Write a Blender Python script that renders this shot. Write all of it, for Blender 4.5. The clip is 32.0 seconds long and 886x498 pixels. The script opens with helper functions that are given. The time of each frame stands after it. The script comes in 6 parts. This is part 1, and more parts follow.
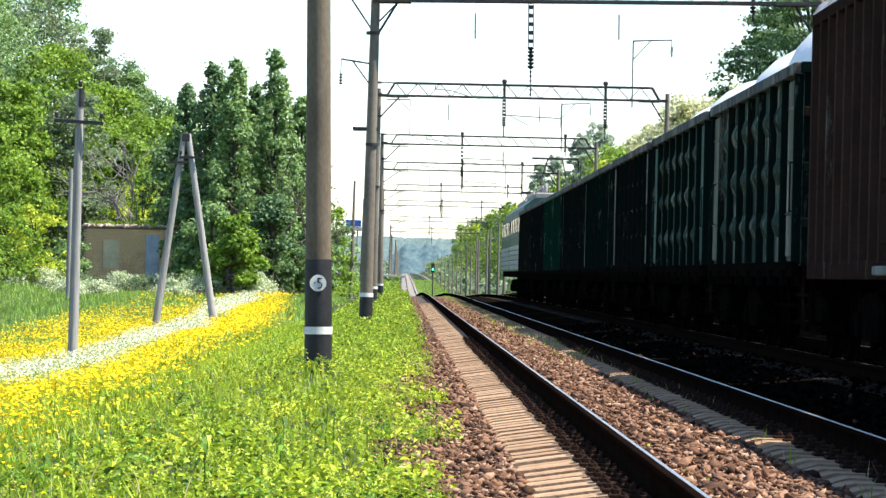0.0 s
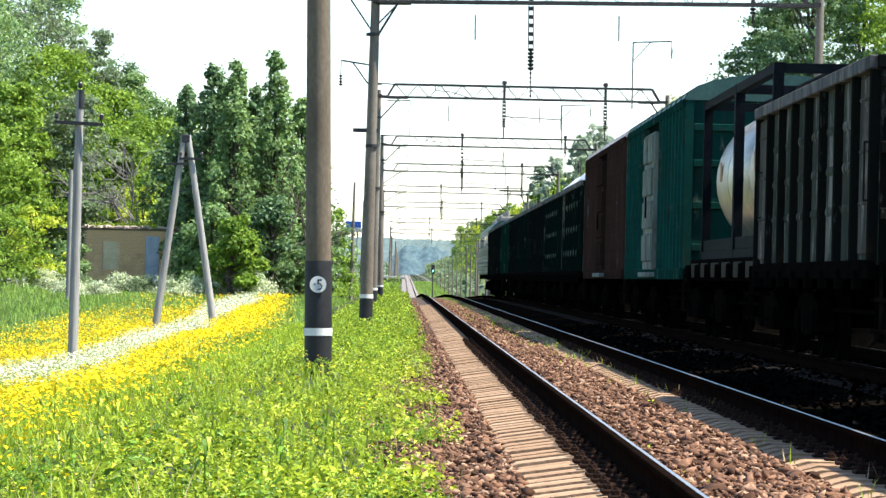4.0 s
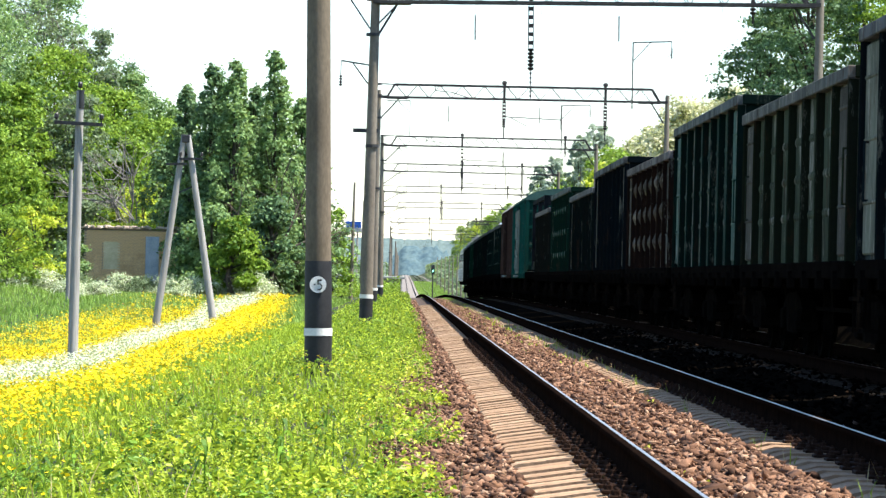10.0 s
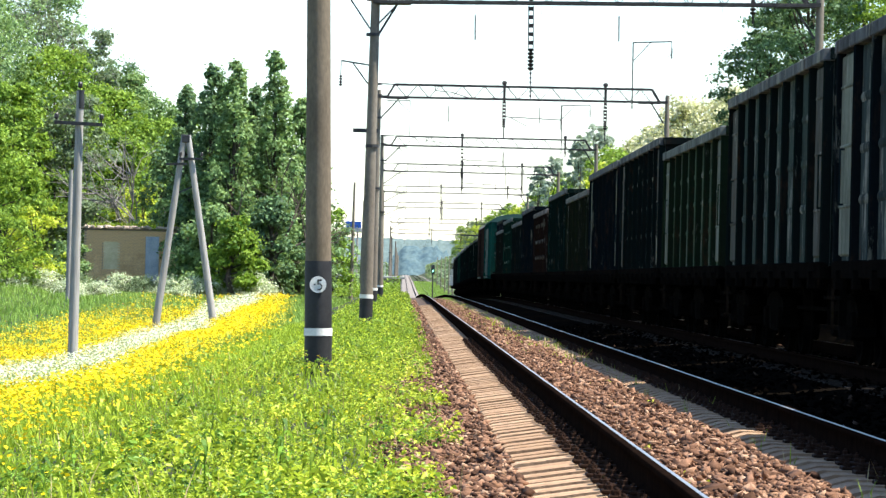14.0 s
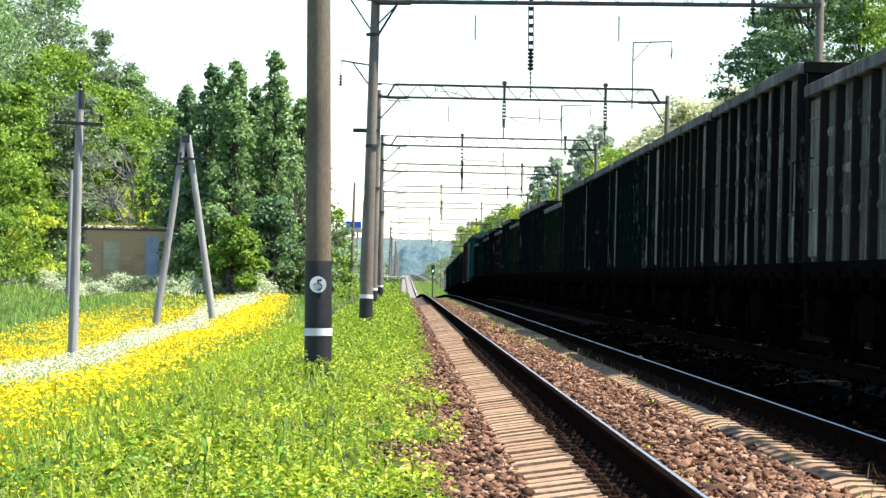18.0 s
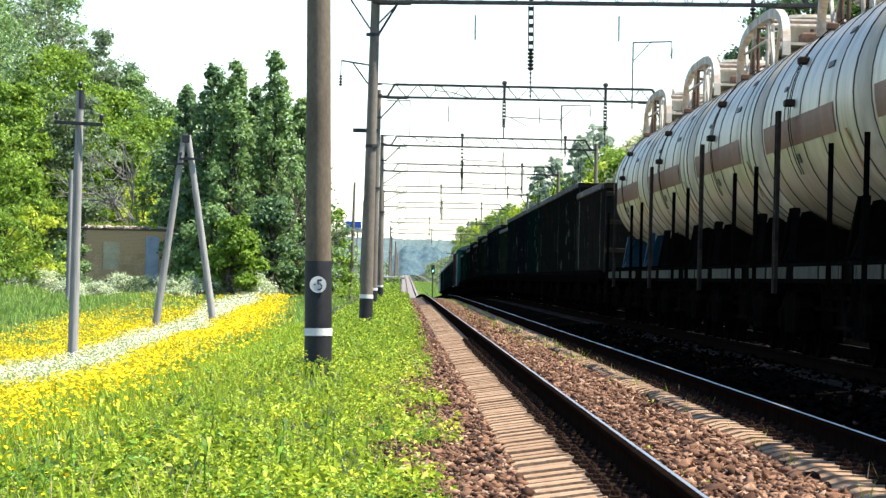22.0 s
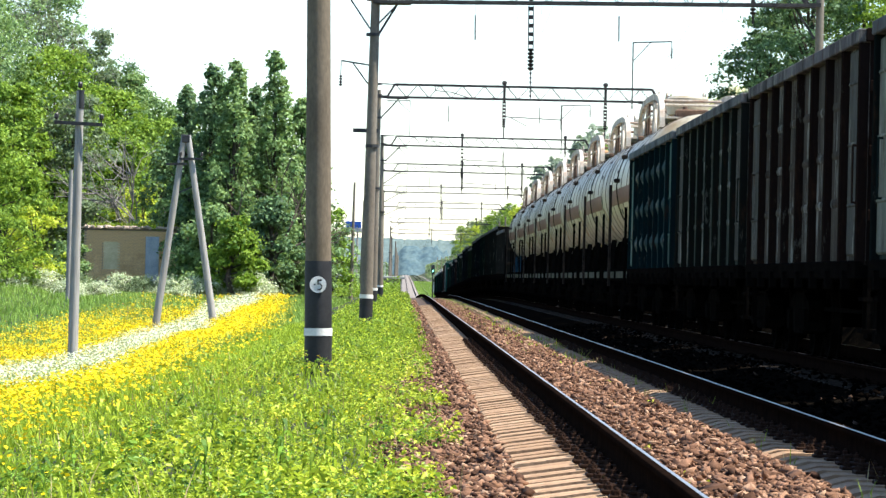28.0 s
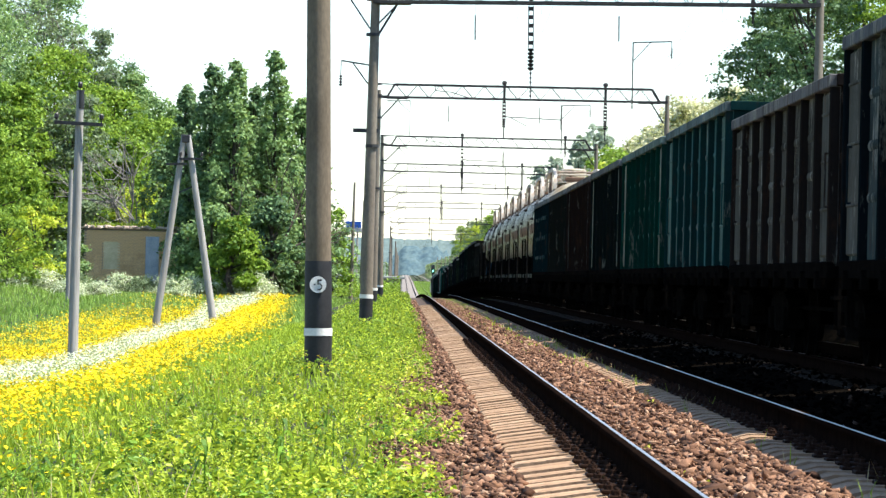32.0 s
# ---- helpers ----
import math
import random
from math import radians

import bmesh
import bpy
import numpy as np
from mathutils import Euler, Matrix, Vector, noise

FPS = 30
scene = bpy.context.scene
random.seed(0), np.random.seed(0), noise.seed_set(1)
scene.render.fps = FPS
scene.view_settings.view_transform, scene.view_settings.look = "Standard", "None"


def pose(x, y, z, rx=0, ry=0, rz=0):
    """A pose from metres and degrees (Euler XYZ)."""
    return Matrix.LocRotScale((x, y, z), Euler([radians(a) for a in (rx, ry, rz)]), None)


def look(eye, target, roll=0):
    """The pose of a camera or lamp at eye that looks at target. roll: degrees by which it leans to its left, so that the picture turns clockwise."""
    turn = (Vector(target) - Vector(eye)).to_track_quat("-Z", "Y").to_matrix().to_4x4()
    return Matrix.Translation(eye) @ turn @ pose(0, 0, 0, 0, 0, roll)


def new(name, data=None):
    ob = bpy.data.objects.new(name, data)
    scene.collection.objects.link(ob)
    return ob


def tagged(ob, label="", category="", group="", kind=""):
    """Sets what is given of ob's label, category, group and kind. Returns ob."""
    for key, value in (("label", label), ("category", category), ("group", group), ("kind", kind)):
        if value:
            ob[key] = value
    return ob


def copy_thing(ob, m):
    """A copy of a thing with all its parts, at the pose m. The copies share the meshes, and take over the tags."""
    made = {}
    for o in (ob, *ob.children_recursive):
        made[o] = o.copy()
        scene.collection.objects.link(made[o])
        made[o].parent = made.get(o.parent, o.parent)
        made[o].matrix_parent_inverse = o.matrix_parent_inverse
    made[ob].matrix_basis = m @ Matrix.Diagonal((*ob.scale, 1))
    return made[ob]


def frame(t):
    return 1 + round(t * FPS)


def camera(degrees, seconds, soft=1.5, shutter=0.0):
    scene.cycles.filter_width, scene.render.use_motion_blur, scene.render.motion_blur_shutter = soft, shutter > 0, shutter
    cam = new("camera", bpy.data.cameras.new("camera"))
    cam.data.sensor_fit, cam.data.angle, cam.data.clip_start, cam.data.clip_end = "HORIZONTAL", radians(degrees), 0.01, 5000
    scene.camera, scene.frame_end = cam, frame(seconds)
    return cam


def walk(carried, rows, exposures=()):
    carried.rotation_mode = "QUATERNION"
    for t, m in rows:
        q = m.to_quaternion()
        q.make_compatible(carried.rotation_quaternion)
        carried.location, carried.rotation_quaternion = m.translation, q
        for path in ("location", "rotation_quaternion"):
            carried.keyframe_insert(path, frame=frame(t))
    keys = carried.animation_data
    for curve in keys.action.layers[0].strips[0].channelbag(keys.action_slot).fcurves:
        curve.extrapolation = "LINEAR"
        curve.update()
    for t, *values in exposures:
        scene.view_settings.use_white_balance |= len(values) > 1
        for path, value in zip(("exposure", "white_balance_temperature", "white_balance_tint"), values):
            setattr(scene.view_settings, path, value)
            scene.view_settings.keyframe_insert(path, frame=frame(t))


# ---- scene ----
cam = camera(12.69, 32.0, soft=1.45)
EYE = (0.0, 0.0, 0.888)


def aim(shift):
    """The camera's pose; shift tips it by a hair."""
    return look(EYE, (1.004, 100.0, 0.888 + 0.733 + shift), 1.4)


walk(cam, [(0.0, aim(-0.038)), (0.5, aim(-0.088)), (1.0, aim(-0.064)), (1.5, aim(-0.034)), (2.0, aim(-0.018)),
           (2.5, aim(-0.017)), (3.0, aim(-0.015)), (3.5, aim(-0.009)), (5.5, aim(0.0)), (32.0, aim(0.0))],
     [(0.0, 1.1, 6380, 10), (1.2, 1.1, 6380, 10), (2.0, 1.19, 6380, 10), (3.4, 1.19, 6380, 10), (5.5, 1.1, 6380, 10), (7.2, 1.1, 6380, 10), (9.0, 1.19, 6380, 10), (21.2, 1.19, 6380, 10), (22.0, 1.1, 6380, 10), (32.0, 1.1, 6380, 10)])

# ---- light ----
SUN_EL, SUN_AZ = 59.0, 101.0      # degrees; azimuth from +y (along the line) towards +x
sun_dir = Vector((math.sin(radians(SUN_AZ)) * math.cos(radians(SUN_EL)), math.cos(radians(SUN_AZ)) * math.cos(radians(SUN_EL)),
                  math.sin(radians(SUN_EL))))
sun = new("sun", bpy.data.lights.new("sun", "SUN"))
sun.data.energy, sun.data.angle, sun.data.color = 5.0, radians(0.5), (1.0, 0.95, 0.86)
sun.matrix_world = look(sun_dir * 50, (0, 0, 0))
world = bpy.data.worlds.new("sky")
scene.world = world
world.use_nodes = True
wt = world.node_tree
sky = wt.nodes.new("ShaderNodeTexSky")
sky.sky_type, sky.sun_disc = "NISHITA", False
sky.sun_elevation, sky.sun_rotation = radians(SUN_EL), radians(SUN_AZ)
sky.air_density, sky.dust_density, sky.ozone_density = 1.0, 0.05, 3.0
wt.links.new(sky.outputs[0], wt.nodes["Background"].inputs[0])
wt.nodes["Background"].inputs[1].default_value = 0.12
scene.view_settings.exposure = 1.1


# ---- mesh helpers ----
class Geo:
    """Gathers solids into one mesh."""

    def __init__(self):
        self.v, self.f = [], []

    def box(self, x0, x1, y0, y1, z0, z1, b=0.0):
        n = len(self.v)
        if b <= 0:
            self.v += [(x, y, z) for z in (z0, z1) for x, y in ((x0, y0), (x1, y0), (x1, y1), (x0, y1))]
            self.f += [tuple(n + i for i in q) for q in ((3, 2, 1, 0), (4, 5, 6, 7), (0, 1, 5, 4), (1, 2, 6, 5), (2, 3, 7, 6), (3, 0, 4, 7))]
            return self
        for z, k in ((z0, b), (z0 + b, 0), (z1 - b, 0), (z1, b)):
            self.v += [(x0 + k, y0 + k, z), (x1 - k, y0 + k, z), (x1 - k, y1 - k, z), (x0 + k, y1 - k, z)]
        self.f.append((n + 3, n + 2, n + 1, n))
        for r in range(3):
            for i in range(4):
                a, c = n + 4 * r + i, n + 4 * r + (i + 1) % 4
                self.f.append((a, c, c + 4, a + 4))
        self.f.append((n + 12, n + 13, n + 14, n + 15))
        return self

    def tube(self, p, q, r0, r1=None, n=10, caps=True):
        r1 = r0 if r1 is None else r1
        p, q = Vector(p), Vector(q)
        d = (q - p).normalized()
        a = d.orthogonal().normalized()
        c = d.cross(a)
        k = len(self.v)
        for o, r in ((p, r0), (q, r1)):
            for i in range(n):
                t = 2 * math.pi * i / n
                self.v.append(tuple(o + a * (r * math.cos(t)) + c * (r * math.sin(t))))
        for i in range(n):
            j = (i + 1) % n
            self.f.append((k + i, k + j, k + n + j, k + n + i))
        if caps:
            self.f.append(tuple(k + n - 1 - i for i in range(n)))
            self.f.append(tuple(k + n + i for i in range(n)))
        return self

    def bar(self, p, q, w, h=None):
        """A square bar from p to q."""
        h = w if h is None else h
        p, q = Vector(p), Vector(q)
        d = (q - p).normalized()
        a = d.cross(Vector((0, 0, 1))) if abs(d.z) < 0.95 else d.cross(Vector((0, 1, 0)))
        a.normalize()
        c = a.cross(d)
        k = len(self.v)
        for o in (p, q):
            for s, t in ((-1, -1), (1, -1), (1, 1), (-1, 1)):
                self.v.append(tuple(o + a * (s * w / 2) + c * (t * h / 2)))
        self.f += [tuple(k + i for i in g) for g in ((3, 2, 1, 0), (4, 5, 6, 7), (0, 1, 5, 4), (1, 2, 6, 5), (2, 3, 7, 6), (3, 0, 4, 7))]
        return self

    def lathe(self, prof, axis="y", centre=(0, 0, 0), n=20):
        """prof: pairs (along, radius); turned round an axis."""
        k = len(self.v)
        cx, cy, cz = centre
        for s, r in prof:
            for i in range(n):
                t = 2 * math.pi * i / n
                u, w = r * math.cos(t), r * math.sin(t)
                self.v.append({"y": (cx + u, cy + s, cz + w), "x": (cx + s, cy + u, cz + w), "z": (cx + u, cy + w, cz + s)}[axis])
        for a in range(len(prof) - 1):
            for i in range(n):
                j = (i + 1) % n
                self.f.append((k + a * n + i, k + a * n + j, k + (a + 1) * n + j, k + (a + 1) * n + i))
        self.f.append(tuple(k + i for i in range(n)))
        self.f.append(tuple(k + (len(prof) - 1) * n + i for i in range(n)))
        return self

    def prism(self, outline, a0, a1, axis="y"):
        """A closed outline pushed along an axis."""
        k, n = len(self.v), len(outline)
        for a in (a0, a1):
            for u, w in outline:
                self.v.append({"y": (u, a, w), "x": (a, u, w), "z": (u, w, a)}[axis])
        for i in range(n):
            j = (i + 1) % n
            self.f.append((k + i, k + j, k + n + j, k + n + i))
        self.f.append(tuple(k + i for i in range(n)))
        self.f.append(tuple(k + n + i for i in range(n - 1, -1, -1)))
        return self

    def sweep(self, pts, w, h):
        """A flat bar along a path in a plane x = const: w across that plane, h within it; one connected skin."""
        pts = [Vector(p) for p in pts]
        k = len(self.v)
        for i, p in enumerate(pts):
            d = (pts[min(i + 1, len(pts) - 1)] - pts[max(i - 1, 0)]).normalized()
            n = Vector((1, 0, 0)).cross(d).normalized()
            for a, b in ((-1, -1), (1, -1), (1, 1), (-1, 1)):
                self.v.append(tuple(p + Vector((a * w / 2, 0, 0)) + n * (b * h / 2)))
        for i in range(len(pts) - 1):
            for j in range(4):
                q = (j + 1) % 4
                self.f.append((k + 4 * i + j, k + 4 * i + q, k + 4 * i + 4 + q, k + 4 * i + 4 + j))
        e = k + 4 * (len(pts) - 1)
        self.f += [(k + 3, k + 2, k + 1, k), (e, e + 1, e + 2, e + 3)]
        return self

    def hoop(self, pts, w, h):
        """A flat bar round a barrel, along a path in a plane y = const; one connected skin."""
        pts = [Vector(p) for p in pts]
        k = len(self.v)
        for i, p in enumerate(pts):
            d = (pts[min(i + 1, len(pts) - 1)] - pts[max(i - 1, 0)]).normalized()
            n = Vector((0, 1, 0)).cross(d).normalized()
            for a, b in ((-1, -1), (1, -1), (1, 1), (-1, 1)):
                self.v.append(tuple(p + Vector((0, a * w / 2, 0)) + n * (b * h / 2)))
        for i in range(len(pts) - 1):
            for j in range(4):
                q = (j + 1) % 4
                self.f.append((k + 4 * i + j, k + 4 * i + q, k + 4 * i + 4 + q, k + 4 * i + 4 + j))
        e = k + 4 * (len(pts) - 1)
        self.f += [(k + 3, k + 2, k + 1, k), (e, e + 1, e + 2, e + 3)]
        return self

    def mesh(self, name, mat, smooth=False):
        me = bpy.data.meshes.new(name)
        me.from_pydata(self.v, [], self.f)
        bm = bmesh.new()
        bm.from_mesh(me)
        bmesh.ops.recalc_face_normals(bm, faces=bm.faces)
        bm.to_mesh(me)
        bm.free()
        me.materials.append(mat)
        if smooth:
            me.shade_smooth()
            me.set_sharp_from_angle(angle=radians(35))
        return me


def part(name, geo, mat, parent=None, label="", at=None, smooth=False):
    """One mesh object, a part of its parent. geo: a Geo or a mesh to share."""
    me = geo.mesh(name, mat, smooth) if isinstance(geo, Geo) else geo
    ob = new(name, me)
    if parent:
        ob.parent = parent
    if at is not None:
        ob.matrix_basis = at
    if label:
        tagged(ob, label)
    return ob


def empty(name, m, label, category, group=""):
    ob = new(name)
    ob.empty_display_size = 0.3
    ob.matrix_basis = m
    return tagged(ob, label, category, group)


def npmesh(name, v, f, mat, smooth=False):
    """A mesh from arrays: v (n, 3), f (m, 3 or 4)."""
    me = bpy.data.meshes.new(name)
    k = f.shape[1]
    me.vertices.add(len(v))
    me.vertices.foreach_set("co", np.ascontiguousarray(v, dtype=np.float32).ravel())
    me.loops.add(f.size)
    me.loops.foreach_set("vertex_index", np.ascontiguousarray(f, dtype=np.int32).ravel())
    me.polygons.add(len(f))
    me.polygons.foreach_set("loop_start", np.arange(0, f.size, k, dtype=np.int32))
    if smooth:
        me.polygons.foreach_set("use_smooth", np.ones(len(f), dtype=bool))
    me.update(calc_edges=True)
    me.materials.append(mat)
    return me


# ---- the lie of the land ----
P_Y = np.array([-5000, 0, 190, 230, 270, 330, 450, 600, 750, 900, 1300, 1800, 2400, 5000.0])
P_Z = np.array([0, 0, 0, -0.06, -0.22, -0.65, -1.7, -2.6, -2.8, -2.2, -0.3, 1.4, 2.5, 3.0])


def smooth01(t):
    t = np.clip(t, 0, 1)
    return t * t * (3 - 2 * t)


def line_z(y):
    """Height of the rail head along the line."""
    return np.interp(y, P_Y, P_Z)


TRACK_1, TRACK_2 = 2.07, 6.17      # the tracks' middles
BED = -0.24


def ground_z(x, y):
    x, y = np.asarray(x, float), np.asarray(y, float)
    z = BED - 0.18 * np.clip(-1.5 - x, 0, 6.5)
    z = z + 1.7 * smooth01((y - 106) / 165) * np.clip((-x - 3) / 5, 0, 1)
    z = z + 0.09 * np.clip(-x - 16, 0, 60) * smooth01((y - 120) / 150)
    z = z + 0.42 * np.clip(x - 11.5, 0, 12) + 0.05 * np.clip(x - 24, 0, 200)
    z = z + 0.10 * np.sin(x * 0.9 + y * 0.13) * np.clip(-x - 1.5, 0, 4) / 4 * 0.6
    return z + line_z(y)


# ---- materials ----
def mat_new(name):
    m = bpy.data.materials.new(name)
    m.use_nodes = True
    nt = m.node_tree
    return m, nt, nt.nodes["Principled BSDF"]


def ramp(nt, fac, stops):
    r = nt.nodes.new("ShaderNodeValToRGB")
    el = r.color_ramp.elements
    while len(el) < len(stops):
        el.new(0.5)
    for e, (p, c) in zip(el, stops):
        e.position, e.color = p, (*c, 1)
    nt.links.new(fac, r.inputs[0])
    return r.outputs[0]


def noise_tex(nt, scale, detail=4.0, rough=0.6, coord="Object", stretch=(1, 1, 1), info=None):
    tc, mp, n = nt.nodes.new("ShaderNodeTexCoord"), nt.nodes.new("ShaderNodeMapping"), nt.nodes.new("ShaderNodeTexNoise")
    mp.inputs["Scale"].default_value = stretch
    n.inputs["Scale"].default_value, n.inputs["Detail"].default_value, n.inputs["Roughness"].default_value = scale, detail, rough
    nt.links.new(tc.outputs[coord], mp.inputs[0])
    if info:      # each object its own stains
        k = nt.nodes.new("ShaderNodeMath")
        k.operation = "MULTIPLY"
        k.inputs[1].default_value = 60.0
        nt.links.new(info.outputs["Random"], k.inputs[0])
        nt.links.new(k.outputs[0], mp.inputs["Location"])
    nt.links.new(mp.outputs[0], n.inputs["Vector"])
    return n.outputs[0]


def mixc(nt, fac, a, b, mode="MIX"):
    m = nt.nodes.new("ShaderNodeMix")
    m.data_type, m.blend_type = "RGBA", mode
    for sock, val in ((m.inputs[0], fac), (m.inputs[6], a), (m.inputs[7], b)):
        if hasattr(val, "is_linked"):
            nt.links.new(val, sock)
        elif isinstance(val, tuple):
            sock.default_value = (*val, 1)
        else:
            sock.default_value = val
    return m.outputs[2]


def bump(nt, bsdf, height, dist, strength=1.0):
    b = nt.nodes.new("ShaderNodeBump")
    b.inputs["Distance"].default_value, b.inputs["Strength"].default_value = dist, strength
    nt.links.new(height, b.inputs["Height"])
    nt.links.new(b.outputs[0], bsdf.inputs["Normal"])


def surface(name, dark, light, scale, rough=0.8, metal=0.0, fine=None, bump_d=0.003, stretch=(1, 1, 1), stain=None, coord="Object", spec=0.35):
    """A plain weathered surface: two colours by a coarse noise, a fine grain, and stains."""
    m, nt, b = mat_new(name)
    n1 = noise_tex(nt, scale, 5, 0.65, coord, stretch)
    n2 = noise_tex(nt, fine or scale * 9, 3, 0.6, coord, stretch)
    c = ramp(nt, n1, [(0.3, dark), (0.7, light)])
    c = mixc(nt, 0.35, c, ramp(nt, n2, [(0.3, (0.25, 0.25, 0.25)), (0.7, (0.75, 0.75, 0.75))]), "OVERLAY")
    if stain:
        n3 = noise_tex(nt, scale * 0.45, 6, 0.7, coord, stretch)
        mask = ramp(nt, n3, [(0.52, (0, 0, 0)), (0.66, (1, 1, 1))])
        c = mixc(nt, mask, c, stain)
    nt.links.new(c, b.inputs["Base Color"])
    b.inputs["Roughness"].default_value, b.inputs["Metallic"].default_value = rough, metal
    b.inputs["Specular IOR Level"].default_value = spec
    bump(nt, b, n2, bump_d)
    return m


def paint(name, rust=(0.045, 0.022, 0.012), rough=0.62, dirt=(0.010, 0.009, 0.008), amount=0.6, worn=(0.05, 0.05, 0.045), edge=0.60, spec=0.0):
    """Old wagon paint in the object's own colour, with rust patches and soot."""
    m, nt, b = mat_new(name)
    oi = nt.nodes.new("ShaderNodeObjectInfo")
    n1 = noise_tex(nt, 1.3, 7, 0.7, "Object", (1, 1, 0.45), oi)
    n2 = noise_tex(nt, 14, 4, 0.65)
    n3 = noise_tex(nt, 4.0, 6, 0.75, "Object", (1, 1, 0.3), oi)
    c = mixc(nt, ramp(nt, n1, [(0.40, (0, 0, 0)), (0.75, (amount, amount, amount))]), oi.outputs["Color"], dirt)
    c = mixc(nt, ramp(nt, n3, [(0.56, (0, 0, 0)), (0.70, (amount, amount, amount))]), c, rust)
    n4 = noise_tex(nt, 2.2, 8, 0.80, "Object", (1, 0.9, 0.24), oi)
    c = mixc(nt, ramp(nt, n4, [(edge, (0, 0, 0)), (edge + 0.07, (0.8, 0.8, 0.8))]), c, worn)
    c = mixc(nt, 0.3, c, ramp(nt, n2, [(0.3, (0.3, 0.3, 0.3)), (0.7, (0.7, 0.7, 0.7))]), "OVERLAY")
    nt.links.new(c, b.inputs["Base Color"])
    b.inputs["Roughness"].default_value = rough
    b.inputs["Specular IOR Level"].default_value = spec
    bump(nt, b, n2, 0.004)
    return m


def sleeper_material():
    """Sandy weathered concrete, each sleeper a little different, with dirt along its middle."""
    m, nt, b = mat_new("weathered_concrete")
    oi = nt.nodes.new("ShaderNodeObjectInfo")
    n1 = noise_tex(nt, 3.5, 6, 0.7)
    n2 = noise_tex(nt, 45, 3)
    c = ramp(nt, oi.outputs["Random"], [(0.0, (0.34, 0.215, 0.125)), (0.6, (0.40, 0.26, 0.155)), (1.0, (0.44, 0.295, 0.18))])
    c = mixc(nt, ramp(nt, n1, [(0.46, (0, 0, 0)), (0.72, (0.75, 0.75, 0.75))]), c, (0.20, 0.108, 0.06))
    c = mixc(nt, 0.35, c, ramp(nt, n2, [(0.3, (0.3, 0.3, 0.3)), (0.7, (0.7, 0.7, 0.7))]), "OVERLAY")
    nt.links.new(c, b.inputs["Base Color"])
    b.inputs["Roughness"].default_value = 0.92
    b.inputs["Specular IOR Level"].default_value = 0.15
    bump(nt, b, n2, 0.006)
    return m


def leafy(name, dark, light, trans=0.45, rough=0.55, scale=0.35, coarse=0.55, spec=0.22):
    """Leaves: a colour by leaf and by a coarse noise, partly letting light through."""
    m, nt, b = mat_new(name)
    g = nt.nodes.new("ShaderNodeNewGeometry")
    n1 = noise_tex(nt, scale, 3, 0.6)
    mx = nt.nodes.new("ShaderNodeMath")
    mx.operation = "MULTIPLY_ADD"
    mx.inputs[1].default_value = 1.1 - coarse
    nt.links.new(g.outputs["Random Per Island"], mx.inputs[0])
    sc = nt.nodes.new("ShaderNodeMath")
    sc.operation = "MULTIPLY"
    sc.inputs[1].default_value = coarse
    nt.links.new(n1, sc.inputs[0])
    nt.links.new(sc.outputs[0], mx.inputs[2])
    c = ramp(nt, mx.outputs[0], [(0.25, dark), (0.80, light)])
    nt.links.new(c, b.inputs["Base Color"])
    b.inputs["Roughness"].default_value = rough
    b.inputs["Specular IOR Level"].default_value = spec
    t = nt.nodes.new("ShaderNodeBsdfTranslucent")
    nt.links.new(mixc(nt, 0.25, c, (0.50, 0.60, 0.05), "MIX"), t.inputs[0])
    s = nt.nodes.new("ShaderNodeMixShader")
    s.inputs[0].default_value = trans
    nt.links.new(b.outputs[0], s.inputs[1])
    nt.links.new(t.outputs[0], s.inputs[2])
    nt.links.new(s.outputs[0], nt.nodes["Material Output"].inputs[0])
    return m


M_SOIL = surface("soil_and_grass", (0.014, 0.017, 0.007), (0.050, 0.066, 0.016), 0.35, 0.95, fine=6.0, bump_d=0.03)
M_BALLAST = surface("ballast_bed", (0.035, 0.024, 0.018), (0.10, 0.066, 0.048), 4.0, 0.95, fine=38.0, bump_d=0.02)
M_FARBED = surface("pale_far_ballast", (0.17, 0.145, 0.125), (0.27, 0.235, 0.205), 0.5, 0.95, fine=4.0)
M_SLEEPER = sleeper_material()
M_RAILSIDE = surface("rusty_steel", (0.005, 0.0035, 0.003), (0.014, 0.008, 0.0055), 6.0, 0.8, 0.0, fine=60.0, spec=0.0)
M_CLIP = surface("rusty_fastening", (0.010, 0.006, 0.004), (0.038, 0.020, 0.013), 9.0, 0.85, 0.0, fine=60.0, spec=0.05)
M_RAILTOP = surface("polished_steel", (0.52, 0.48, 0.43), (0.72, 0.67, 0.60), 8.0, 0.36, 1.0, bump_d=0.0005)
M_CONCRETE = surface("old_concrete", (0.100, 0.078, 0.050), (0.205, 0.165, 0.115), 1.2, 0.9, fine=30.0, stretch=(1, 1, 0.4), stain=(0.085, 0.068, 0.046))
M_MASTGREY = surface("grey_concrete", (0.20, 0.19, 0.17), (0.33, 0.31, 0.28), 1.2, 0.9, fine=30.0, stretch=(1, 1, 0.4))
M_BLACKPAINT = surface("black_tar_paint", (0.012, 0.013, 0.015), (0.035, 0.036, 0.038), 2.5, 0.6, fine=22.0)
M_WHITEPAINT = surface("white_paint", (0.62, 0.62, 0.58), (0.82, 0.82, 0.79), 5.0, 0.7, fine=40.0)
M_IRON = surface("dark_galvanised_steel", (0.03, 0.03, 0.032), (0.08, 0.078, 0.075), 6.0, 0.6, 0.5, fine=50.0)
M_WIRE = surface("copper_wire", (0.02, 0.02, 0.02), (0.05, 0.045, 0.04), 9.0, 0.6, 0.5)
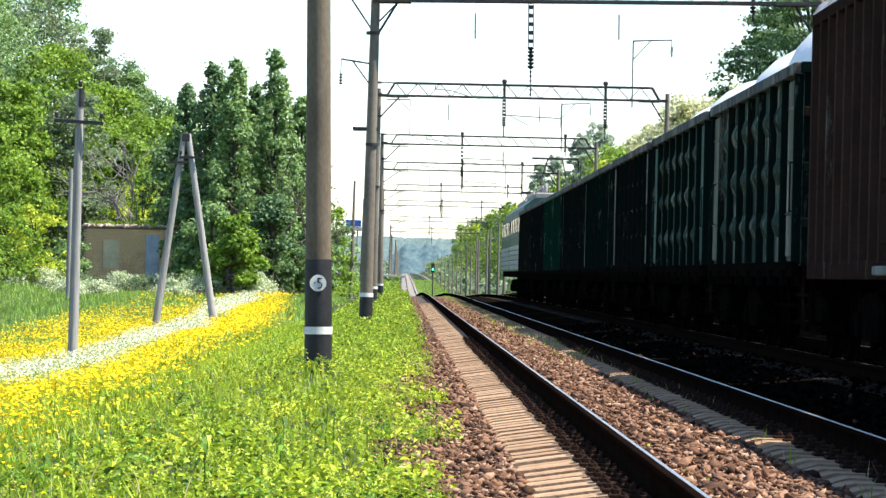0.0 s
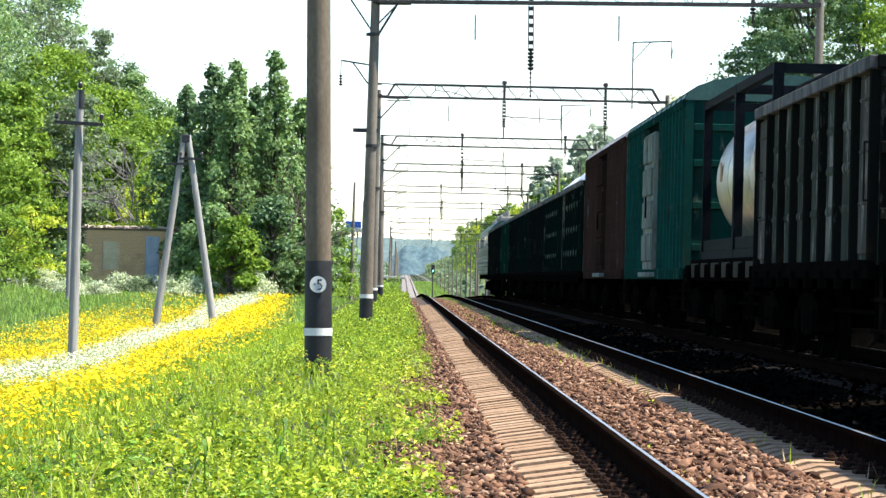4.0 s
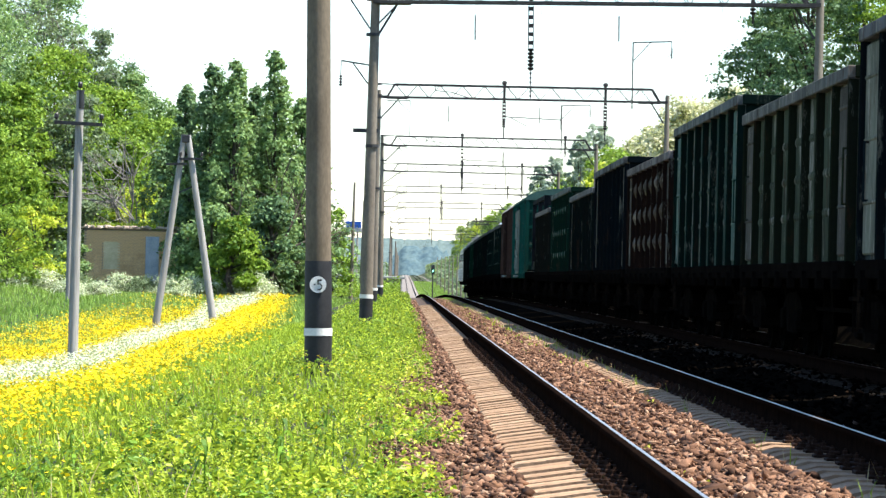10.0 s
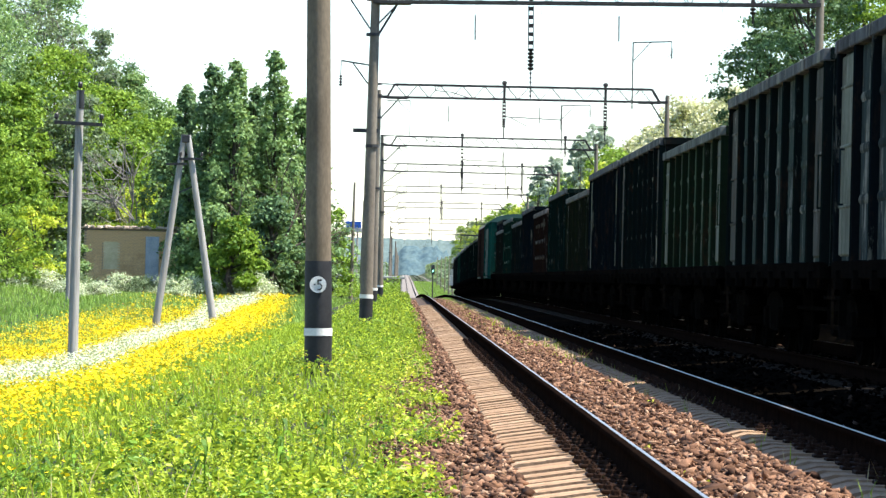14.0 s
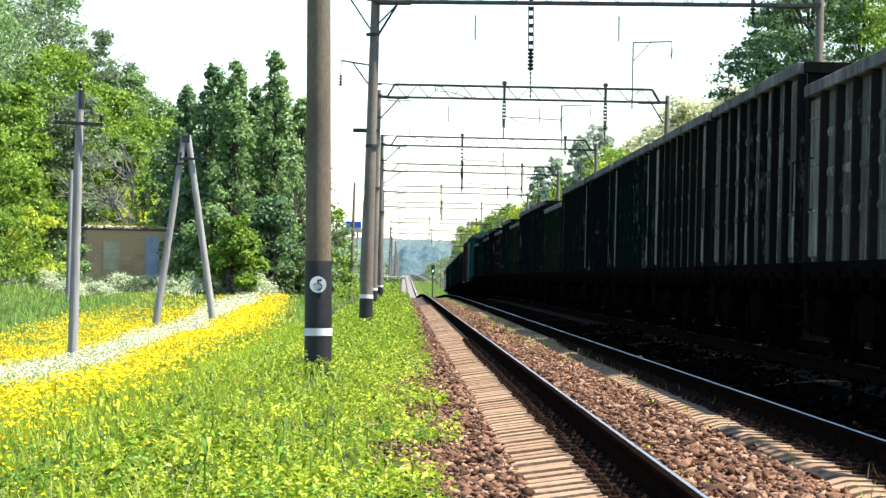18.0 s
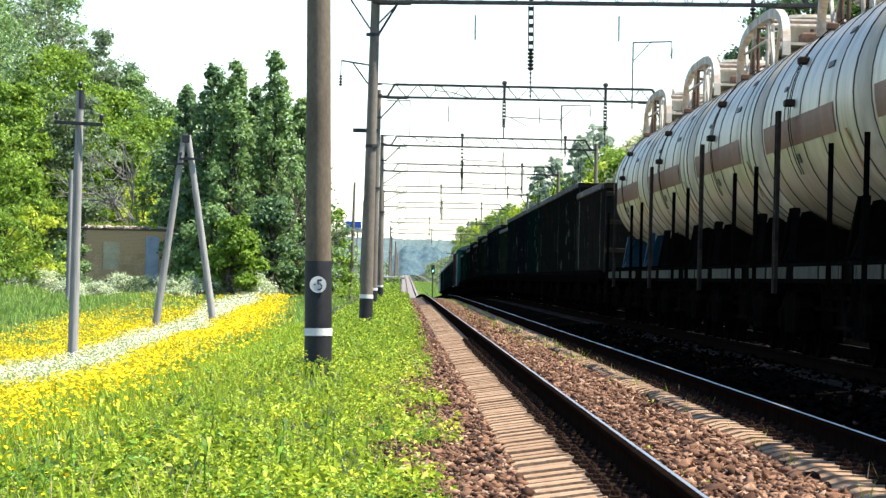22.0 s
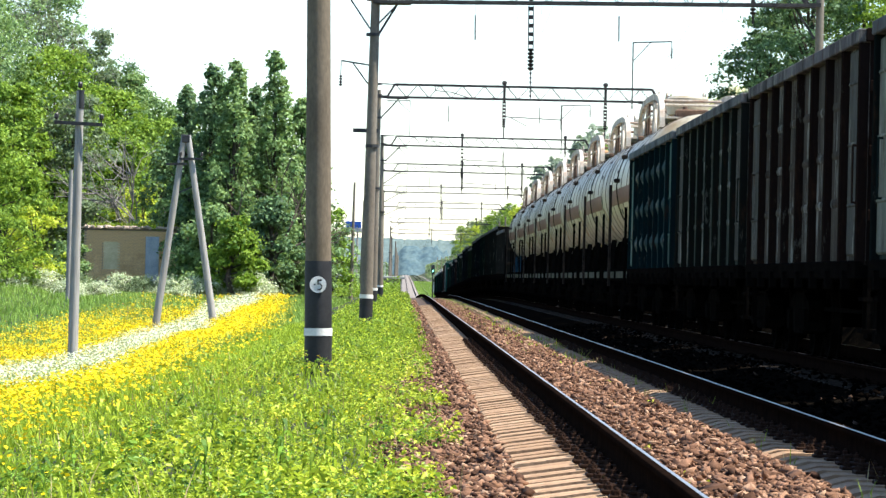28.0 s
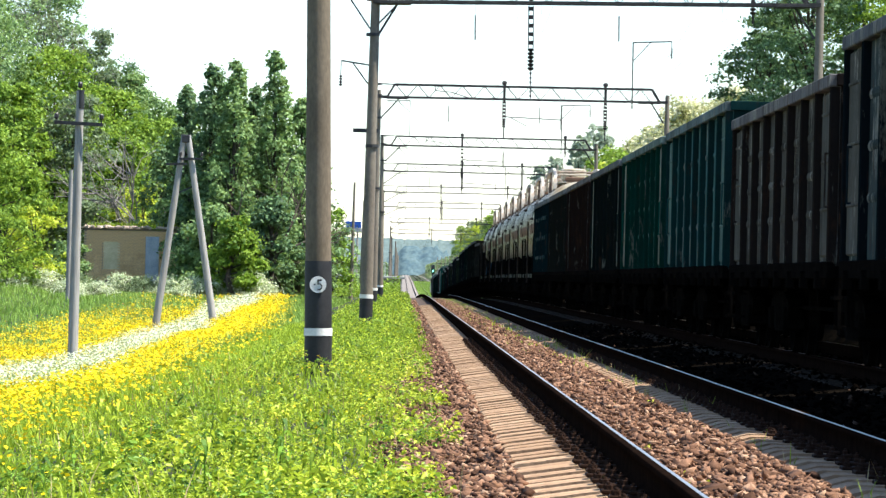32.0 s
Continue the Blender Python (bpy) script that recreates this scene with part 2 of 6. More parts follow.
M_BROWNINS = surface("brown_glaze", (0.010, 0.007, 0.006), (0.03, 0.02, 0.018), 9.0, 0.3)
M_WOODPOLE = surface("grey_weathered_wood", (0.19, 0.18, 0.16), (0.42, 0.40, 0.365), 3.0, 0.9, fine=30.0, stretch=(1, 1, 0.06))
M_BARK = surface("bark", (0.03, 0.024, 0.018), (0.11, 0.09, 0.065), 3.0, 0.95, fine=22.0, stretch=(1, 1, 0.3), bump_d=0.02)
M_BRICK = surface("dull_brick", (0.48, 0.295, 0.135), (0.74, 0.49, 0.245), 1.0, 0.9, fine=16.0, stain=(0.27, 0.155, 0.08))
M_MORTAR = surface("mortar", (0.20, 0.17, 0.13), (0.28, 0.24, 0.18), 2.0, 0.95)
M_BLINDWINDOW = surface("yellowish_plaster", (0.48, 0.40, 0.22), (0.68, 0.58, 0.36), 1.5, 0.9, fine=16.0)
M_DARKMAST = surface("olive_grey_concrete", (0.12, 0.10, 0.075), (0.23, 0.20, 0.155), 1.2, 0.9, fine=30.0, stretch=(1, 1, 0.4))
M_PLASTER = surface("pale_plaster", (0.30, 0.30, 0.28), (0.46, 0.46, 0.42), 1.5, 0.9, fine=16.0)
M_PAINT = paint("old_wagon_paint", worn=(0.13, 0.13, 0.105), edge=0.585)
M_PANEL = paint("worn_wagon_sheet", worn=(0.26, 0.255, 0.215), edge=0.53, amount=0.95, dirt=(0.012, 0.011, 0.010), rust=(0.075, 0.040, 0.024))
M_DUSTY = paint("dusty_wagon_panel", rust=(0.09, 0.06, 0.04), dirt=(0.03, 0.027, 0.022), worn=(0.33, 0.32, 0.26), edge=0.55, amount=1.0)
# near black: soot, with the deep shade under the wagons put into it
M_UNDER = surface("sooty_shade_dark_gear", (0.0025, 0.0022, 0.002), (0.008, 0.007, 0.006), 3.0, 0.95, 0.0, fine=30.0, spec=0.0)
M_TANK = surface("cream_tank_paint", (0.225, 0.175, 0.098), (0.56, 0.51, 0.395), 1.1, 0.38, fine=5.0, stretch=(1, 1, 0.30), stain=(0.25, 0.155, 0.072), bump_d=0.001, spec=0.4)
M_TANKGEAR = surface("rusty_cream_paint", (0.32, 0.27, 0.21), (0.60, 0.55, 0.47), 2.2, 0.6, fine=14.0, stain=(0.26, 0.16, 0.10))
M_TANKRUST = surface("rusty_walkway", (0.07, 0.045, 0.03), (0.18, 0.11, 0.075), 3.0, 0.85)
M_TANKBAND = surface("red_brown_stripe", (0.11, 0.040, 0.030), (0.19, 0.075, 0.055), 0.8, 0.5, fine=6.0, spec=0.1)
M_TANKGREEN = surface("dark_green_band", (0.02, 0.08, 0.06), (0.04, 0.14, 0.10), 1.5, 0.5)
M_TANKSTEEL = surface("silver_tank_cladding", (0.35, 0.32, 0.26), (0.62, 0.58, 0.50), 0.8, 0.35, 0.6, fine=8.0)
M_BLUESTEEL = surface("blue_paint", (0.006, 0.022, 0.038), (0.012, 0.055, 0.090), 2.0, 0.6, spec=0.1)
M_ORANGE = surface("orange_brown_paint", (0.30, 0.15, 0.06), (0.45, 0.24, 0.10), 2.0, 0.6)
M_LOAD = surface("white_sheeting", (0.72, 0.74, 0.76), (0.86, 0.87, 0.88), 0.8, 0.6, fine=5.0, bump_d=0.02)
M_ROOF = surface("pale_wagon_roof", (0.35, 0.33, 0.33), (0.55, 0.52, 0.52), 0.9, 0.55, fine=12.0)
M_LOCO = surface("pale_green_loco_paint", (0.20, 0.23, 0.22), (0.34, 0.38, 0.36), 1.5, 0.45, fine=20.0)
M_LOCODARK = surface("green_loco_paint", (0.02, 0.06, 0.05), (0.035, 0.09, 0.075), 1.5, 0.45, fine=20.0)
M_GLASS = surface("dark_window_glass", (0.010, 0.012, 0.014), (0.02, 0.022, 0.025), 1.0, 0.08)
M_SIGNBLUE = surface("blue_sheet_metal", (0.01, 0.06, 0.28), (0.02, 0.10, 0.42), 2.0, 0.5)
M_GREENLAMP, _nt, _b = mat_new("green_signal_glass")
_b.inputs["Emission Color"].default_value, _b.inputs["Emission Strength"].default_value = (0.05, 1.0, 0.5, 1), 3.0
M_GRASS = leafy("grass", (0.075, 0.19, 0.010), (0.46, 0.58, 0.040), 0.38, scale=0.9, coarse=0.7)
M_MEADOW = leafy("meadow_blades", (0.085, 0.21, 0.030), (0.36, 0.52, 0.105), 0.38, scale=0.25, coarse=0.7)
M_WEED = leafy("weed_leaves", (0.026, 0.10, 0.008), (0.60, 0.72, 0.060), 0.33, 0.45, scale=1.6, coarse=0.6, spec=0.22)
M_YELLOW = leafy("yellow_petals", (0.80, 0.50, 0.0), (0.92, 0.70, 0.004), 0.25)
M_WHITEFL = leafy("white_petals", (0.46, 0.52, 0.30), (0.78, 0.80, 0.60), 0.2)
M_LEAF_BRIGHT = leafy("bright_leaves", (0.045, 0.125, 0.013), (0.34, 0.49, 0.065), 0.40)
M_LEAF_MID = leafy("green_leaves", (0.048, 0.120, 0.048), (0.34, 0.49, 0.19), 0.40)
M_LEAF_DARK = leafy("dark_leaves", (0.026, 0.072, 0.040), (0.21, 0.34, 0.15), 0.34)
M_LEAF_GREY = leafy("grey_green_leaves", (0.060, 0.105, 0.060), (0.26, 0.34, 0.19), 0.38)
M_LEAF_PALE = leafy("blossoming_acacia", (0.32, 0.34, 0.13), (0.86, 0.82, 0.58), 0.4)
M_UMBEL = leafy("white_umbels", (0.26, 0.36, 0.15), (0.84, 0.86, 0.64), 0.35, scale=0.9)
# the distance's haze is put into these two base colours
M_HILL = surface("haze_tinted_hill", (0.085, 0.125, 0.130), (0.17, 0.215, 0.195), 0.05, 1.0, fine=0.35, spec=0.0)
M_HILLBLUE = surface("haze_blue_wood", (0.050, 0.088, 0.112), (0.125, 0.178, 0.180), 0.16, 1.0, fine=0.35, spec=0.0)
M_TANKTEXT = surface("faded_black_lettering", (0.03, 0.03, 0.035), (0.09, 0.085, 0.085), 6.0, 0.6)
M_SILLPLATE = surface("grimy_pale_paint", (0.022, 0.022, 0.014), (0.070, 0.070, 0.046), 3.0, 0.8, spec=0.1)
M_OLIVEPLATE = surface("grimy_olive_paint", (0.010, 0.010, 0.007), (0.032, 0.031, 0.020), 3.0, 0.8, spec=0.05)
M_LADDER = surface("dark_rusty_ladder", (0.012, 0.009, 0.007), (0.045, 0.033, 0.026), 3.0, 0.85, spec=0.1)
# near black: the train's shade is put into this bed's colour
M_SHADEBED = surface("shade_dark_track_bed", (0.003, 0.0026, 0.002), (0.010, 0.008, 0.006), 4.0, 0.95, fine=38.0, bump_d=0.03, spec=0.0)
M_DEADWOOD = surface("dead_grey_wood", (0.16, 0.14, 0.12), (0.34, 0.31, 0.28), 3.0, 0.95)
M_PORTAL = surface("weathered_portal_steel", (0.022, 0.022, 0.024), (0.070, 0.062, 0.056), 4.0, 0.7, 0.2, fine=40.0)
M_HERB = leafy("dark_herb_leaves", (0.014, 0.070, 0.010), (0.27, 0.47, 0.05), 0.30, 0.45, scale=1.3, coarse=0.6, spec=0.22)
M_LIME = leafy("young_yellow_green_leaves", (0.22, 0.36, 0.02), (0.72, 0.74, 0.07), 0.40, 0.45, scale=0.9, spec=0.4)
M_STRAW = leafy("dry_straw", (0.28, 0.20, 0.08), (0.55, 0.43, 0.22), 0.2)
# paler and greyer than the other leaves: haze put into the colour
M_LEAF_HAZE = leafy("haze_pale_poplar_leaves", (0.22, 0.28, 0.22), (0.46, 0.54, 0.44), 0.5)


def stones_material(name, stops, spec=0.2):
    m, nt, b = mat_new(name)
    g = nt.nodes.new("ShaderNodeNewGeometry")
    n = noise_tex(nt, 30, 3)
    c = ramp(nt, g.outputs["Random Per Island"], stops)
    c = mixc(nt, 0.45, c, ramp(nt, n, [(0.3, (0.25, 0.25, 0.25)), (0.7, (0.75, 0.75, 0.75))]), "OVERLAY")
    nt.links.new(c, b.inputs["Base Color"])
    b.inputs["Roughness"].default_value = 0.9
    b.inputs["Specular IOR Level"].default_value = spec
    bump(nt, b, n, 0.006)
    return m


M_STONE = stones_material("ballast_stone", [(0.0, (0.042, 0.020, 0.012)), (0.4, (0.150, 0.077, 0.046)), (0.85, (0.275, 0.150, 0.092)), (1.0, (0.40, 0.26, 0.17))])
# near black for the train's shade, a few paler ones for sun flecks
M_SHADESTONE = stones_material("shade_dark_stone", [(0.0, (0.0015, 0.0013, 0.001)), (0.90, (0.004, 0.003, 0.0025)), (0.96, (0.03, 0.019, 0.013)), (1.0, (0.11, 0.07, 0.05))], 0.0)
# far darker than the near sleepers: shade under the train put into colour
M_SHADESLEEPER = surface("shade_dark_concrete", (0.008, 0.007, 0.006), (0.045, 0.036, 0.029), 2.5, 0.9, fine=30.0, spec=0.05)

# ---- ground: one sheet to the horizon ----
rng = np.random.default_rng(7)


def build_ground():
    xs = np.concatenate([np.linspace(-2500, -120, 12), np.linspace(-100, -16, 22), np.linspace(-15, 0, 31), np.linspace(0.5, 11.5, 12), np.linspace(12, 24, 13), np.linspace(30, 120, 10), np.linspace(200, 2500, 8)])
    ys = np.concatenate([np.linspace(-600, -20, 12), np.linspace(-10, 12, 8), np.linspace(15, 240, 151), np.linspace(250, 500, 40), np.linspace(520, 1000, 25), np.linspace(1040, 4800, 40)])
    X, Y = np.meshgrid(xs, ys)
    Z = ground_z(X, Y) - 0.10
    n, m = len(ys), len(xs)
    i = np.arange(n * m).reshape(n, m)
    f = np.stack([i[:-1, :-1], i[:-1, 1:], i[1:, 1:], i[1:, :-1]], -1).reshape(-1, 4)
    me = npmesh("ground", np.stack([X, Y, Z], -1).reshape(-1, 3), f, M_SOIL, True)
    tagged(new("ground", me), "grassy ground rising to wooded slopes on both sides", "ground", kind="structure")


def build_bed():
    """The ballast bed of both tracks, with its shoulder."""
    ys = np.concatenate([np.linspace(-300, 0, 20), np.linspace(4, 230, 90), np.linspace(235, 600, 60), np.linspace(620, 2600, 50)])
    # the ridge at 8.7 to 10.6 is added to hide lit ground beyond
    prof = [(-0.35, -0.42), (0.05, -0.29), (0.55, -0.278), (0.80, -0.262), (1.30, -0.235), (1.42, -0.232), (2.72, -0.24), (2.84, -0.28), (3.45, -0.28), (4.1, -0.27), (4.75, -0.20), (7.6, -0.20), (8.3, -0.27), (8.7, -0.2), (9.2, 0.34), (9.8, 0.30), (10.6, -0.6)]
    # far off, the second track's bed is sunk to fit the camera's view
    v = np.array([(x, y, z + line_z(y) - (0.6 if x > 4.0 and y > 575 else 0.0)) for y in ys for x, z in prof])
    k = len(prof)
    i = np.arange(len(ys) * k).reshape(-1, k)
    f = np.stack([i[:-1, :-1], i[:-1, 1:], i[1:, 1:], i[1:, :-1]], -1).reshape(-1, 4)
    me = npmesh("ballast_bed", v, f, M_BALLAST, True)
    me.materials.append(M_FARBED)
    me.materials.append(M_SHADEBED)
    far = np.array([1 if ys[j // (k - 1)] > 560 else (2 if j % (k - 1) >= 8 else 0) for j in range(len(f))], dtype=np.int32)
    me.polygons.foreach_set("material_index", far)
    tagged(new("ballast_bed", me), "crushed stone bed of both tracks, reddish brown, coloured dark for shade under the train", "ballast", kind="structure")


def scatter_stones(name, x, y, z, size, label, mat):
    """Crushed stones: squashed, turned octahedra with uneven corners, in one mesh."""
    n = len(x)
    base = np.array([(1, 0.2, 0), (-0.1, 1, 0.15), (-1, 0.1, 0), (0.1, -1, -0.1), (0.55, 0.3, 0.55), (-0.5, -0.35, 0.5), (0, 0, -0.6)], float)
    tri = np.array([(0, 1, 4), (1, 2, 4), (2, 5, 4), (2, 3, 5), (3, 0, 5), (0, 4, 5), (1, 0, 6), (2, 1, 6), (3, 2, 6), (0, 3, 6)])
    p = base[None] * (size[:, None, None] * 0.5) * rng.uniform(0.4, 1.5, (n, 7, 3)) * rng.uniform(0.6, 1.35, (n, 1, 3)) * np.array([1, 1, 0.82])
    a, t = rng.uniform(0, 2 * np.pi, n), rng.uniform(-0.9, 0.9, n)
    ca, sa, ct, st = np.cos(a), np.sin(a), np.cos(t), np.sin(t)
    px, py, pz = p[..., 0], p[..., 1], p[..., 2]
    py, pz = py * ct[:, None] - pz * st[:, None], py * st[:, None] + pz * ct[:, None]
    px, py = px * ca[:, None] - py * sa[:, None], px * sa[:, None] + py * ca[:, None]
    v = np.stack([px + x[:, None], py + y[:, None], pz + z[:, None]], -1).reshape(-1, 3)
    f = (tri[None] + (np.arange(n) * 7)[:, None, None]).reshape(-1, 3)
    return tagged(new(name, npmesh(name, v, f, mat)), label, "gravel", kind="stuff")


def build_stones():
    def strip(n, x0, x1, y0, y1, pw=1.0):
        y = y0 + (y1 - y0) * rng.uniform(0, 1, n) ** pw
        return rng.uniform(x0, x1, n), y
    a = strip(21000, -0.25, 0.70, 17.5, 75, 1.6)
    b = strip(19000, 1.40, 2.36, 17.5, 75, 1.6)
    c = strip(5000, -0.05, 0.68, 75, 200)
    d = strip(5000, 1.40, 2.36, 75, 200)
    e = strip(5500, -0.25, 0.70, -3, 17.5)
    h = strip(5500, 1.40, 2.36, -3, 17.5)
    x = np.concatenate([q[0] for q in (a, b, c, d, e, h)])
    y = np.concatenate([q[1] for q in (a, b, c, d, e, h)])
    size = np.clip(rng.normal(0.050, 0.022, len(x)), 0.018, 0.135) * np.where(y > 75, 1.15, 1.0)
    heap = np.where((x > 1.36) & (x < 2.40), 0.055 * (1 - ((x - 1.86) / 0.55) ** 2), 0.0)
    z = np.interp(x, [-0.35, 0.05, 0.55, 0.75, 1.30, 1.42, 4.1], [-0.42, -0.285, -0.282, -0.285, -0.275, -0.238, -0.238]) + line_z(y) + heap + rng.uniform(-0.012, 0.045, len(x))
    scatter_stones("ballast_stones", x, y, z, size, "loose reddish brown crushed stones of the track bed", M_STONE)
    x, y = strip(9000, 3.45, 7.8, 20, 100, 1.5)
    scatter_stones("oily_stones", x, y, np.interp(x, [3.45, 4.1, 4.75, 7.8], [-0.285, -0.275, -0.205, -0.205]) + rng.uniform(-0.01, 0.05, len(x)), rng.uniform(0.03, 0.10, len(x)), "stones under the goods train coloured dark for its shade", M_SHADESTONE)


RAIL = [(-0.066, -0.18), (0.066, -0.18), (0.066, -0.168), (0.012, -0.145), (0.010, -0.045), (0.036, -0.036), (0.036, -0.006), (0.028, 0.0), (0.024, 0.0005), (0.006, 0.0005),
        (-0.028, -0.001), (-0.036, -0.006), (-0.036, -0.036), (-0.010, -0.045), (-0.012, -0.145), (-0.066, -0.168)]


def rail(x, name_label, inner):
    ys = np.concatenate([np.linspace(-300, 190, 8), np.linspace(200, 700, 60), np.linspace(720, 2600, 40)])
    k = len(RAIL)
    v = np.array([(x + u, y, w + line_z(y)) for y in ys for u, w in [(inner * a, b) for a, b in RAIL]])
    i = np.arange(len(ys) * k).reshape(-1, k)
    j = np.roll(i, -1, axis=1)
    f = np.stack([i[:-1], j[:-1], j[1:], i[1:]], -1).reshape(-1, 4)
    head = np.zeros((len(ys) - 1, k), dtype=bool)
    head[:, 7:9] = True
    ob = tagged(new("rail", npmesh("rail", v, f[~head.ravel()], M_RAILSIDE)), name_label, "rail", "rails of the line")
    part("rail_head", npmesh("rail_head", v, f[head.ravel()], M_RAILTOP), None, ob, "bright polished running surface")
    return ob


def build_track():
    for c, lab in ((TRACK_1, "rusty steel rail with a bright polished head"), (TRACK_2, "rusty steel rail under the goods train")):
        for s in (-1, 1):
            rail(c + s * 0.796, lab, -s)
    track = empty("track_sleepers", pose(TRACK_1, 0, 0), "weathered concrete sleepers half buried in stones", "sleepers")
    g = Geo()
    half = [(1.38, -0.34), (1.38, -0.268), (1.34, -0.250), (1.10, -0.213), (0.95, -0.192), (0.84, -0.187), (0.45, -0.187), (0.30, -0.23)]
    g.prism(half + [(-x, z) for x, z in reversed(half)], -0.158, 0.158)
    sl = g.mesh("sleeper", M_SLEEPER)
    c = Geo()      # a ribbed plate with the clamp's bolt by the rail and the anchor bolt outside it
    c.box(-0.045, 0.125, -0.085, 0.085, -0.19, -0.166, 0.006)
    c.box(-0.045, 0.020, -0.05, 0.05, -0.166, -0.142, 0.006)
    for u, w, top in ((0.0, 0.0, -0.108), (0.088, -0.045, -0.130), (0.088, 0.045, -0.130)):
        c.lathe([(-0.18, 0.012), (top - 0.054, 0.012), (top - 0.052, 0.030), (top - 0.042, 0.030), (top - 0.040, 0.024), (top - 0.014, 0.024), (top - 0.012, 0.011), (top, 0.010)], "z", (u, w, 0), 6)
    clip = c.mesh("rail_clip", M_CLIP)
    r = random.Random(3)
    for i in range(300):
        y = -2.0 + 0.545 * i
        o = part("sleeper", sl, None, track, at=pose(r.uniform(-0.02, 0.02), y + r.uniform(-0.015, 0.015), float(line_z(y)) + r.uniform(-0.002, 0.002), r.uniform(-0.2, 0.2), r.uniform(-0.2, 0.2), r.uniform(-0.8, 0.8)))
        if 28 < i < 130:
            for x in (-0.891, -0.701, 0.701, 0.891):
                part("rail_clip", clip, None, o, at=pose(x, 0, 0, 0, 0, 180 if x in (-0.891, 0.701) else 0))
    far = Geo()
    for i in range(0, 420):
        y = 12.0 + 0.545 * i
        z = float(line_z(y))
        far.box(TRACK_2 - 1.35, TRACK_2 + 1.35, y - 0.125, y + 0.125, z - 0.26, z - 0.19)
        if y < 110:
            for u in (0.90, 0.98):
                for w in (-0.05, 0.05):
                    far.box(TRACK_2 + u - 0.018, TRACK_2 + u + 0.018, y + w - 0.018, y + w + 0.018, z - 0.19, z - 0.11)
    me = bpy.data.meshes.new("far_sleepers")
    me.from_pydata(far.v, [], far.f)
    me.materials.append(M_SHADESLEEPER)
    tagged(new("far_sleepers", me), "concrete sleepers under the goods train, coloured dark for its shade", "sleepers", kind="stuff")


# ---- greenery ----
def quads(name, centre, size, up=0.0, ratio=0.6, mat=None, fold=0.25, plain=False, facing=None):
    """Leaves at the centres, folded along the rib, or plain ones for far trees. up: 0 any way, 1 lying flat."""
    n = len(centre)
    nrm = rng.normal(0, 1, (n, 3))
    if facing is None:
        nrm[:, 2] = np.abs(nrm[:, 2]) + up * 3
    else:
        nrm = facing + nrm * 0.55
    nrm /= np.linalg.norm(nrm, axis=1, keepdims=True)
    t = rng.normal(0, 1, (n, 3))
    t -= nrm * (t * nrm).sum(1, keepdims=True)
    t /= np.linalg.norm(t, axis=1, keepdims=True)
    b = np.cross(nrm, t)
    s = np.asarray(size).reshape(-1, 1) * np.ones((n, 1))
    w = s * ratio * 0.5
    if plain:
        v = np.stack([centre - t * s * 0.5, centre + b * w, centre + t * s * 0.55 - nrm * s * 0.16, centre - b * w], 1).reshape(-1, 3)
        return npmesh(name, v, np.arange(4 * n).reshape(-1, 4), mat)
    v = np.stack([centre - t * s * 0.5, centre - t * s * 0.08 + b * w + nrm * s * fold * 0.4, centre + t * s * 0.28 + b * w * 0.62 + nrm * s * fold * 0.3,
                  centre + t * s * 0.55 - nrm * s * 0.16, centre + t * s * 0.28 - b * w * 0.62 + nrm * s * fold * 0.3, centre - t * s * 0.08 - b * w + nrm * s * fold * 0.4], 1).reshape(-1, 3)
    k = np.arange(n)[:, None] * 6
    f = np.concatenate([k + np.array([[0, 1, 2, 3]]), k + np.array([[0, 3, 4, 5]])], 1).reshape(-1, 4)
    return npmesh(name, v, f, mat)


def blades(name, x, y, z, h, w, mat, lean=0.45):
    """Grass: bent blades of two joints."""
    n = len(x)
    a = rng.uniform(0, 2 * np.pi, n)
    d = np.stack([np.cos(a), np.sin(a), np.zeros(n)], -1)
    s = np.stack([-np.sin(a), np.cos(a), np.zeros(n)], -1)
    ln = rng.uniform(0.1, lean, n)[:, None]
    p = np.stack([x, y, z], -1)
    h, w = h[:, None], w[:, None]
    up = np.array([[0, 0, 1.0]])
    mid = p + up * h * 0.55 + d * h * ln * 0.35
    tip = p + up * h * 0.95 + d * h * ln
    v = np.stack([p - s * w, p + s * w, mid + s * w * 0.8, mid - s * w * 0.8, tip], 1).reshape(-1, 3)
    k = np.arange(n)[:, None] * 5
    f = np.concatenate([k + np.array([[0, 1, 2]]), k + np.array([[0, 2, 3]]), k + np.array([[3, 2, 4]])], 1).reshape(-1, 3)
    return npmesh(name, v, f, mat)


def field_points(n, x0, x1, y0, y1, pw=1.0):
    y = y0 + (y1 - y0) * rng.uniform(0, 1, n) ** pw
    return rng.uniform(x0, x1, n), y


def in_view(x, y, margin=0.03):
    """What lies beside the camera's path of sight is left bare."""
    return x > -(0.101 + margin) * y - 0.6


def patchy(x, y, s):
    return np.sin(x * s + 1.3) * np.sin(y * s * 0.37 + 0.4) + 0.6 * np.sin(x * s * 2.3 + y * s * 0.8)


FLOWER_EDGE = ([26, 53, 70, 110, 178, 215], [-2.5, -2.7, -2.9, -3.6, -5.2, -5.8])      # y, x of the flowers' near edge


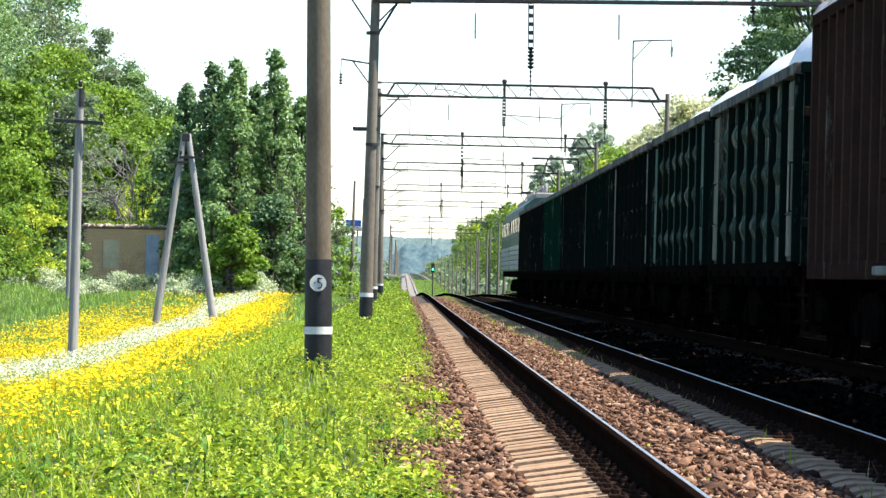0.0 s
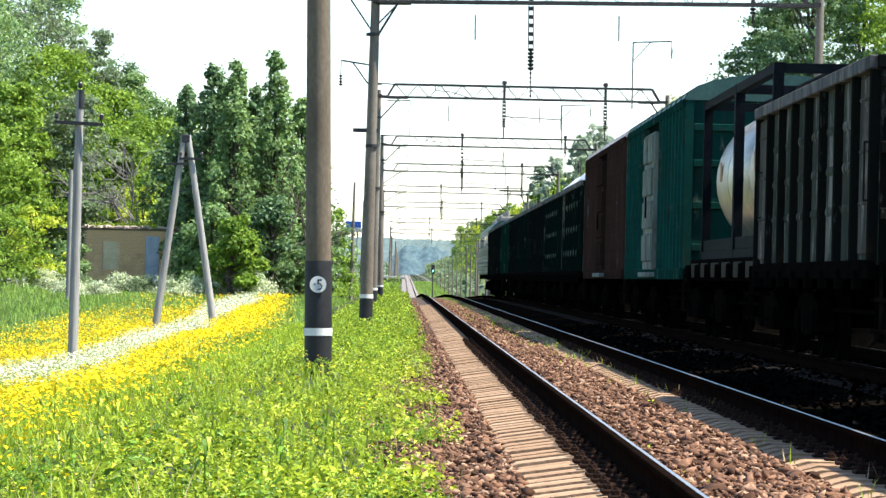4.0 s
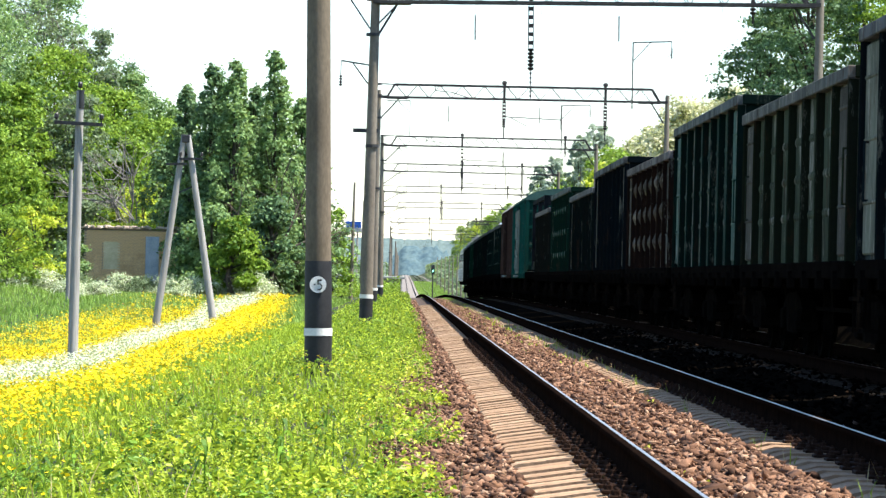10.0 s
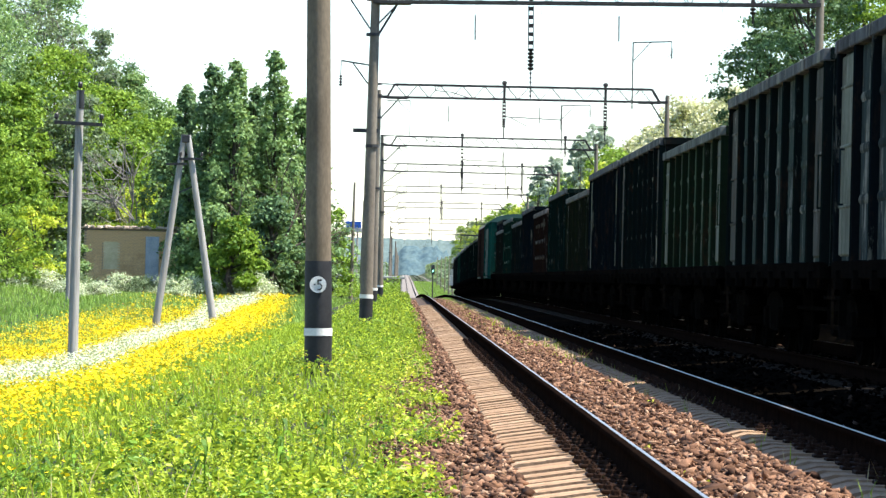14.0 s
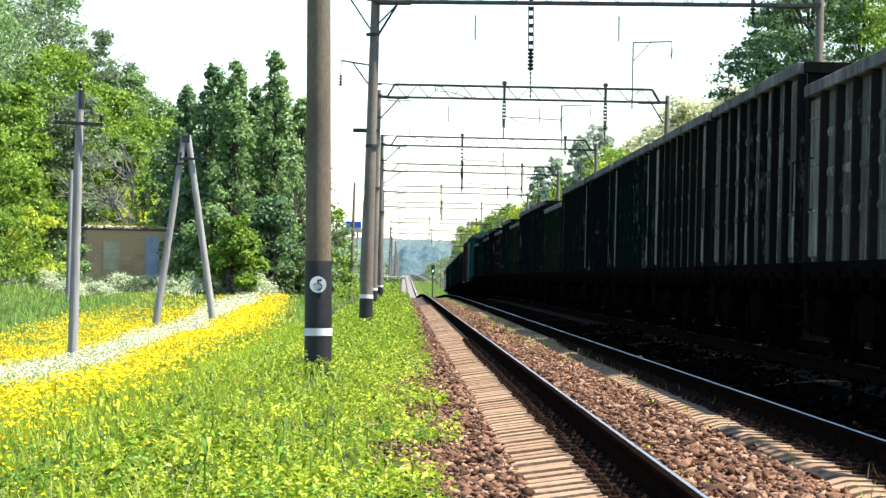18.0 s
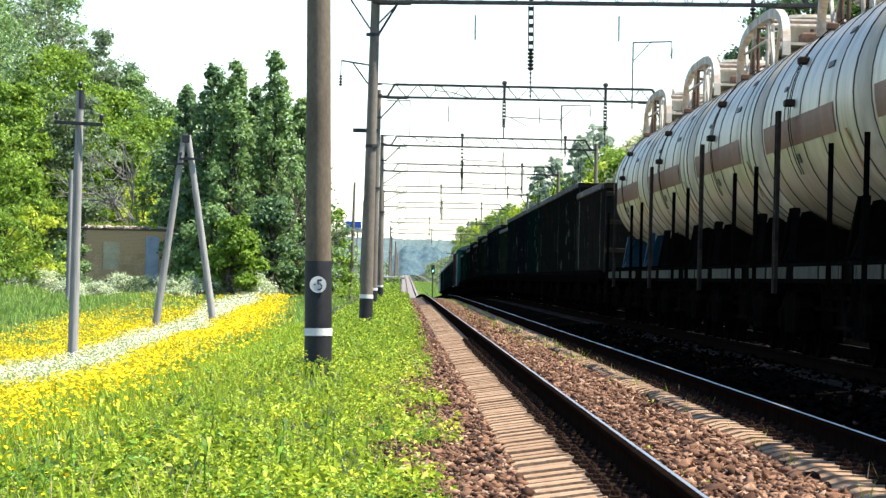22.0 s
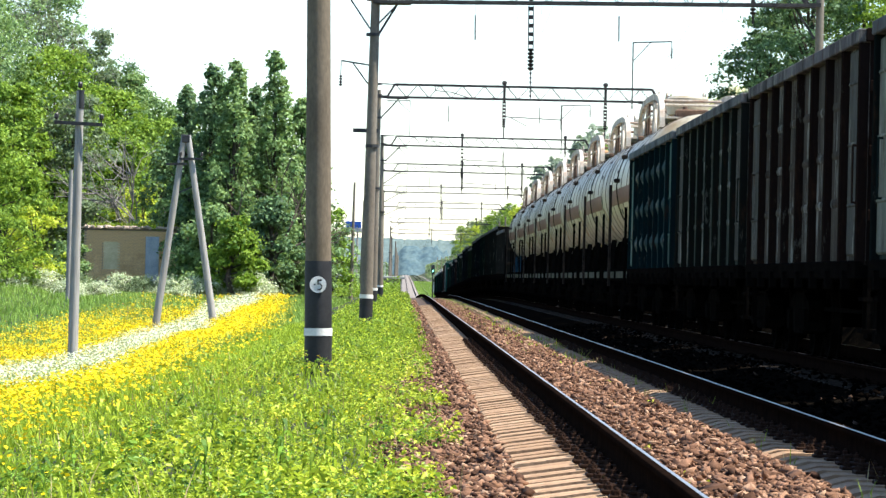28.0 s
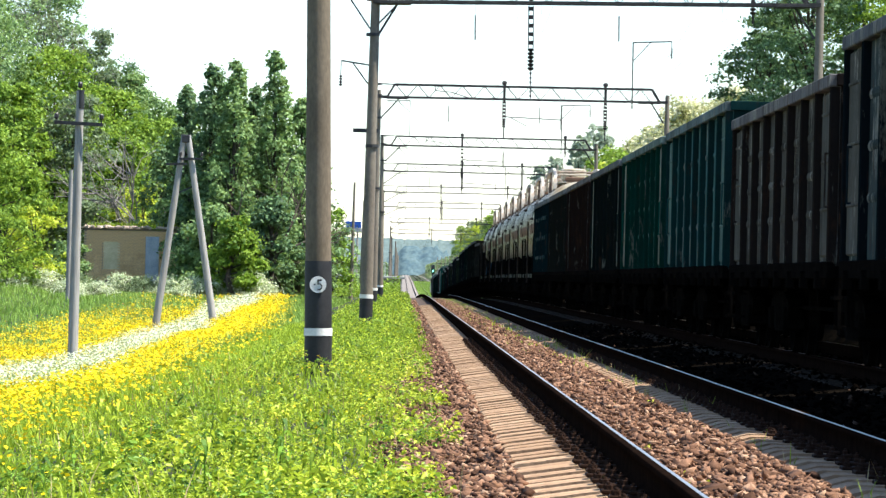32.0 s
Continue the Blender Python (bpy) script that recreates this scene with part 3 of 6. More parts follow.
def build_grass():
    # short grass over the whole left side
    x, y = field_points(150000, -7.5, 0.25, 17, 110, 1.45)
    k = in_view(x, y) & ~((x > -0.1 + 0.1 * np.sin(y * 0.9)) & (y < 200)) & ((rng.uniform(0, 1, len(x)) < 0.22) | ((y > 50) & (x < -1.4)) | (x < -2.6 + 0.5 * np.sin(y * 0.6)))
    x, y = x[k], y[k]
    h = rng.uniform(0.05, 0.17, len(x)) * (1 + 0.3 * patchy(x, y, 1.7))
    me = blades("grass", x, y, ground_z(x, y) - 0.03, np.clip(h, 0.05, 0.4), rng.uniform(0.003, 0.006, len(x)) * (1 + y / 60), M_GRASS, 0.9)
    tagged(new("grass", me), "fresh green grass beside the track bed", "grass", kind="stuff")
    x, y = field_points(90000, -30, -3, 60, 235, 1.0)
    k = in_view(x, y)
    x, y = x[k], y[k]
    h = rng.uniform(0.10, 0.30, len(x)) * (1 + 0.3 * patchy(x, y, 0.6))
    me = blades("meadow_grass", x, y, ground_z(x, y) - 0.05, np.clip(h, 0.1, 0.7), rng.uniform(0.012, 0.028, len(x)), M_MEADOW, 0.6)
    tagged(new("meadow_grass", me), "tall green meadow grass beside the line", "grass", kind="stuff")
    x, y = field_points(26000, -7.0, -0.25, -4, 17, 1.0)
    me = blades("near_grass", x, y, ground_z(x, y) - 0.08, rng.uniform(0.08, 0.20, len(x)), rng.uniform(0.004, 0.008, len(x)), M_GRASS, 0.9)
    tagged(new("near_grass", me), "short green grass at the foot of the slope", "grass", kind="stuff")
    # broad-leaved weeds in the foreground
    def herbs(name, n, per, tall, leaf, spread, mat, label, s, cut, edge=0.0):
        x, y = field_points(n, -5.2, 0.42, 17.5, 95, 1.7)
        near = np.clip((x + 2.0) / 1.2, 0, 1) * np.clip((60 - y) / 20, 0, 1)
        k = in_view(x, y) & (patchy(x + s, y, 1.1 + 0.3 * s) + 0.7 * patchy(x - s, y, 3.7) + rng.normal(0, 0.3, n) + edge * near > cut) & (x < 0.16 + 0.24 * np.sin(y * 0.7 + 1) + 0.10 * np.sin(y * 2.3) - 0.22 * (y < 26) + 0.10 * ((y > 27) & (y < 70)))
        x, y = x[k], y[k]
        k = ~((np.abs(x + 0.0205 * y) < 0.20) & (y > 37.0) & (y < 48.4)) & ~((np.abs(x + 0.72) < 0.10) & (np.abs(y - 27.2) < 0.5))
        x, y = x[k], y[k]
        k = x > np.interp(y, *FLOWER_EDGE) + 0.15 + 0.35 * np.sin(y * 0.35 + s) + rng.normal(0, 0.15, len(x))
        x, y = x[k], y[k]
        hh = tall * np.clip(0.55 + 0.3 * (x + 2.2), 0.4, 1.0) * rng.uniform(0.3, 1.0, len(x)) * (1 + 0.75 * patchy(x, y, 2.1).clip(-0.95, 1.2))
        big = np.repeat(leaf * (0.45 + 0.85 * rng.uniform(0, 1, len(x)) ** 2.0), per)
        u, th = rng.uniform(0, 1, len(x) * per), rng.uniform(0, 2 * np.pi, len(x) * per)
        w = np.repeat(spread * (0.5 + 3.0 * hh), per) * np.sqrt(u)
        t = 1 - u
        cx, cy = np.repeat(x, per) + np.cos(th) * w, np.repeat(y, per) + np.sin(th) * w
        cz = ground_z(cx, cy) - 0.03 + np.repeat(hh, per) * (0.15 + 0.95 * t ** 0.6) * rng.uniform(0.75, 1.1, len(t))
        me = quads(name, np.stack([cx, cy, cz], -1), big * rng.uniform(0.6, 1.2, len(cx)) * (1.15 - 0.4 * t), 0.34, 0.62, mat, 0.4)
        tagged(new(name, me), label, "weeds", kind="stuff")
    herbs("weeds", 4300, 18, 0.24, 0.052, 0.095, M_WEED, "low broad-leaved green weeds along the stones", 0.0, 0.35, 1.0)
    herbs("weeds", 4600, 18, 0.22, 0.048, 0.09, M_HERB, "dark green leafy weeds beside the track bed", 1.7, 0.25)
    herbs("weeds", 3600, 20, 0.24, 0.044, 0.075, M_LIME, "young yellow-green weeds beside the track bed", 3.1, 0.75, 0.5)
    herbs("weeds", 5200, 20, 0.14, 0.028, 0.10, M_WEED, "small-leaved green weeds among the grass", 5.3, -0.7)
    herbs("weeds", 4500, 22, 0.15, 0.028, 0.09, M_HERB, "small dark weeds among the grass", 7.9, 0.2)
    # taller herbs with drooping lance leaves
    r = random.Random(21)
    for k in range(34):
        y = 19.0 + 38 * r.random() ** 1.5
        x = r.uniform(max(-3.4, -0.098 * y), 0.05)
        if abs(x + 0.0205 * y) < 0.22 and 36 < y < 49:
            continue
        h = r.uniform(0.26, 0.48)
        root = empty("tall_weed", pose(x, y, float(ground_z(x, y)) - 0.05, r.uniform(-8, 8), r.uniform(-8, 8), r.uniform(0, 360)), "tall green weed with drooping narrow leaves in the grass", "weed", "tall weeds by the track")
        st = Geo().tube((0, 0, 0), (0.02, 0, h), 0.006, 0.003, 6)
        part("stem", st, M_HERB, root)
        lf = Geo()
        for j in range(9):
            a = j * 2.4 + r.uniform(-0.3, 0.3)
            z = h * (0.30 + 0.72 * j / 9)
            ln = r.uniform(0.05, 0.10)
            ca, sa = math.cos(a), math.sin(a)
            i0 = len(lf.v)
            for u, wd, dz in ((0.0, 0.003, 0.0), (0.35, 0.013, 0.025), (0.72, 0.010, 0.0), (1.0, 0.001, -0.045)):
                for e in (-1, 1):
                    lf.v.append((ca * u * ln - sa * e * wd, sa * u * ln + ca * e * wd, z + dz))
            for q in range(3):
                lf.f.append((i0 + 2 * q, i0 + 2 * q + 1, i0 + 2 * q + 3, i0 + 2 * q + 2))
        part("leaves", lf, M_WEED if k % 3 else M_HERB, root)
    x, y = field_points(700, -4.0, 0.35, 17.5, 60, 1.5)
    k = in_view(x, y)
    x, y = x[k], y[k]
    me = blades("dry_stalks", x, y, ground_z(x, y) - 0.02, rng.uniform(0.08, 0.28, len(x)), rng.uniform(0.0022, 0.0045, len(x)), M_STRAW, 0.9)
    tagged(new("dry_stalks", me), "dry straw-coloured stalks among the weeds", "stalks", kind="stuff")
    # thin tufts that grow in the stones by the outer rail
    x, y = field_points(40, 2.32, 2.76, 19, 75, 1.3)
    cx, cy = np.repeat(x, 8) + rng.normal(0, 0.03, 40 * 8), np.repeat(y, 8) + rng.normal(0, 0.05, 40 * 8)
    for nm, k0, mt, lab in (("grass_tufts", 0, M_STRAW, "thin dry grass tufts growing in the stones by the rail"), ("grass_tufts", 1, M_GRASS, "thin green grass tufts growing in the stones by the rail")):
        xx, yy = cx[k0::2], cy[k0::2]
        me = blades(nm, xx, yy, np.full(len(xx), -0.27), rng.uniform(0.05, 0.22, len(xx)), rng.uniform(0.0025, 0.005, len(xx)), mt, 0.7)
        tagged(new(nm, me), lab, "grass", kind="stuff")
    # dry grass among the stones between the rails, farther along
    x, y = field_points(4200, 1.75, 2.72, 50, 210, 1.0)
    k = patchy(x, y, 0.9) + rng.normal(0, 0.3, len(x)) > 0.25
    x, y = x[k], y[k]
    for nm, k0, mt, lab in (("dry_grass", 0, M_STRAW, "dry straw-coloured grass in the stones between the rails"), ("dry_grass", 1, M_GRASS, "sparse green grass in the stones between the rails")):
        xx, yy = x[k0::2], y[k0::2]
        me = blades(nm, xx, yy, -0.215 + line_z(yy), rng.uniform(0.04, 0.12, len(xx)), rng.uniform(0.008, 0.016, len(xx)), mt, 0.8)
        tagged(new(nm, me), lab, "grass", kind="stuff")
    x, y = field_points(14, 1.5, 2.4, 18, 45, 1.2)
    cx, cy = np.repeat(x, 8) + rng.normal(0, 0.025, 14 * 8), np.repeat(y, 8) + rng.normal(0, 0.03, 14 * 8)
    me = quads("stone_weeds", np.stack([cx, cy, -0.20 + rng.uniform(0, 0.06, len(cx))], -1), rng.uniform(0.02, 0.04, len(cx)), 0.2, 0.5, M_LIME)
    tagged(new("stone_weeds", me), "small green seedlings between the track stones", "weeds", kind="stuff")
    # dense leaves added close behind the train so the gaps beneath look dark
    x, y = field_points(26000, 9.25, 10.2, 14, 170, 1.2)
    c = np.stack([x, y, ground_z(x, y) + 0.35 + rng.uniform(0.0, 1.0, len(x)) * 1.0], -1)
    tagged(new("shoulder_growth", quads("shoulder_growth", c, rng.uniform(0.14, 0.30, len(x)), 0.05, 0.8, M_LEAF_DARK, plain=True)), "dark leaves added behind the train to darken the gaps beneath it", "undergrowth", kind="stuff")
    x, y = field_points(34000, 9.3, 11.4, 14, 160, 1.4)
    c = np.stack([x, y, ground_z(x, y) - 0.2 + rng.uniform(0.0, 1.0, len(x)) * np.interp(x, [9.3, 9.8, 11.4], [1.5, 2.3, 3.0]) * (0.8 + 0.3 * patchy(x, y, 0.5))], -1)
    tagged(new("ditch_growth", quads("ditch_growth", c, rng.uniform(0.12, 0.28, len(x)), 0.05, 0.7, M_LEAF_DARK, plain=True)), "dense dark leaves added behind the train to block the sun", "undergrowth", kind="stuff")
    x, y = field_points(11000, -1.7, 0.30, 58, 260, 1.0)
    me = blades("verge_grass", x, y, ground_z(x, y) - 0.05, rng.uniform(0.08, 0.24, len(x)), rng.uniform(0.012, 0.03, len(x)), M_GRASS, 0.8)
    tagged(new("verge_grass", me), "long green grass along the row of masts", "grass", kind="stuff")
    for n, mt, lab in ((24000, M_WEED, "leafy weeds along the row of masts"), (15000, M_HERB, "darker leafy weeds along the row of masts")):
        x, y = field_points(n, -1.9, 0.30, 46, 330, 1.35)
        x = x - 0.12 * np.sin(y * 0.45) * (x > 0)
        c = np.stack([x, y, ground_z(x, y) + rng.uniform(-0.02, 0.30, len(x)) * np.interp(y, [46, 90], [0.45, 1.0]) * (0.6 + 0.5 * patchy(x, y, 1.1))], -1)
        tagged(new("verge_weeds", quads("verge_weeds", c, rng.uniform(0.03, 0.075, len(x)) * np.interp(y, [46, 80, 200], [0.7, 1.0, 1.6]), 0.1, 0.6, mt)), lab, "weeds", kind="stuff")
    # undergrowth on the bank behind the train, raised to shade the ground there
    x, y = field_points(60000, 10.4, 17.0, 12, 420, 1.3)
    c = np.stack([x, y, ground_z(x, y) + rng.uniform(0.0, 1.0, len(x)) * np.interp(x, [10.4, 12, 13.5, 17], [0.6, 1.6, 4.5, 6.0]) * (0.8 + 0.3 * patchy(x, y, 0.5))], -1)
    tagged(new("bank_undergrowth", quads("bank_undergrowth", c, rng.uniform(0.15, 0.35, len(x)), 0.1, 0.7, M_LEAF_MID, plain=True)), "dark green undergrowth on the bank behind the train", "undergrowth", kind="stuff")
    x, y = field_points(16000, 3.7, 10.5, 570, 1300, 1.3)
    me = blades("far_line_grass", x, y, line_z(y) - 0.35, rng.uniform(0.25, 0.5, len(x)), rng.uniform(0.06, 0.14, len(x)), M_MEADOW, 0.8)
    tagged(new("far_line_grass", me), "pale grass covering the distant second track to fit the view", "grass", kind="stuff")
    x, y = field_points(9000, -8.0, -0.15, 285, 318, 1.0)
    c = np.stack([x, y, line_z(y) - 0.2 + rng.uniform(0, 1, len(x)) ** 1.3 * (1.1 + 0.45 * patchy(x, y, 1.1))], -1)
    tagged(new("platform_weeds", quads("platform_weeds", c, rng.uniform(0.12, 0.24, len(x)), 0.2, 0.7, M_LEAF_BRIGHT, plain=True)), "bright green weeds growing up before the platform", "weeds", kind="stuff")
    # thickets far down the line
    x = np.concatenate([rng.uniform(10.5, 30, 9000), rng.uniform(-40, -5, 8000)])
    y = np.concatenate([rng.uniform(480, 1900, 9000), rng.uniform(520, 1900, 8000)])
    c = np.stack([x, y, ground_z(x, y) + rng.uniform(0, 1, len(x)) * np.interp(y, [480, 900, 1900], [2.5, 4.0, 6.0])], -1)
    tagged(new("far_thicket", quads("far_thicket", c, rng.uniform(0.6, 1.5, len(x)), 0.1, 0.8, M_LEAF_GREY, plain=True)), "green thickets along the distant line", "thicket", kind="stuff")


def build_flowers():
    def bloom(name, x, y, lo, hi, size, mat, label):
        z = ground_z(x, y) + rng.uniform(lo, hi, len(x))
        me = quads(name, np.stack([x, y, z], -1), size, 0.8, 1.0, mat, plain=True)
        tagged(new(name, me), label, "flowers", kind="stuff")
    def white_share(x, y):
        lo = np.interp(y, [56, 62, 80, 112, 164, 222], [-4.9, -4.8, -5.3, -6.1, -6.8, -7.0]) + 0.25 * np.sin(y * 0.21) + 0.12 * np.sin(y * 0.57)
        hi = -8.55 + 0.2 * np.sin(y * 0.13)
        return np.clip((lo - x) / 0.55 + 0.25, 0, 1) * np.clip((x - hi) / 0.5 + 0.25, 0, 1) * np.interp(y, [48, 56, 215, 240], [0.0, 1.0, 1.0, 0.4])

    n = 230000
    x, y = field_points(n, -14, -2.3, 24, 215, 1.0)
    back = x < -8.3
    front = np.interp(y, *FLOWER_EDGE)
    lo = np.interp(y, [56, 80, 112, 164], [-5.2, -5.7, -6.4, -7.0])
    u = np.clip((front - x) / (front - lo), -0.4, 1.6)
    share = np.where(back, np.interp(-8.3 - x, [0, 1.3, 2.4, 3.9, 5.0], [0.95, 0.85, 0.55, 0.40, 0.03]) * np.interp(y, [138, 176], [1.0, 0.12]),
                     np.interp(u, [-0.25, 0.0, 0.25, 0.5, 1.0], [0.0, 0.14, 0.62, 0.95, 1.0]) * np.interp(y, [165, 205], [1.0, 0.35]))
    k = in_view(x, y) & (rng.uniform(0, 1, n) < share * (1 - 0.90 * white_share(x, y))) & (patchy(x, y, 0.9) + 0.5 * patchy(x, y, 2.6) + np.where(back, -0.15, 0.35) + 0.8 * (np.abs(x + 8.3) < 1.2) > -0.7)
    x, y = x[k], y[k]
    bloom("yellow_flowers", x, y, 0.04, 0.27, rng.uniform(0.035, 0.075, len(x)) * (0.55 + y / 220), M_YELLOW, "dense yellow wild flowers in a strip of meadow")
    n = 150000
    x, y = field_points(n, -9.4, -4.6, 46, 235, 0.9)
    k = in_view(x, y) & (rng.uniform(0, 1, n) < 0.85 * white_share(x, y) * np.clip(0.70 + 0.45 * patchy(x, y, 1.9), 0.25, 1))
    x, y = x[k], y[k]
    bloom("white_flowers", x, y, 0.08, 0.34, rng.uniform(0.028, 0.060, len(x)) * (0.55 + y / 220), M_WHITEFL, "white wild flowers in a strip between yellow ones")
    x, y = field_points(1700, -4.2, -0.2, 18, 48, 1.3)
    k = in_view(x, y) & (patchy(x, y, 1.3) > 0.3)
    x, y = x[k], y[k]
    bloom("foreground_flowers", x, y, 0.08, 0.25, rng.uniform(0.02, 0.035, len(x)), M_YELLOW, "small yellow flowers in the grass")


def tree(x, y, h, r, n, mat, label, seed, base=0.15, leaf=0.28, lean=0.0, trunk=0.22, spire=0.0, category="tree", bare=0.0):
    """A tapered trunk, limbs and a crown of leaf clumps with gaps."""
    rnd = np.random.default_rng(seed)
    z0 = float(ground_z(x, y)) - 0.15
    root = empty("tree" if category == "tree" else "bush", pose(x, y, z0), label, category)
    g = Geo()
    top = Vector((lean * h, 0, h * 0.82))
    pts = [Vector((0, 0, 0)), top * 0.35 + Vector((rnd.normal(0, 0.15), rnd.normal(0, 0.15), 0)), top * 0.7, top]
    for i in range(3):
        g.tube(pts[i], pts[i + 1], trunk * (1 - 0.3 * i), trunk * (0.7 - 0.3 * i) + 0.02, 8)
    # clumps of twigs, fuller towards the outside, with hollows left between
    kn = int(np.clip((5.0 + 6.0 * spire) * h * r, 40, 420))
    th = rnd.uniform(0, 2 * np.pi, kn)
    u = rnd.uniform(0, 1, kn) ** 0.9
    hz = base + (0.97 - base) * u
    prof = np.sin(np.pi * np.clip(0.16 + 0.80 * u, 0, 1)) ** 0.65
    if spire:
        prof = prof * (1 - spire) + spire * np.clip(1.15 * (1 - u) ** 0.75 + 0.06, 0, 1) * np.clip(0.35 + 2.5 * u, 0, 1)
    lobes = 1 + 0.22 * np.sin(3 * th + seed) * np.sin(7 * u + seed * 0.7) + 0.10 * np.sin(5 * th + 2.0 * seed)
    lobes = lobes + spire * 0.45 * (np.sin(11 * u + 2 * th + seed) * np.sin(4 * th + seed * 1.3))
    rad = r * prof * lobes * rnd.uniform(0.10, 1.0, kn) ** 0.45
    cc = np.stack([rad * np.cos(th) + lean * h * hz, rad * np.sin(th), hz * h + rnd.normal(0, 0.15, kn)], -1)
    cs = np.clip(0.20 * r + 0.12, 0.2, 0.85) * rnd.uniform(0.55, 1.35, kn) * (0.55 + 0.45 * prof)
    for i in range(0, kn, max(1, kn // 18)):
        s = pts[1].lerp(pts[3], min(0.9, max(0.0, (hz[i] - 0.35) * 1.1)))
        g.tube(s, Vector(cc[i]) * 0.92 + s * 0.08, trunk * 0.30, 0.02, 5, False)
    part("trunk", g, M_BARK, root, smooth=True)
    # boughs: leaves lie over the upper side of flattened tufts, with shade left beneath
    pick = rnd.integers(0, kn, n)
    big = np.clip(0.17 * r + 0.22, 0.18, 0.95) * rnd.uniform(0.45, 1.55, kn) * (0.6 + 0.4 * prof) * (1 - 0.30 * spire)
    d = rnd.normal(0, 1, (n, 3))
    d[:, 2] = np.abs(d[:, 2]) * 1.1 - 0.45
    d += np.stack([np.cos(th), np.sin(th), np.zeros(kn)], -1)[pick] * 0.45
    d /= np.linalg.norm(d, axis=1, keepdims=True)
    tall = 0.62 + 0.75 * spire
    c = cc[pick] + d * (big[pick] * rnd.uniform(0.45, 1.0, n) ** 0.5 * np.where(rnd.uniform(0, 1, n) < 0.22, rnd.uniform(1.0, 1.9, n), 1.0))[:, None] * np.array([1, 1, tall])
    c[:, 2] -= 0.12 * big[pick] * (d[:, 0] ** 2 + d[:, 1] ** 2)
    facing = d * 0.75 + np.array([0, 0, 0.45])
    if bare:
        k = rnd.uniform(0, 1, n) > bare * (c[:, 2] / h)
        c, facing = c[k], facing[k]
        tw = Geo()
        for i in range(0, kn, 2):
            p = Vector(cc[i])
            for _ in range(3):
                q = p + Vector((rnd.normal(0, 0.5), rnd.normal(0, 0.5), rnd.uniform(0.1, 1.1))) * (0.8 * r / 3)
                tw.tube(p - (q - p) * 0.6, q, 0.035, 0.010, 4, False)
        part("bare_crown", tw, M_DEADWOOD, root, "bare grey twigs")
    c[:, 2] = np.maximum(c[:, 2], 0.1)
    me = quads("crown", c, rnd.uniform(0.6, 1.3, len(c)) * leaf, 0.25, 0.74, mat, plain=True, facing=facing)
    part("crown", me, None, root)
    return root


def dead_tree(x, y, h, label, seed, mat=None):
    """Bare grey limbs that fork and spread."""
    rnd = random.Random(seed)
    root = empty("dead_tree", pose(x, y, float(ground_z(x, y)) - 0.2), label, "tree")
    g = Geo()

    stem = Geo()

    def grow(p, d, ln, r, depth):
        q = p + d * ln
        (stem if depth == 5 else g).tube(p, q, r, r * 0.65, 6, False)
        if depth:
            for k in range(3 if depth > 2 else 2):
                e = (d + Vector((rnd.gauss(0, 0.55), rnd.gauss(0, 0.45), rnd.gauss(0.0, 0.4)))).normalized()
                grow(q, e, ln * rnd.uniform(0.62, 0.85), r * 0.62, depth - 1)

    grow(Vector((0, 0, 0)), Vector((0.25, -0.1, 1)).normalized(), h * 0.42, 0.13, 5)
    part("trunk", stem, mat or M_DEADWOOD, root, smooth=True)
    part("bare_crown", g, mat or M_DEADWOOD, root, smooth=True)


# ---- masts, portals and wires ----
RIGHT_X, LEFT_X = 9.3, -0.85
PORTALS = [90.0, 142.0, 194.0, 241.0, 300.0, 364.0, 426.0, 490.0]
BEAM_Z = [7.10, 7.3, 7.3, 7.3, 7.3, 7.3, 6.75, 6.3]
LEFT_AT = [-0.806, -1.03, -1.06, -1.36, -1.6, -1.9, -1.4, -1.4]
TILT = [0.9, 0.25, 0.1, 0.0, 0.0, 0.0, 0.0, 0.0]
LEFT_LEAN = [0.4, 0.3, -0.6, 0.0, 0.2, 0.0, 0.3, 0.0]


def mast_meshes():
    g = Geo()
    g.tube((0, 0, -0.6), (0, 0, 10.6), 0.166, 0.115, 20)
    shaft = g.mesh("shaft", M_CONCRETE, True)
    g = Geo()
    g.tube((0, 0, -0.59), (0, 0, 1.36), 0.171, 0.163, 20)
    tar = g.mesh("tarred_foot", M_BLACKPAINT, True)
    g = Geo()
    g.tube((0, 0, 0.40), (0, 0, 0.49), 0.173, 0.173, 20)
    band = g.mesh("white_band", M_WHITEPAINT, True)
    g = Geo()
    g.tube((0, 0, -0.59), (0, 0, 0.70), 0.158, 0.153, 20)
    slim = Geo().tube((0, 0, 0.40), (0, 0, 0.49), 0.160, 0.160, 20).mesh("white_band", M_WHITEPAINT, True)
    h = Geo()
    h.tube((0, 0, -0.6), (0, 0, 10.6), 0.154, 0.078, 16)
    return shaft, tar, band, g.mesh("tarred_foot", M_BLACKPAINT, True), h.mesh("shaft", M_DARKMAST, True), slim


SHAFT, TAR, BAND, LOWTAR, GREYSHAFT, SLIMBAND = mast_meshes()


def mast(x, y, z, label, lean=0.0, band=(0.0,), foot=None, height=1.0, shaft=None):
    m = empty("catenary_mast", pose(x, y, z, 0, lean, 0), label, "mast", "concrete masts along the line")
    part("shaft", shaft or SHAFT, None, m, at=Matrix.Diagonal((1, 1, height, 1)))
    if foot:
        part("tarred_foot", foot, None, m, "black tarred foot")
    for b in band:
        part("white_band", SLIMBAND if shaft else BAND, None, m, "white painted band", at=pose(0, 0, b))
    return m


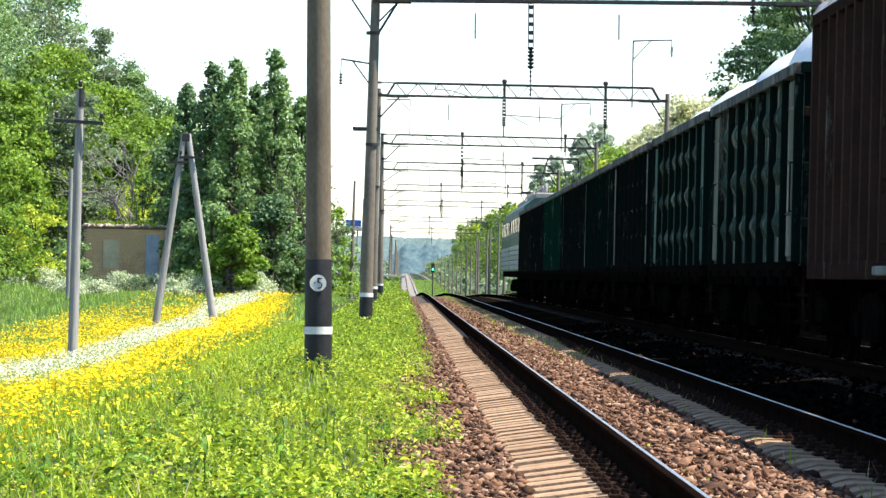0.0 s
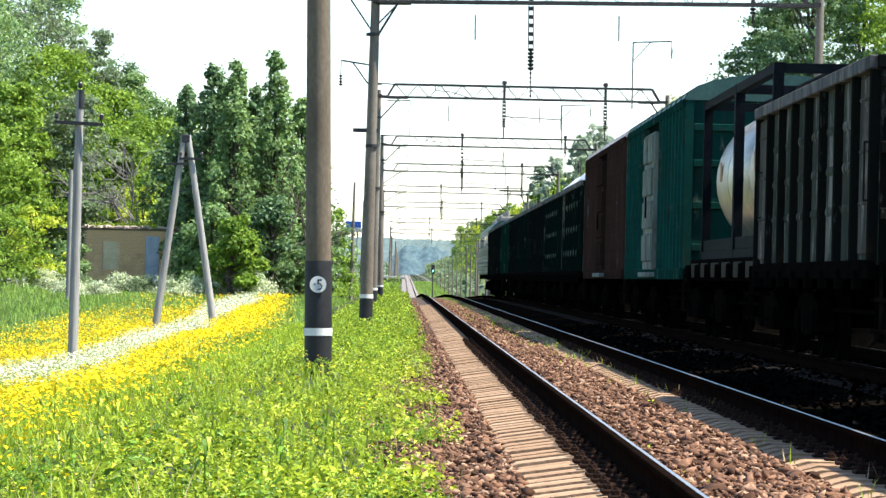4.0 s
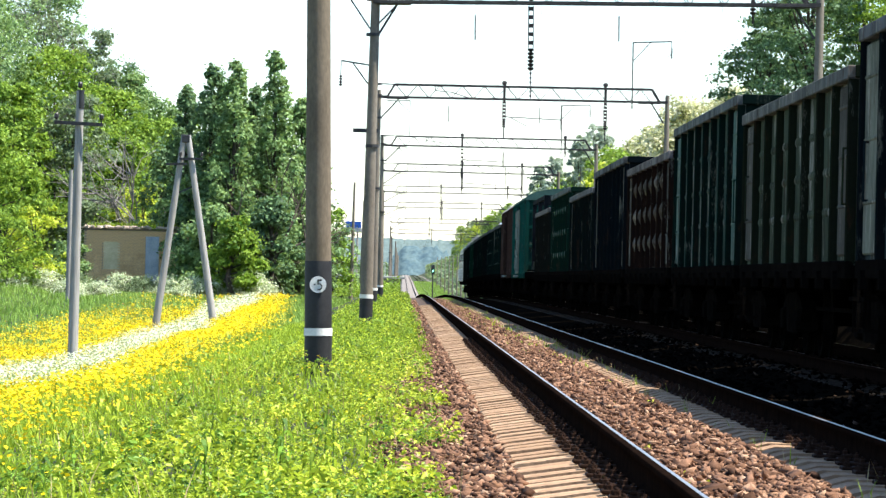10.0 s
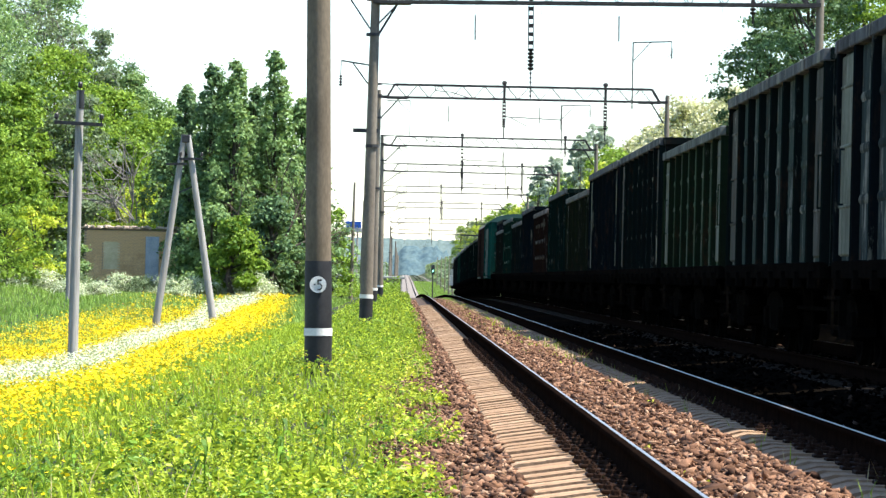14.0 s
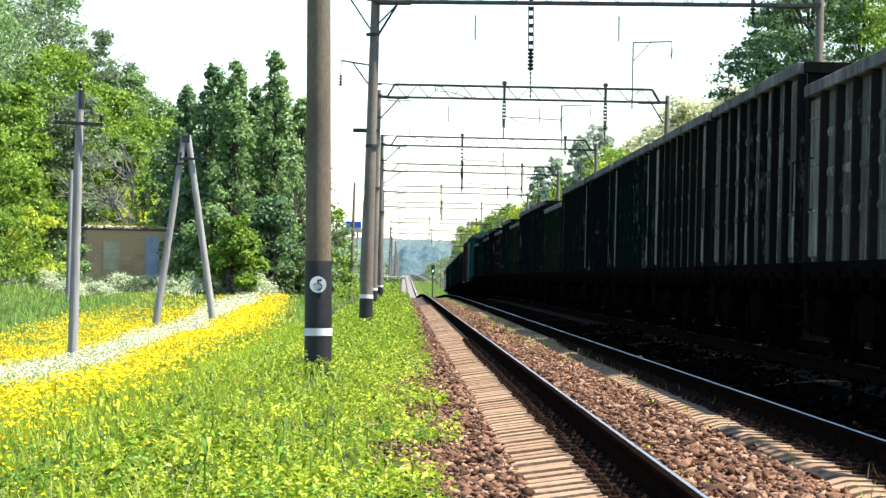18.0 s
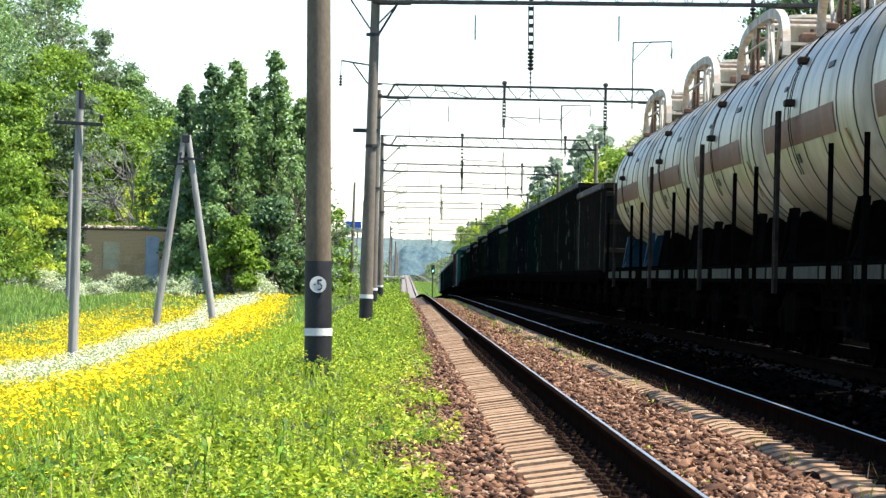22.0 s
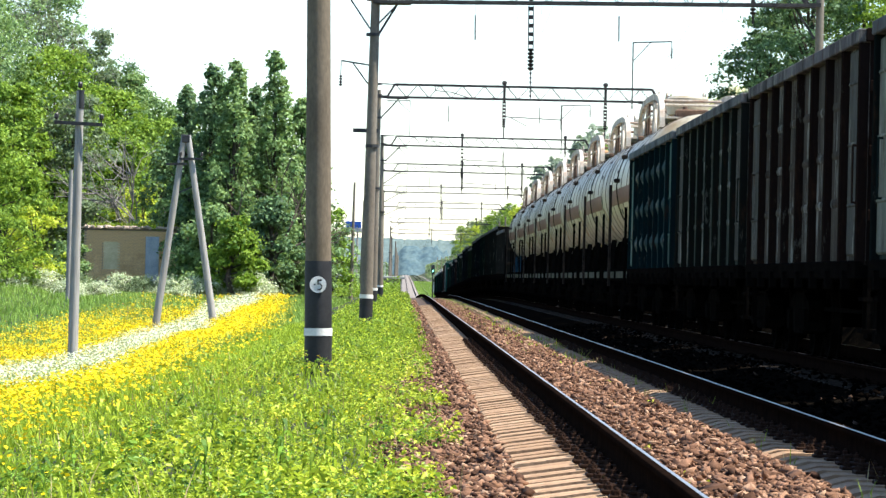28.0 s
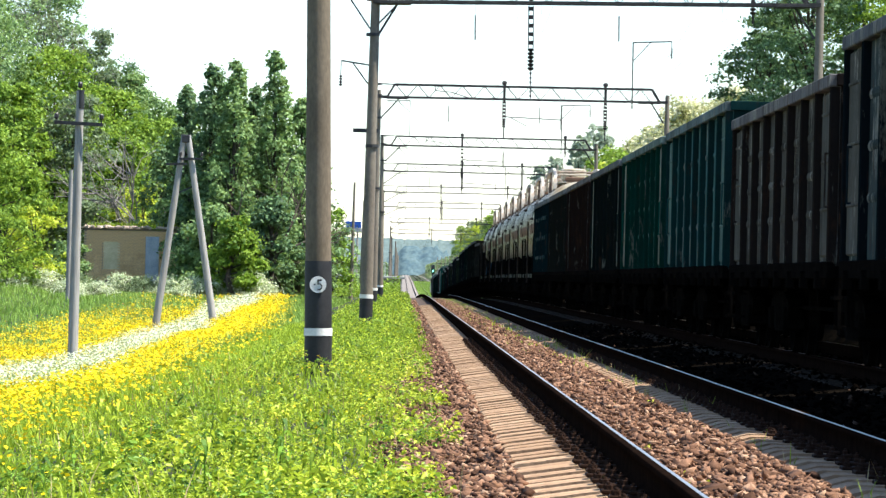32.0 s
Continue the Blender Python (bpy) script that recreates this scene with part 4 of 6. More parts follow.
def lattice(width, h=0.45, d=0.45, bay=0.39):
    """The portal's lattice beam, from x = 0 to width."""
    chords, web = Geo(), Geo()
    n = int((width - 0.6) / bay)
    for yy in (-d / 2, d / 2):
        for zz, a, b in ((0.0, 0.0, width), (h, 0.27, width - 0.27)):
            chords.bar((a, yy, zz), (b, yy, zz), 0.062)
        for a, b in ((0.0, 0.27), (width, width - 0.27)):
            chords.bar((a, yy, 0), (b, yy, h), 0.058)
        for i in range(n):
            x0 = 0.3 + i * (width - 0.6) / n
            x1 = x0 + (width - 0.6) / n
            web.bar((x0, yy, 0 if i % 2 else h), (x1, yy, h if i % 2 else 0), 0.017)
    for i in range(n + 1):
        x0 = 0.3 + i * (width - 0.6) / n
        web.bar((x0, -d / 2, 0), (x0, d / 2, 0), 0.02)
        web.bar((x0, -d / 2, h), (x0, d / 2, h), 0.02)
    return chords.mesh("beam_frame", M_PORTAL), web.mesh("bracing", M_PORTAL)


def insulator_string(root, x, z_top, long, drop, y=0.0):
    """A hanger under the beam: two thin rods with dark spacers, a stack of sheds, then a thin chain."""
    post = Geo()
    post.box(x - 0.045, x + 0.045, y - 0.06, y + 0.06, z_top - 0.05, z_top + 0.62, 0.01)
    post.lathe([(0.50, 0.05), (0.54, 0.09), (0.62, 0.09), (0.66, 0.04)], "z", (x, y, z_top), 10)
    part("hanger_post", post, M_PORTAL, root)
    z = z_top - 0.06
    if long > 0.5:
        fr = Geo()
        for e in (-0.055, 0.055):
            fr.tube((x + e, y, z), (x + e, y, z - long * 0.62), 0.011, n=6)
        part("hanger_frame", fr, M_PORTAL, root)
        for i in range(5):
            zc = z - long * 0.62 * (i + 0.35) / 5
            sp = Geo().box(x - 0.062, x + 0.062, y - 0.04, y + 0.04, zc - 0.045, zc + 0.045, 0.01)
            part("spacer", sp, M_BROWNINS, root)
        z -= long * 0.62
    dark = Geo()
    n = max(2, int(long * 0.38 / 0.085))
    dark.tube((x, y, z), (x, y, z - n * 0.085), 0.022, n=6)
    for i in range(n):
        dark.lathe([(0, 0.025), (-0.012, 0.075), (-0.055, 0.068), (-0.082, 0.025)], "z", (x, y, z), 8)
        z -= 0.085
    part("insulator", dark, M_BROWNINS, root, "dark glazed insulator string")
    rod = Geo()
    rod.tube((x, y, z), (x, y, z - drop), 0.010, n=6)
    for k in range(6):
        rod.tube((x, y, z - drop * (k + 0.3) / 6), (x, y, z - drop * (k + 0.3) / 6 - 0.05), 0.026, n=6)
    part("hanger_rod", rod, M_PORTAL, root)
    return z - drop


def portal(i, y):
    z = float(line_z(y))
    b = BEAM_Z[i]
    pr = empty("catenary_portal", pose(-0.70, y, b, 0, -TILT[i], 0), "dark steel lattice portal beam spanning both tracks between masts", "portal", "portals over the line")
    w = 9.72
    ch, we = LATTICE
    part("beam_frame", ch, None, pr)
    tagged(part("bracing", we, None, pr), kind="stuff")
    for s, xm in ((0.0, LEFT_AT[i] + 0.70), (w, RIGHT_X + 0.70)):
        g = Geo()
        for yy in (-0.2, 0.2):
            g.bar((s, yy, 0), (xm, yy, 0.0), 0.09)
        e = xm + (0.12 if s == 0 else -0.12)
        g.bar((s + (0.45 if s == 0 else -0.3), 0, -0.03), (e, 0, -0.75), 0.05)
        if s == 0:
            g.bar((0.27, 0, 0.45), (e, 0, 0.47), 0.04)
        # the heavy end plate of the lower chord
        g.box(*sorted((s, s + (0.75 if s == 0 else -0.75))), -0.26, 0.26, -0.06, 0.02, 0.01)
        part("bracket", g, M_PORTAL, pr)
    if i % 2 == 0:
        insulator_string(pr, 3.46, 0.0, 1.55, 0.62)
        insulator_string(pr, 8.48, 0.0, 0.10, 0.16)
    else:
        insulator_string(pr, 4.18, 0.0, 1.0, 0.35)
        insulator_string(pr, 7.79, 0.0, 1.0, 0.40)
    for dz in (-3.3, -0.78, 0.02, 0.42):
        cl = Geo()
        cl.tube((LEFT_AT[i] + 0.70, 0, dz), (LEFT_AT[i] + 0.70, 0, dz + 0.07), 0.155, n=16)
        part("clamp", cl, M_IRON, pr)
    if i:
        ra = Geo()
        ra.bar((0.0, 0, -0.14), (0.83, 0, -0.12), 0.035)
        ra.bar((0.83, 0, -0.10), (0.83, 0, -1.37), 0.022)
        ra.bar((0.36, 0, -0.10), (0.81, 0, -0.52), 0.02)
        part("drop_arm", ra, M_PORTAL, pr)
        sa = Geo()
        xs = 3.46 if i % 2 == 0 else 4.18
        sa.tube((xs, 0, -0.62), (xs + 2.05, 0, -0.70), 0.018, n=6)
        sa.tube((xs + 2.03, 0, -0.10), (xs + 2.03, 0, -1.05), 0.014, n=6)
        sa.tube((xs + 0.2, 0, -0.63), (xs + 0.9, 0, -0.98), 0.012, n=6)
        part("steady_arm", sa, M_PORTAL, pr)
        jl = Geo()
        pts = [(1.7, -0.25, 0.42), (1.72, -0.25, 0.25), (2.3, -0.25, 0.20), (2.9, -0.25, 0.02), (3.3, -0.25, -0.06)]
        for p, q in zip(pts[:-1], pts[1:]):
            jl.tube(p, q, 0.016, n=6)
        part("jumper", jl, M_WIRE, pr)
    if i < 4:
        for xt in (2.20, 5.45):
            ti = Geo().tube((xt, 0, -0.85), (xt, 0, -0.28), 0.016, n=6).tube((xt, 0, -0.28), (xt, 0, 0.0), 0.004, n=4)
            part("wire_tie", ti, M_BROWNINS, pr)
    # feeder arm standing on the beam
    if i in (1, 2, 4):
        a = Geo()
        xa = 8.74 if i == 1 else 8.28
        a.bar((xa, 0, -0.25), (xa, 0, 2.12), 0.045)
        a.bar((xa, 0, 2.12), (xa + 1.38, 0, 2.18), 0.045)
        a.bar((xa, 0, 1.45), (xa + 0.62, 0, 2.13), 0.03)
        part("feeder_arm", a, M_PORTAL, pr)
        s = Geo()
        for k in range(5):
            s.lathe([(0, 0.02), (-0.03, 0.062), (-0.05, 0.02)], "z", (xa + 1.38, 0, 1.95 - k * 0.075), 8)
        s.tube((xa + 1.38, 0, 2.18), (xa + 1.38, 0, 1.55), 0.014, n=6)
        part("insulator", s, M_BROWNINS, pr)
    mast(LEFT_AT[i], y, z - 0.25, "round concrete catenary mast with a black foot and white bands", LEFT_LEAN[i], (0.24,), LOWTAR, (1.0, 0.735)[i] if i < 2 else 0.76, GREYSHAFT)
    mast(RIGHT_X, y, z - 0.35, "round grey concrete catenary mast behind the train", 0.0, (0.0,), LOWTAR, 0.75 if i else 0.84, GREYSHAFT)


LATTICE = lattice(9.72)


def wires():
    """Carrying and contact wires over both tracks, and feeders on the arms."""
    ends = [30.0] + PORTALS
    for xw, lab in ((2.5, "contact and carrying wires over the near track"), (6.5, "contact and carrying wires over the train's track")):
        root = empty("overhead_wires", pose(0, 0, 0), lab, "overhead wires")
        g, h = Geo(), Geo()
        for a, b in zip(ends[:-1], ends[1:]):
            za, zb = float(line_z(a)), float(line_z(b))
            n = 8
            for k in range(n):
                s, t = k / n, (k + 1) / n
                def cat(u):
                    return (xw, a + (b - a) * u, za + (zb - za) * u + 7.0 - 0.8 * 4 * u * (1 - u))
                g.tube(cat(s), cat(t), 0.0025, n=4, caps=False)
                if 0 < k:
                    x0, y0, z0 = cat(s)
                    h.tube((xw, y0, za + (zb - za) * s + 5.9), (xw, y0, z0), 0.003, n=4, caps=False)
            g.tube((xw - 0.3, a, za + 5.9), (xw + 0.3, b, zb + 5.9), 0.0025, n=4, caps=False)
        part("wire", g, M_WIRE, root)
        part("droppers", h, M_WIRE, root)
    root = empty("feeder_wires", pose(0, 0, 0), "thin feeder wires carried by arms on the portals", "wires")
    g = Geo()
    for (x0, y0, z0), (x1, y1, z1) in (((9.35, 142, 9.1), (9.6, 40, 9.4)), ((9.35, 142, 9.1), (8.95, 194, 9.1)), ((8.95, 194, 9.1), (8.95, 299, 8.6)), ((-1.6, 30, 8.3), (-1.2, 90, 8.0))):
        for k in range(6):
            s, t = k / 6, (k + 1) / 6
            def sag(u):
                return (x0 + (x1 - x0) * u, y0 + (y1 - y0) * u, z0 + (z1 - z0) * u - 0.6 * 4 * u * (1 - u))
            g.tube(sag(s), sag(t), 0.0025, n=4, caps=False)
    part("wire", g, M_WIRE, root)


def build_line_masts():
    m = mast(-0.985, 48.0, -0.30, "brown concrete mast with black foot, white band and number plate", -1.3, (0.06,), TAR, 1.0)
    g = Geo()
    g.tube((0, -0.168, 1.075), (0, -0.183, 1.075), 0.100, n=28)
    plate = part("number_sign", g, M_WHITEPAINT, m, "round white plate with a dark numeral")
    bars = Geo()
    bars.box(-0.052, -0.030, -0.187, -0.1835, 1.070, 1.085)
    # the numeral five, as strokes
    bars.box(-0.002, 0.046, -0.187, -0.1835, 1.120, 1.137)
    bars.box(-0.006, 0.010, -0.187, -0.1835, 1.075, 1.137)
    prev = None
    for k in range(9):
        a = radians(120 - k * 30)
        q = (0.012 + 0.034 * math.cos(a), -0.185, 1.050 + 0.036 * math.sin(a))
        if prev:
            bars.tube(prev, q, 0.008, n=6)
        prev = q
    part("numeral", bars, M_BLACKPAINT, plate)
    for i, y in enumerate(PORTALS):
        portal(i, y)
    # side brackets on the second mast
    b = empty("mast_bracket", pose(-0.78, 90.0, 0), "dark steel cantilever bracket clamped to a mast", "bracket")
    g = Geo()
    g.bar((0.1, 0, 7.2), (0.95, 0, 7.35), 0.08)
    g.bar((0.1, 0, 6.6), (0.75, 0, 7.3), 0.035)
    g.bar((-0.06, 0, 6.45), (-0.72, 0, 7.4), 0.035)
    g.bar((-0.42, 0, 4.18), (0.15, 0, 4.18), 0.09)
    part("arm", g, M_IRON, b)
    g = Geo()
    g.bar((0, 0, 5.65), (-0.72, 0, 5.75), 0.035)
    g.bar((0, 0, 5.1), (-0.45, 0, 5.7), 0.03)
    g.tube((-0.72, 0, 5.75), (-0.72, 0, 5.18), 0.010, n=6)
    for k in range(4):
        g.lathe([(0, 0.015), (-0.02, 0.05), (-0.05, 0.015)], "z", (-0.72, 0, 5.42 - k * 0.065), 8)
    part("side_arm", g, M_IRON, b)
    # more masts on the right beyond the portals' own
    for y in (400, 455, 520, 560, 600, 650, 700, 760, 820, 900, 990, 1100):
        mast(9.6, y, float(line_z(y)) - 0.3, "slim grey concrete mast far along the line", 0.0, (), None, 0.78, GREYSHAFT)
    for y in (540, 610, 690, 780, 880):
        mast(-1.0, y, float(line_z(y)) - 0.3, "slim grey concrete mast far along the line", 0.0, (), None, 0.78, GREYSHAFT)
    for x, y, k in ((-3.72, 290.0, 0.78), (-3.0, 292.0, 0.66), (-3.3, 340.0, 0.80)):
        mast(x, y, float(line_z(y)) - 0.2, "slim grey post by the platform", 0.6, (), None, k, GREYSHAFT)


# ---- the telegraph poles in the meadow ----
def pole_top(root, x, z, w, tilt=0.0):
    g = Geo()
    g.bar((x - w, -0.14, z + tilt), (x + w, -0.14, z - tilt), 0.075, 0.085)
    part("crossarm", g, M_BLACKPAINT, root, "dark crossarm")
    for s in (-1, 1):
        i = Geo()
        i.tube((x + s * w * 0.92, -0.14, z), (x + s * w * 0.92, -0.14, z + 0.16), 0.015, n=6)
        i.lathe([(0.10, 0.03), (0.13, 0.06), (0.22, 0.055), (0.25, 0.03)], "z", (x + s * w * 0.92, -0.14, z), 8)
        part("insulator", i, M_BROWNINS, root)


def build_poles():
    y = 98.0
    p = empty("telegraph_pole", pose(-8.05, y, float(ground_z(-8.05, y)) + 0.17, 0, 0.2, 0), "grey weathered pole with a dark crossarm standing in flowers", "pole")
    g = Geo()
    g.tube((0, 0, -0.5), (0, 0, 6.55), 0.135, 0.095, 14)
    part("shaft", g, M_WOODPOLE, p, smooth=True)
    c = Geo()
    c.tube((0.02, -0.015, 6.12), (0.02, -0.015, 6.58), 0.092, 0.088, 12)
    part("cap", c, M_BLACKPAINT, p)
    pole_top(p, 0.0, 5.75, 0.60, 0.02)
    i = Geo()
    i.lathe([(0.0, 0.03), (0.05, 0.06), (0.13, 0.055), (0.16, 0.03)], "z", (0.0, 0, 6.62), 8)
    part("insulator", i, M_BROWNINS, p)
    y = 145.0
    a = empty("a_frame_pole", pose(-8.0, y, float(ground_z(-8.0, y)) + 0.52), "grey weathered two-legged pole with a crossarm in flowers", "pole")
    for x0, x1 in ((-0.98, -0.05), (1.26, 0.08)):
        g = Geo()
        g.tube((x0, 0, -0.8), (x1, 0, 6.55), 0.145, 0.11, 12)
        part("leg", g, M_WOODPOLE, a, smooth=True)
    c = Geo()
    c.box(-0.13, 0.15, -0.13, 0.13, 6.28, 6.58, 0.03)
    part("cap", c, M_BLACKPAINT, a)
    pole_top(a, 0.22, 5.70, 0.42, -0.01)
    g = Geo()
    g.bar((-0.68, -0.2, 5.48), (0.10, -0.2, 5.52), 0.07, 0.08)
    part("crossarm", g, M_BLACKPAINT, a, "dark lower crossarm")
    g = Geo()
    g.bar((-0.35, 0, 4.4), (0.42, 0, 4.75), 0.05)
    part("brace", g, M_IRON, a)
    y = 190.0
    p = empty("telegraph_pole", pose(-15.9, y, float(ground_z(-15.9, y))), "slim grey pole beyond the meadow", "pole")
    g = Geo()
    g.tube((0, 0, -0.3), (0, 0, 6.2), 0.13, 0.09, 12)
    part("shaft", g, M_MASTGREY, p, smooth=True)


# ---- the roofless-looking hut ----
def build_hut():
    y0 = 216.0
    z0 = float(ground_z(-14.0, y0)) + 0.51
    hut = empty("brick_hut", pose(-14.0, y0, z0, 0, 0, -12), "low derelict brick hut with a weedy flat roof", "hut")
    h = 2.75
    g = Geo()
    g.box(-3.4, 2.6, 0.0, 0.35, -0.8, h)
    g.box(-3.4, -3.05, 0.35, 4.5, -0.3, h)
    g.box(2.25, 2.6, 0.35, 4.5, -0.3, h)
    g.box(-3.05, 2.25, 4.15, 4.5, -0.3, h)
    part("wall", g, M_MORTAR, hut, "yellowish brown brick wall")
    b = Geo().box(-0.124, 0.124, -0.02, 0.05, -0.034, 0.034, 0.004).mesh("brick", M_BRICK)
    r = random.Random(5)
    joined = Geo()
    n = 0
    for row in range(int(h / 0.075)):
        for k in range(24):
            x = -3.28 + k * 0.255 + (0.127 if row % 2 else 0)
            if x > 2.5:
                continue
            z = 0.04 + row * 0.075
            if (-2.3 < x < -1.4 and 0.6 < z < 2.12) or (0.1 < x < 0.8 and z < 2.4) or (1.3 < x < 2.2 and z < 2.2):
                continue
            if n < 300 and row >= 20:
                part("brick", b, None, hut, at=pose(x, r.uniform(-0.004, 0.004), z))
                n += 1
            else:
                joined.box(x - 0.124, x + 0.124, -0.02, 0.05, z - 0.034, z + 0.034)
    tagged(part("bricks", joined, M_BRICK, hut), kind="stuff")
    g = Geo()
    g.box(-2.32, -1.38, -0.005, 0.1, 0.58, 2.14, 0.01)
    part("boarded_window", g, M_BLINDWINDOW, hut, "bricked-up pale window")
    g = Geo()
    g.box(0.08, 0.82, -0.05, 0.1, 0.0, 2.42, 0.01)
    part("door", g, surface("faded_blue_paint", (0.25, 0.30, 0.34), (0.42, 0.46, 0.48), 2.0, 0.8), hut, "faded pale blue door")
    g = Geo()
    g.box(1.28, 2.22, -0.03, 0.1, 0.1, 2.22, 0.01)
    part("panel", g, M_BLINDWINDOW, hut, "yellowish plaster panel")
    g = Geo()
    g.box(-3.6, 2.8, -0.12, 4.8, h, h + 0.09, 0.02)
    part("roof", g, surface("mossy_roof", (0.10, 0.075, 0.05), (0.22, 0.16, 0.11), 2.0, 0.95, stain=(0.08, 0.11, 0.03)), hut, "flat roof with rubble and moss")
    rb = Geo().box(-0.11, 0.11, -0.07, 0.07, -0.04, 0.04, 0.012).mesh("rubble", surface("broken_pale_brick", (0.30, 0.20, 0.14), (0.62, 0.52, 0.42), 3.0, 0.95, coord="Object"))
    for k in range(70):
        s = r.uniform(0.7, 1.5)
        part("rubble", rb, None, hut, at=pose(r.uniform(-3.5, 2.7), r.uniform(-0.08, 0.35), h + 0.11 + r.uniform(0, 0.06), r.uniform(-25, 25), r.uniform(-25, 25), r.uniform(0, 180)) @ Matrix.Scale(s, 4))
    x, y = rng.uniform(-3.4, 2.6, 900), rng.uniform(0.2, 3.5, 900)
    me = blades("roof_grass", x, y, np.full(len(x), h + 0.14), rng.uniform(0.08, 0.4, len(x)), rng.uniform(0.01, 0.025, len(x)), M_GRASS, 0.7)
    part("roof_grass", me, None, hut, "dry grass on the roof")


# ---- the halt: platform and shelter ----
def build_halt():
    y0 = 320.0
    z = float(line_z(y0))
    p = empty("platform", pose(0, 0, z), "pale grey concrete halt platform beside the line", "platform")
    g = Geo()
    g.box(-6.2, 0.2, 320, 470, 1.30, 1.52, 0.03)
    part("deck", g, M_PLASTER, p)
    g = Geo()
    g.box(-6.1, -0.1, 320.3, 470, 0.0, 1.30)
    part("retaining_wall", g, M_MASTGREY, p)
    for k in range(6):
        r = Geo()
        r.bar((-5.9 + k * 0.9, 320.2, 1.5), (-5.9 + k * 0.9, 320.2, 2.5), 0.05)
        part("railing_post", r, M_WHITEPAINT, p)
    r = Geo()
    r.bar((-5.95, 320.2, 2.5), (-1.35, 320.2, 2.5), 0.05)
    part("handrail", r, M_WHITEPAINT, p)
    s = empty("shelter", pose(-4.55, 330, z + 1.52), "platform shelter with a blue fascia on posts", "shelter")
    for x in (-0.85, -0.4, 0.75):
        g = Geo()
        g.tube((x, 0, 0), (x, 0, 3.6), 0.07, n=8)
        part("post", g, M_MASTGREY, s)
    g = Geo()
    g.box(-0.5, 1.1, -0.4, 4, 3.6, 3.92, 0.03)
    part("roof", g, M_PLASTER, s)
    g = Geo()
    g.box(-0.24, 1.05, -0.5, -0.4, 3.93, 4.46, 0.02)
    part("fascia", g, M_SIGNBLUE, s, "bright blue fascia board")
    sg = empty("signal", pose(4.28, 560, float(line_z(560)) - 0.2), "track signal on a post showing green", "signal")
    g = Geo()
    g.tube((0, 0, 0), (0, 0, 4.0), 0.09, n=8)
    part("post", g, M_IRON, sg)
    g = Geo()
    g.box(-0.24, 0.24, -0.1, 0.15, 4.0, 5.3, 0.05)
    part("head", g, M_BLACKPAINT, sg)
    g = Geo()
    g.tube((0, -0.1, 4.45), (0, -0.16, 4.45), 0.12, n=12)
    part("lens", g, M_GREENLAMP, sg, "green signal lens alight")


def build_hills():
    xs = np.concatenate([np.linspace(-900, -140, 40), np.linspace(-135, 135, 110), np.linspace(140, 900, 40)])
    for y, hh, mat, lab, sd in ((3600, 38, M_HILL, "green wooded hill closing the line, with haze in its colour", 1), (3000, 19, M_HILLBLUE, "distant wood coloured bluish for haze", 2)):
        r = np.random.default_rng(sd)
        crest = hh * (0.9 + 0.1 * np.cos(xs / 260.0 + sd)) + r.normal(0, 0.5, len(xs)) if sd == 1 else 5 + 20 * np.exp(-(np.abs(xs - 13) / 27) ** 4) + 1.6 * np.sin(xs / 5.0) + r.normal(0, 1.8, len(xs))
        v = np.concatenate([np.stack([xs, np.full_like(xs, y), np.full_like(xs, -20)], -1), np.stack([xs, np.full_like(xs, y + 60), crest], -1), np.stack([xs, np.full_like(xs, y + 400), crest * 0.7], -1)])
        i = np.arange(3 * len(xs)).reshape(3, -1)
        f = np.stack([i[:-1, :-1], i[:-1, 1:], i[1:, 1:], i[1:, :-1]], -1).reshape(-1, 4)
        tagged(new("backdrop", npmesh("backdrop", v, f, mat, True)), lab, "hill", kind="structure")


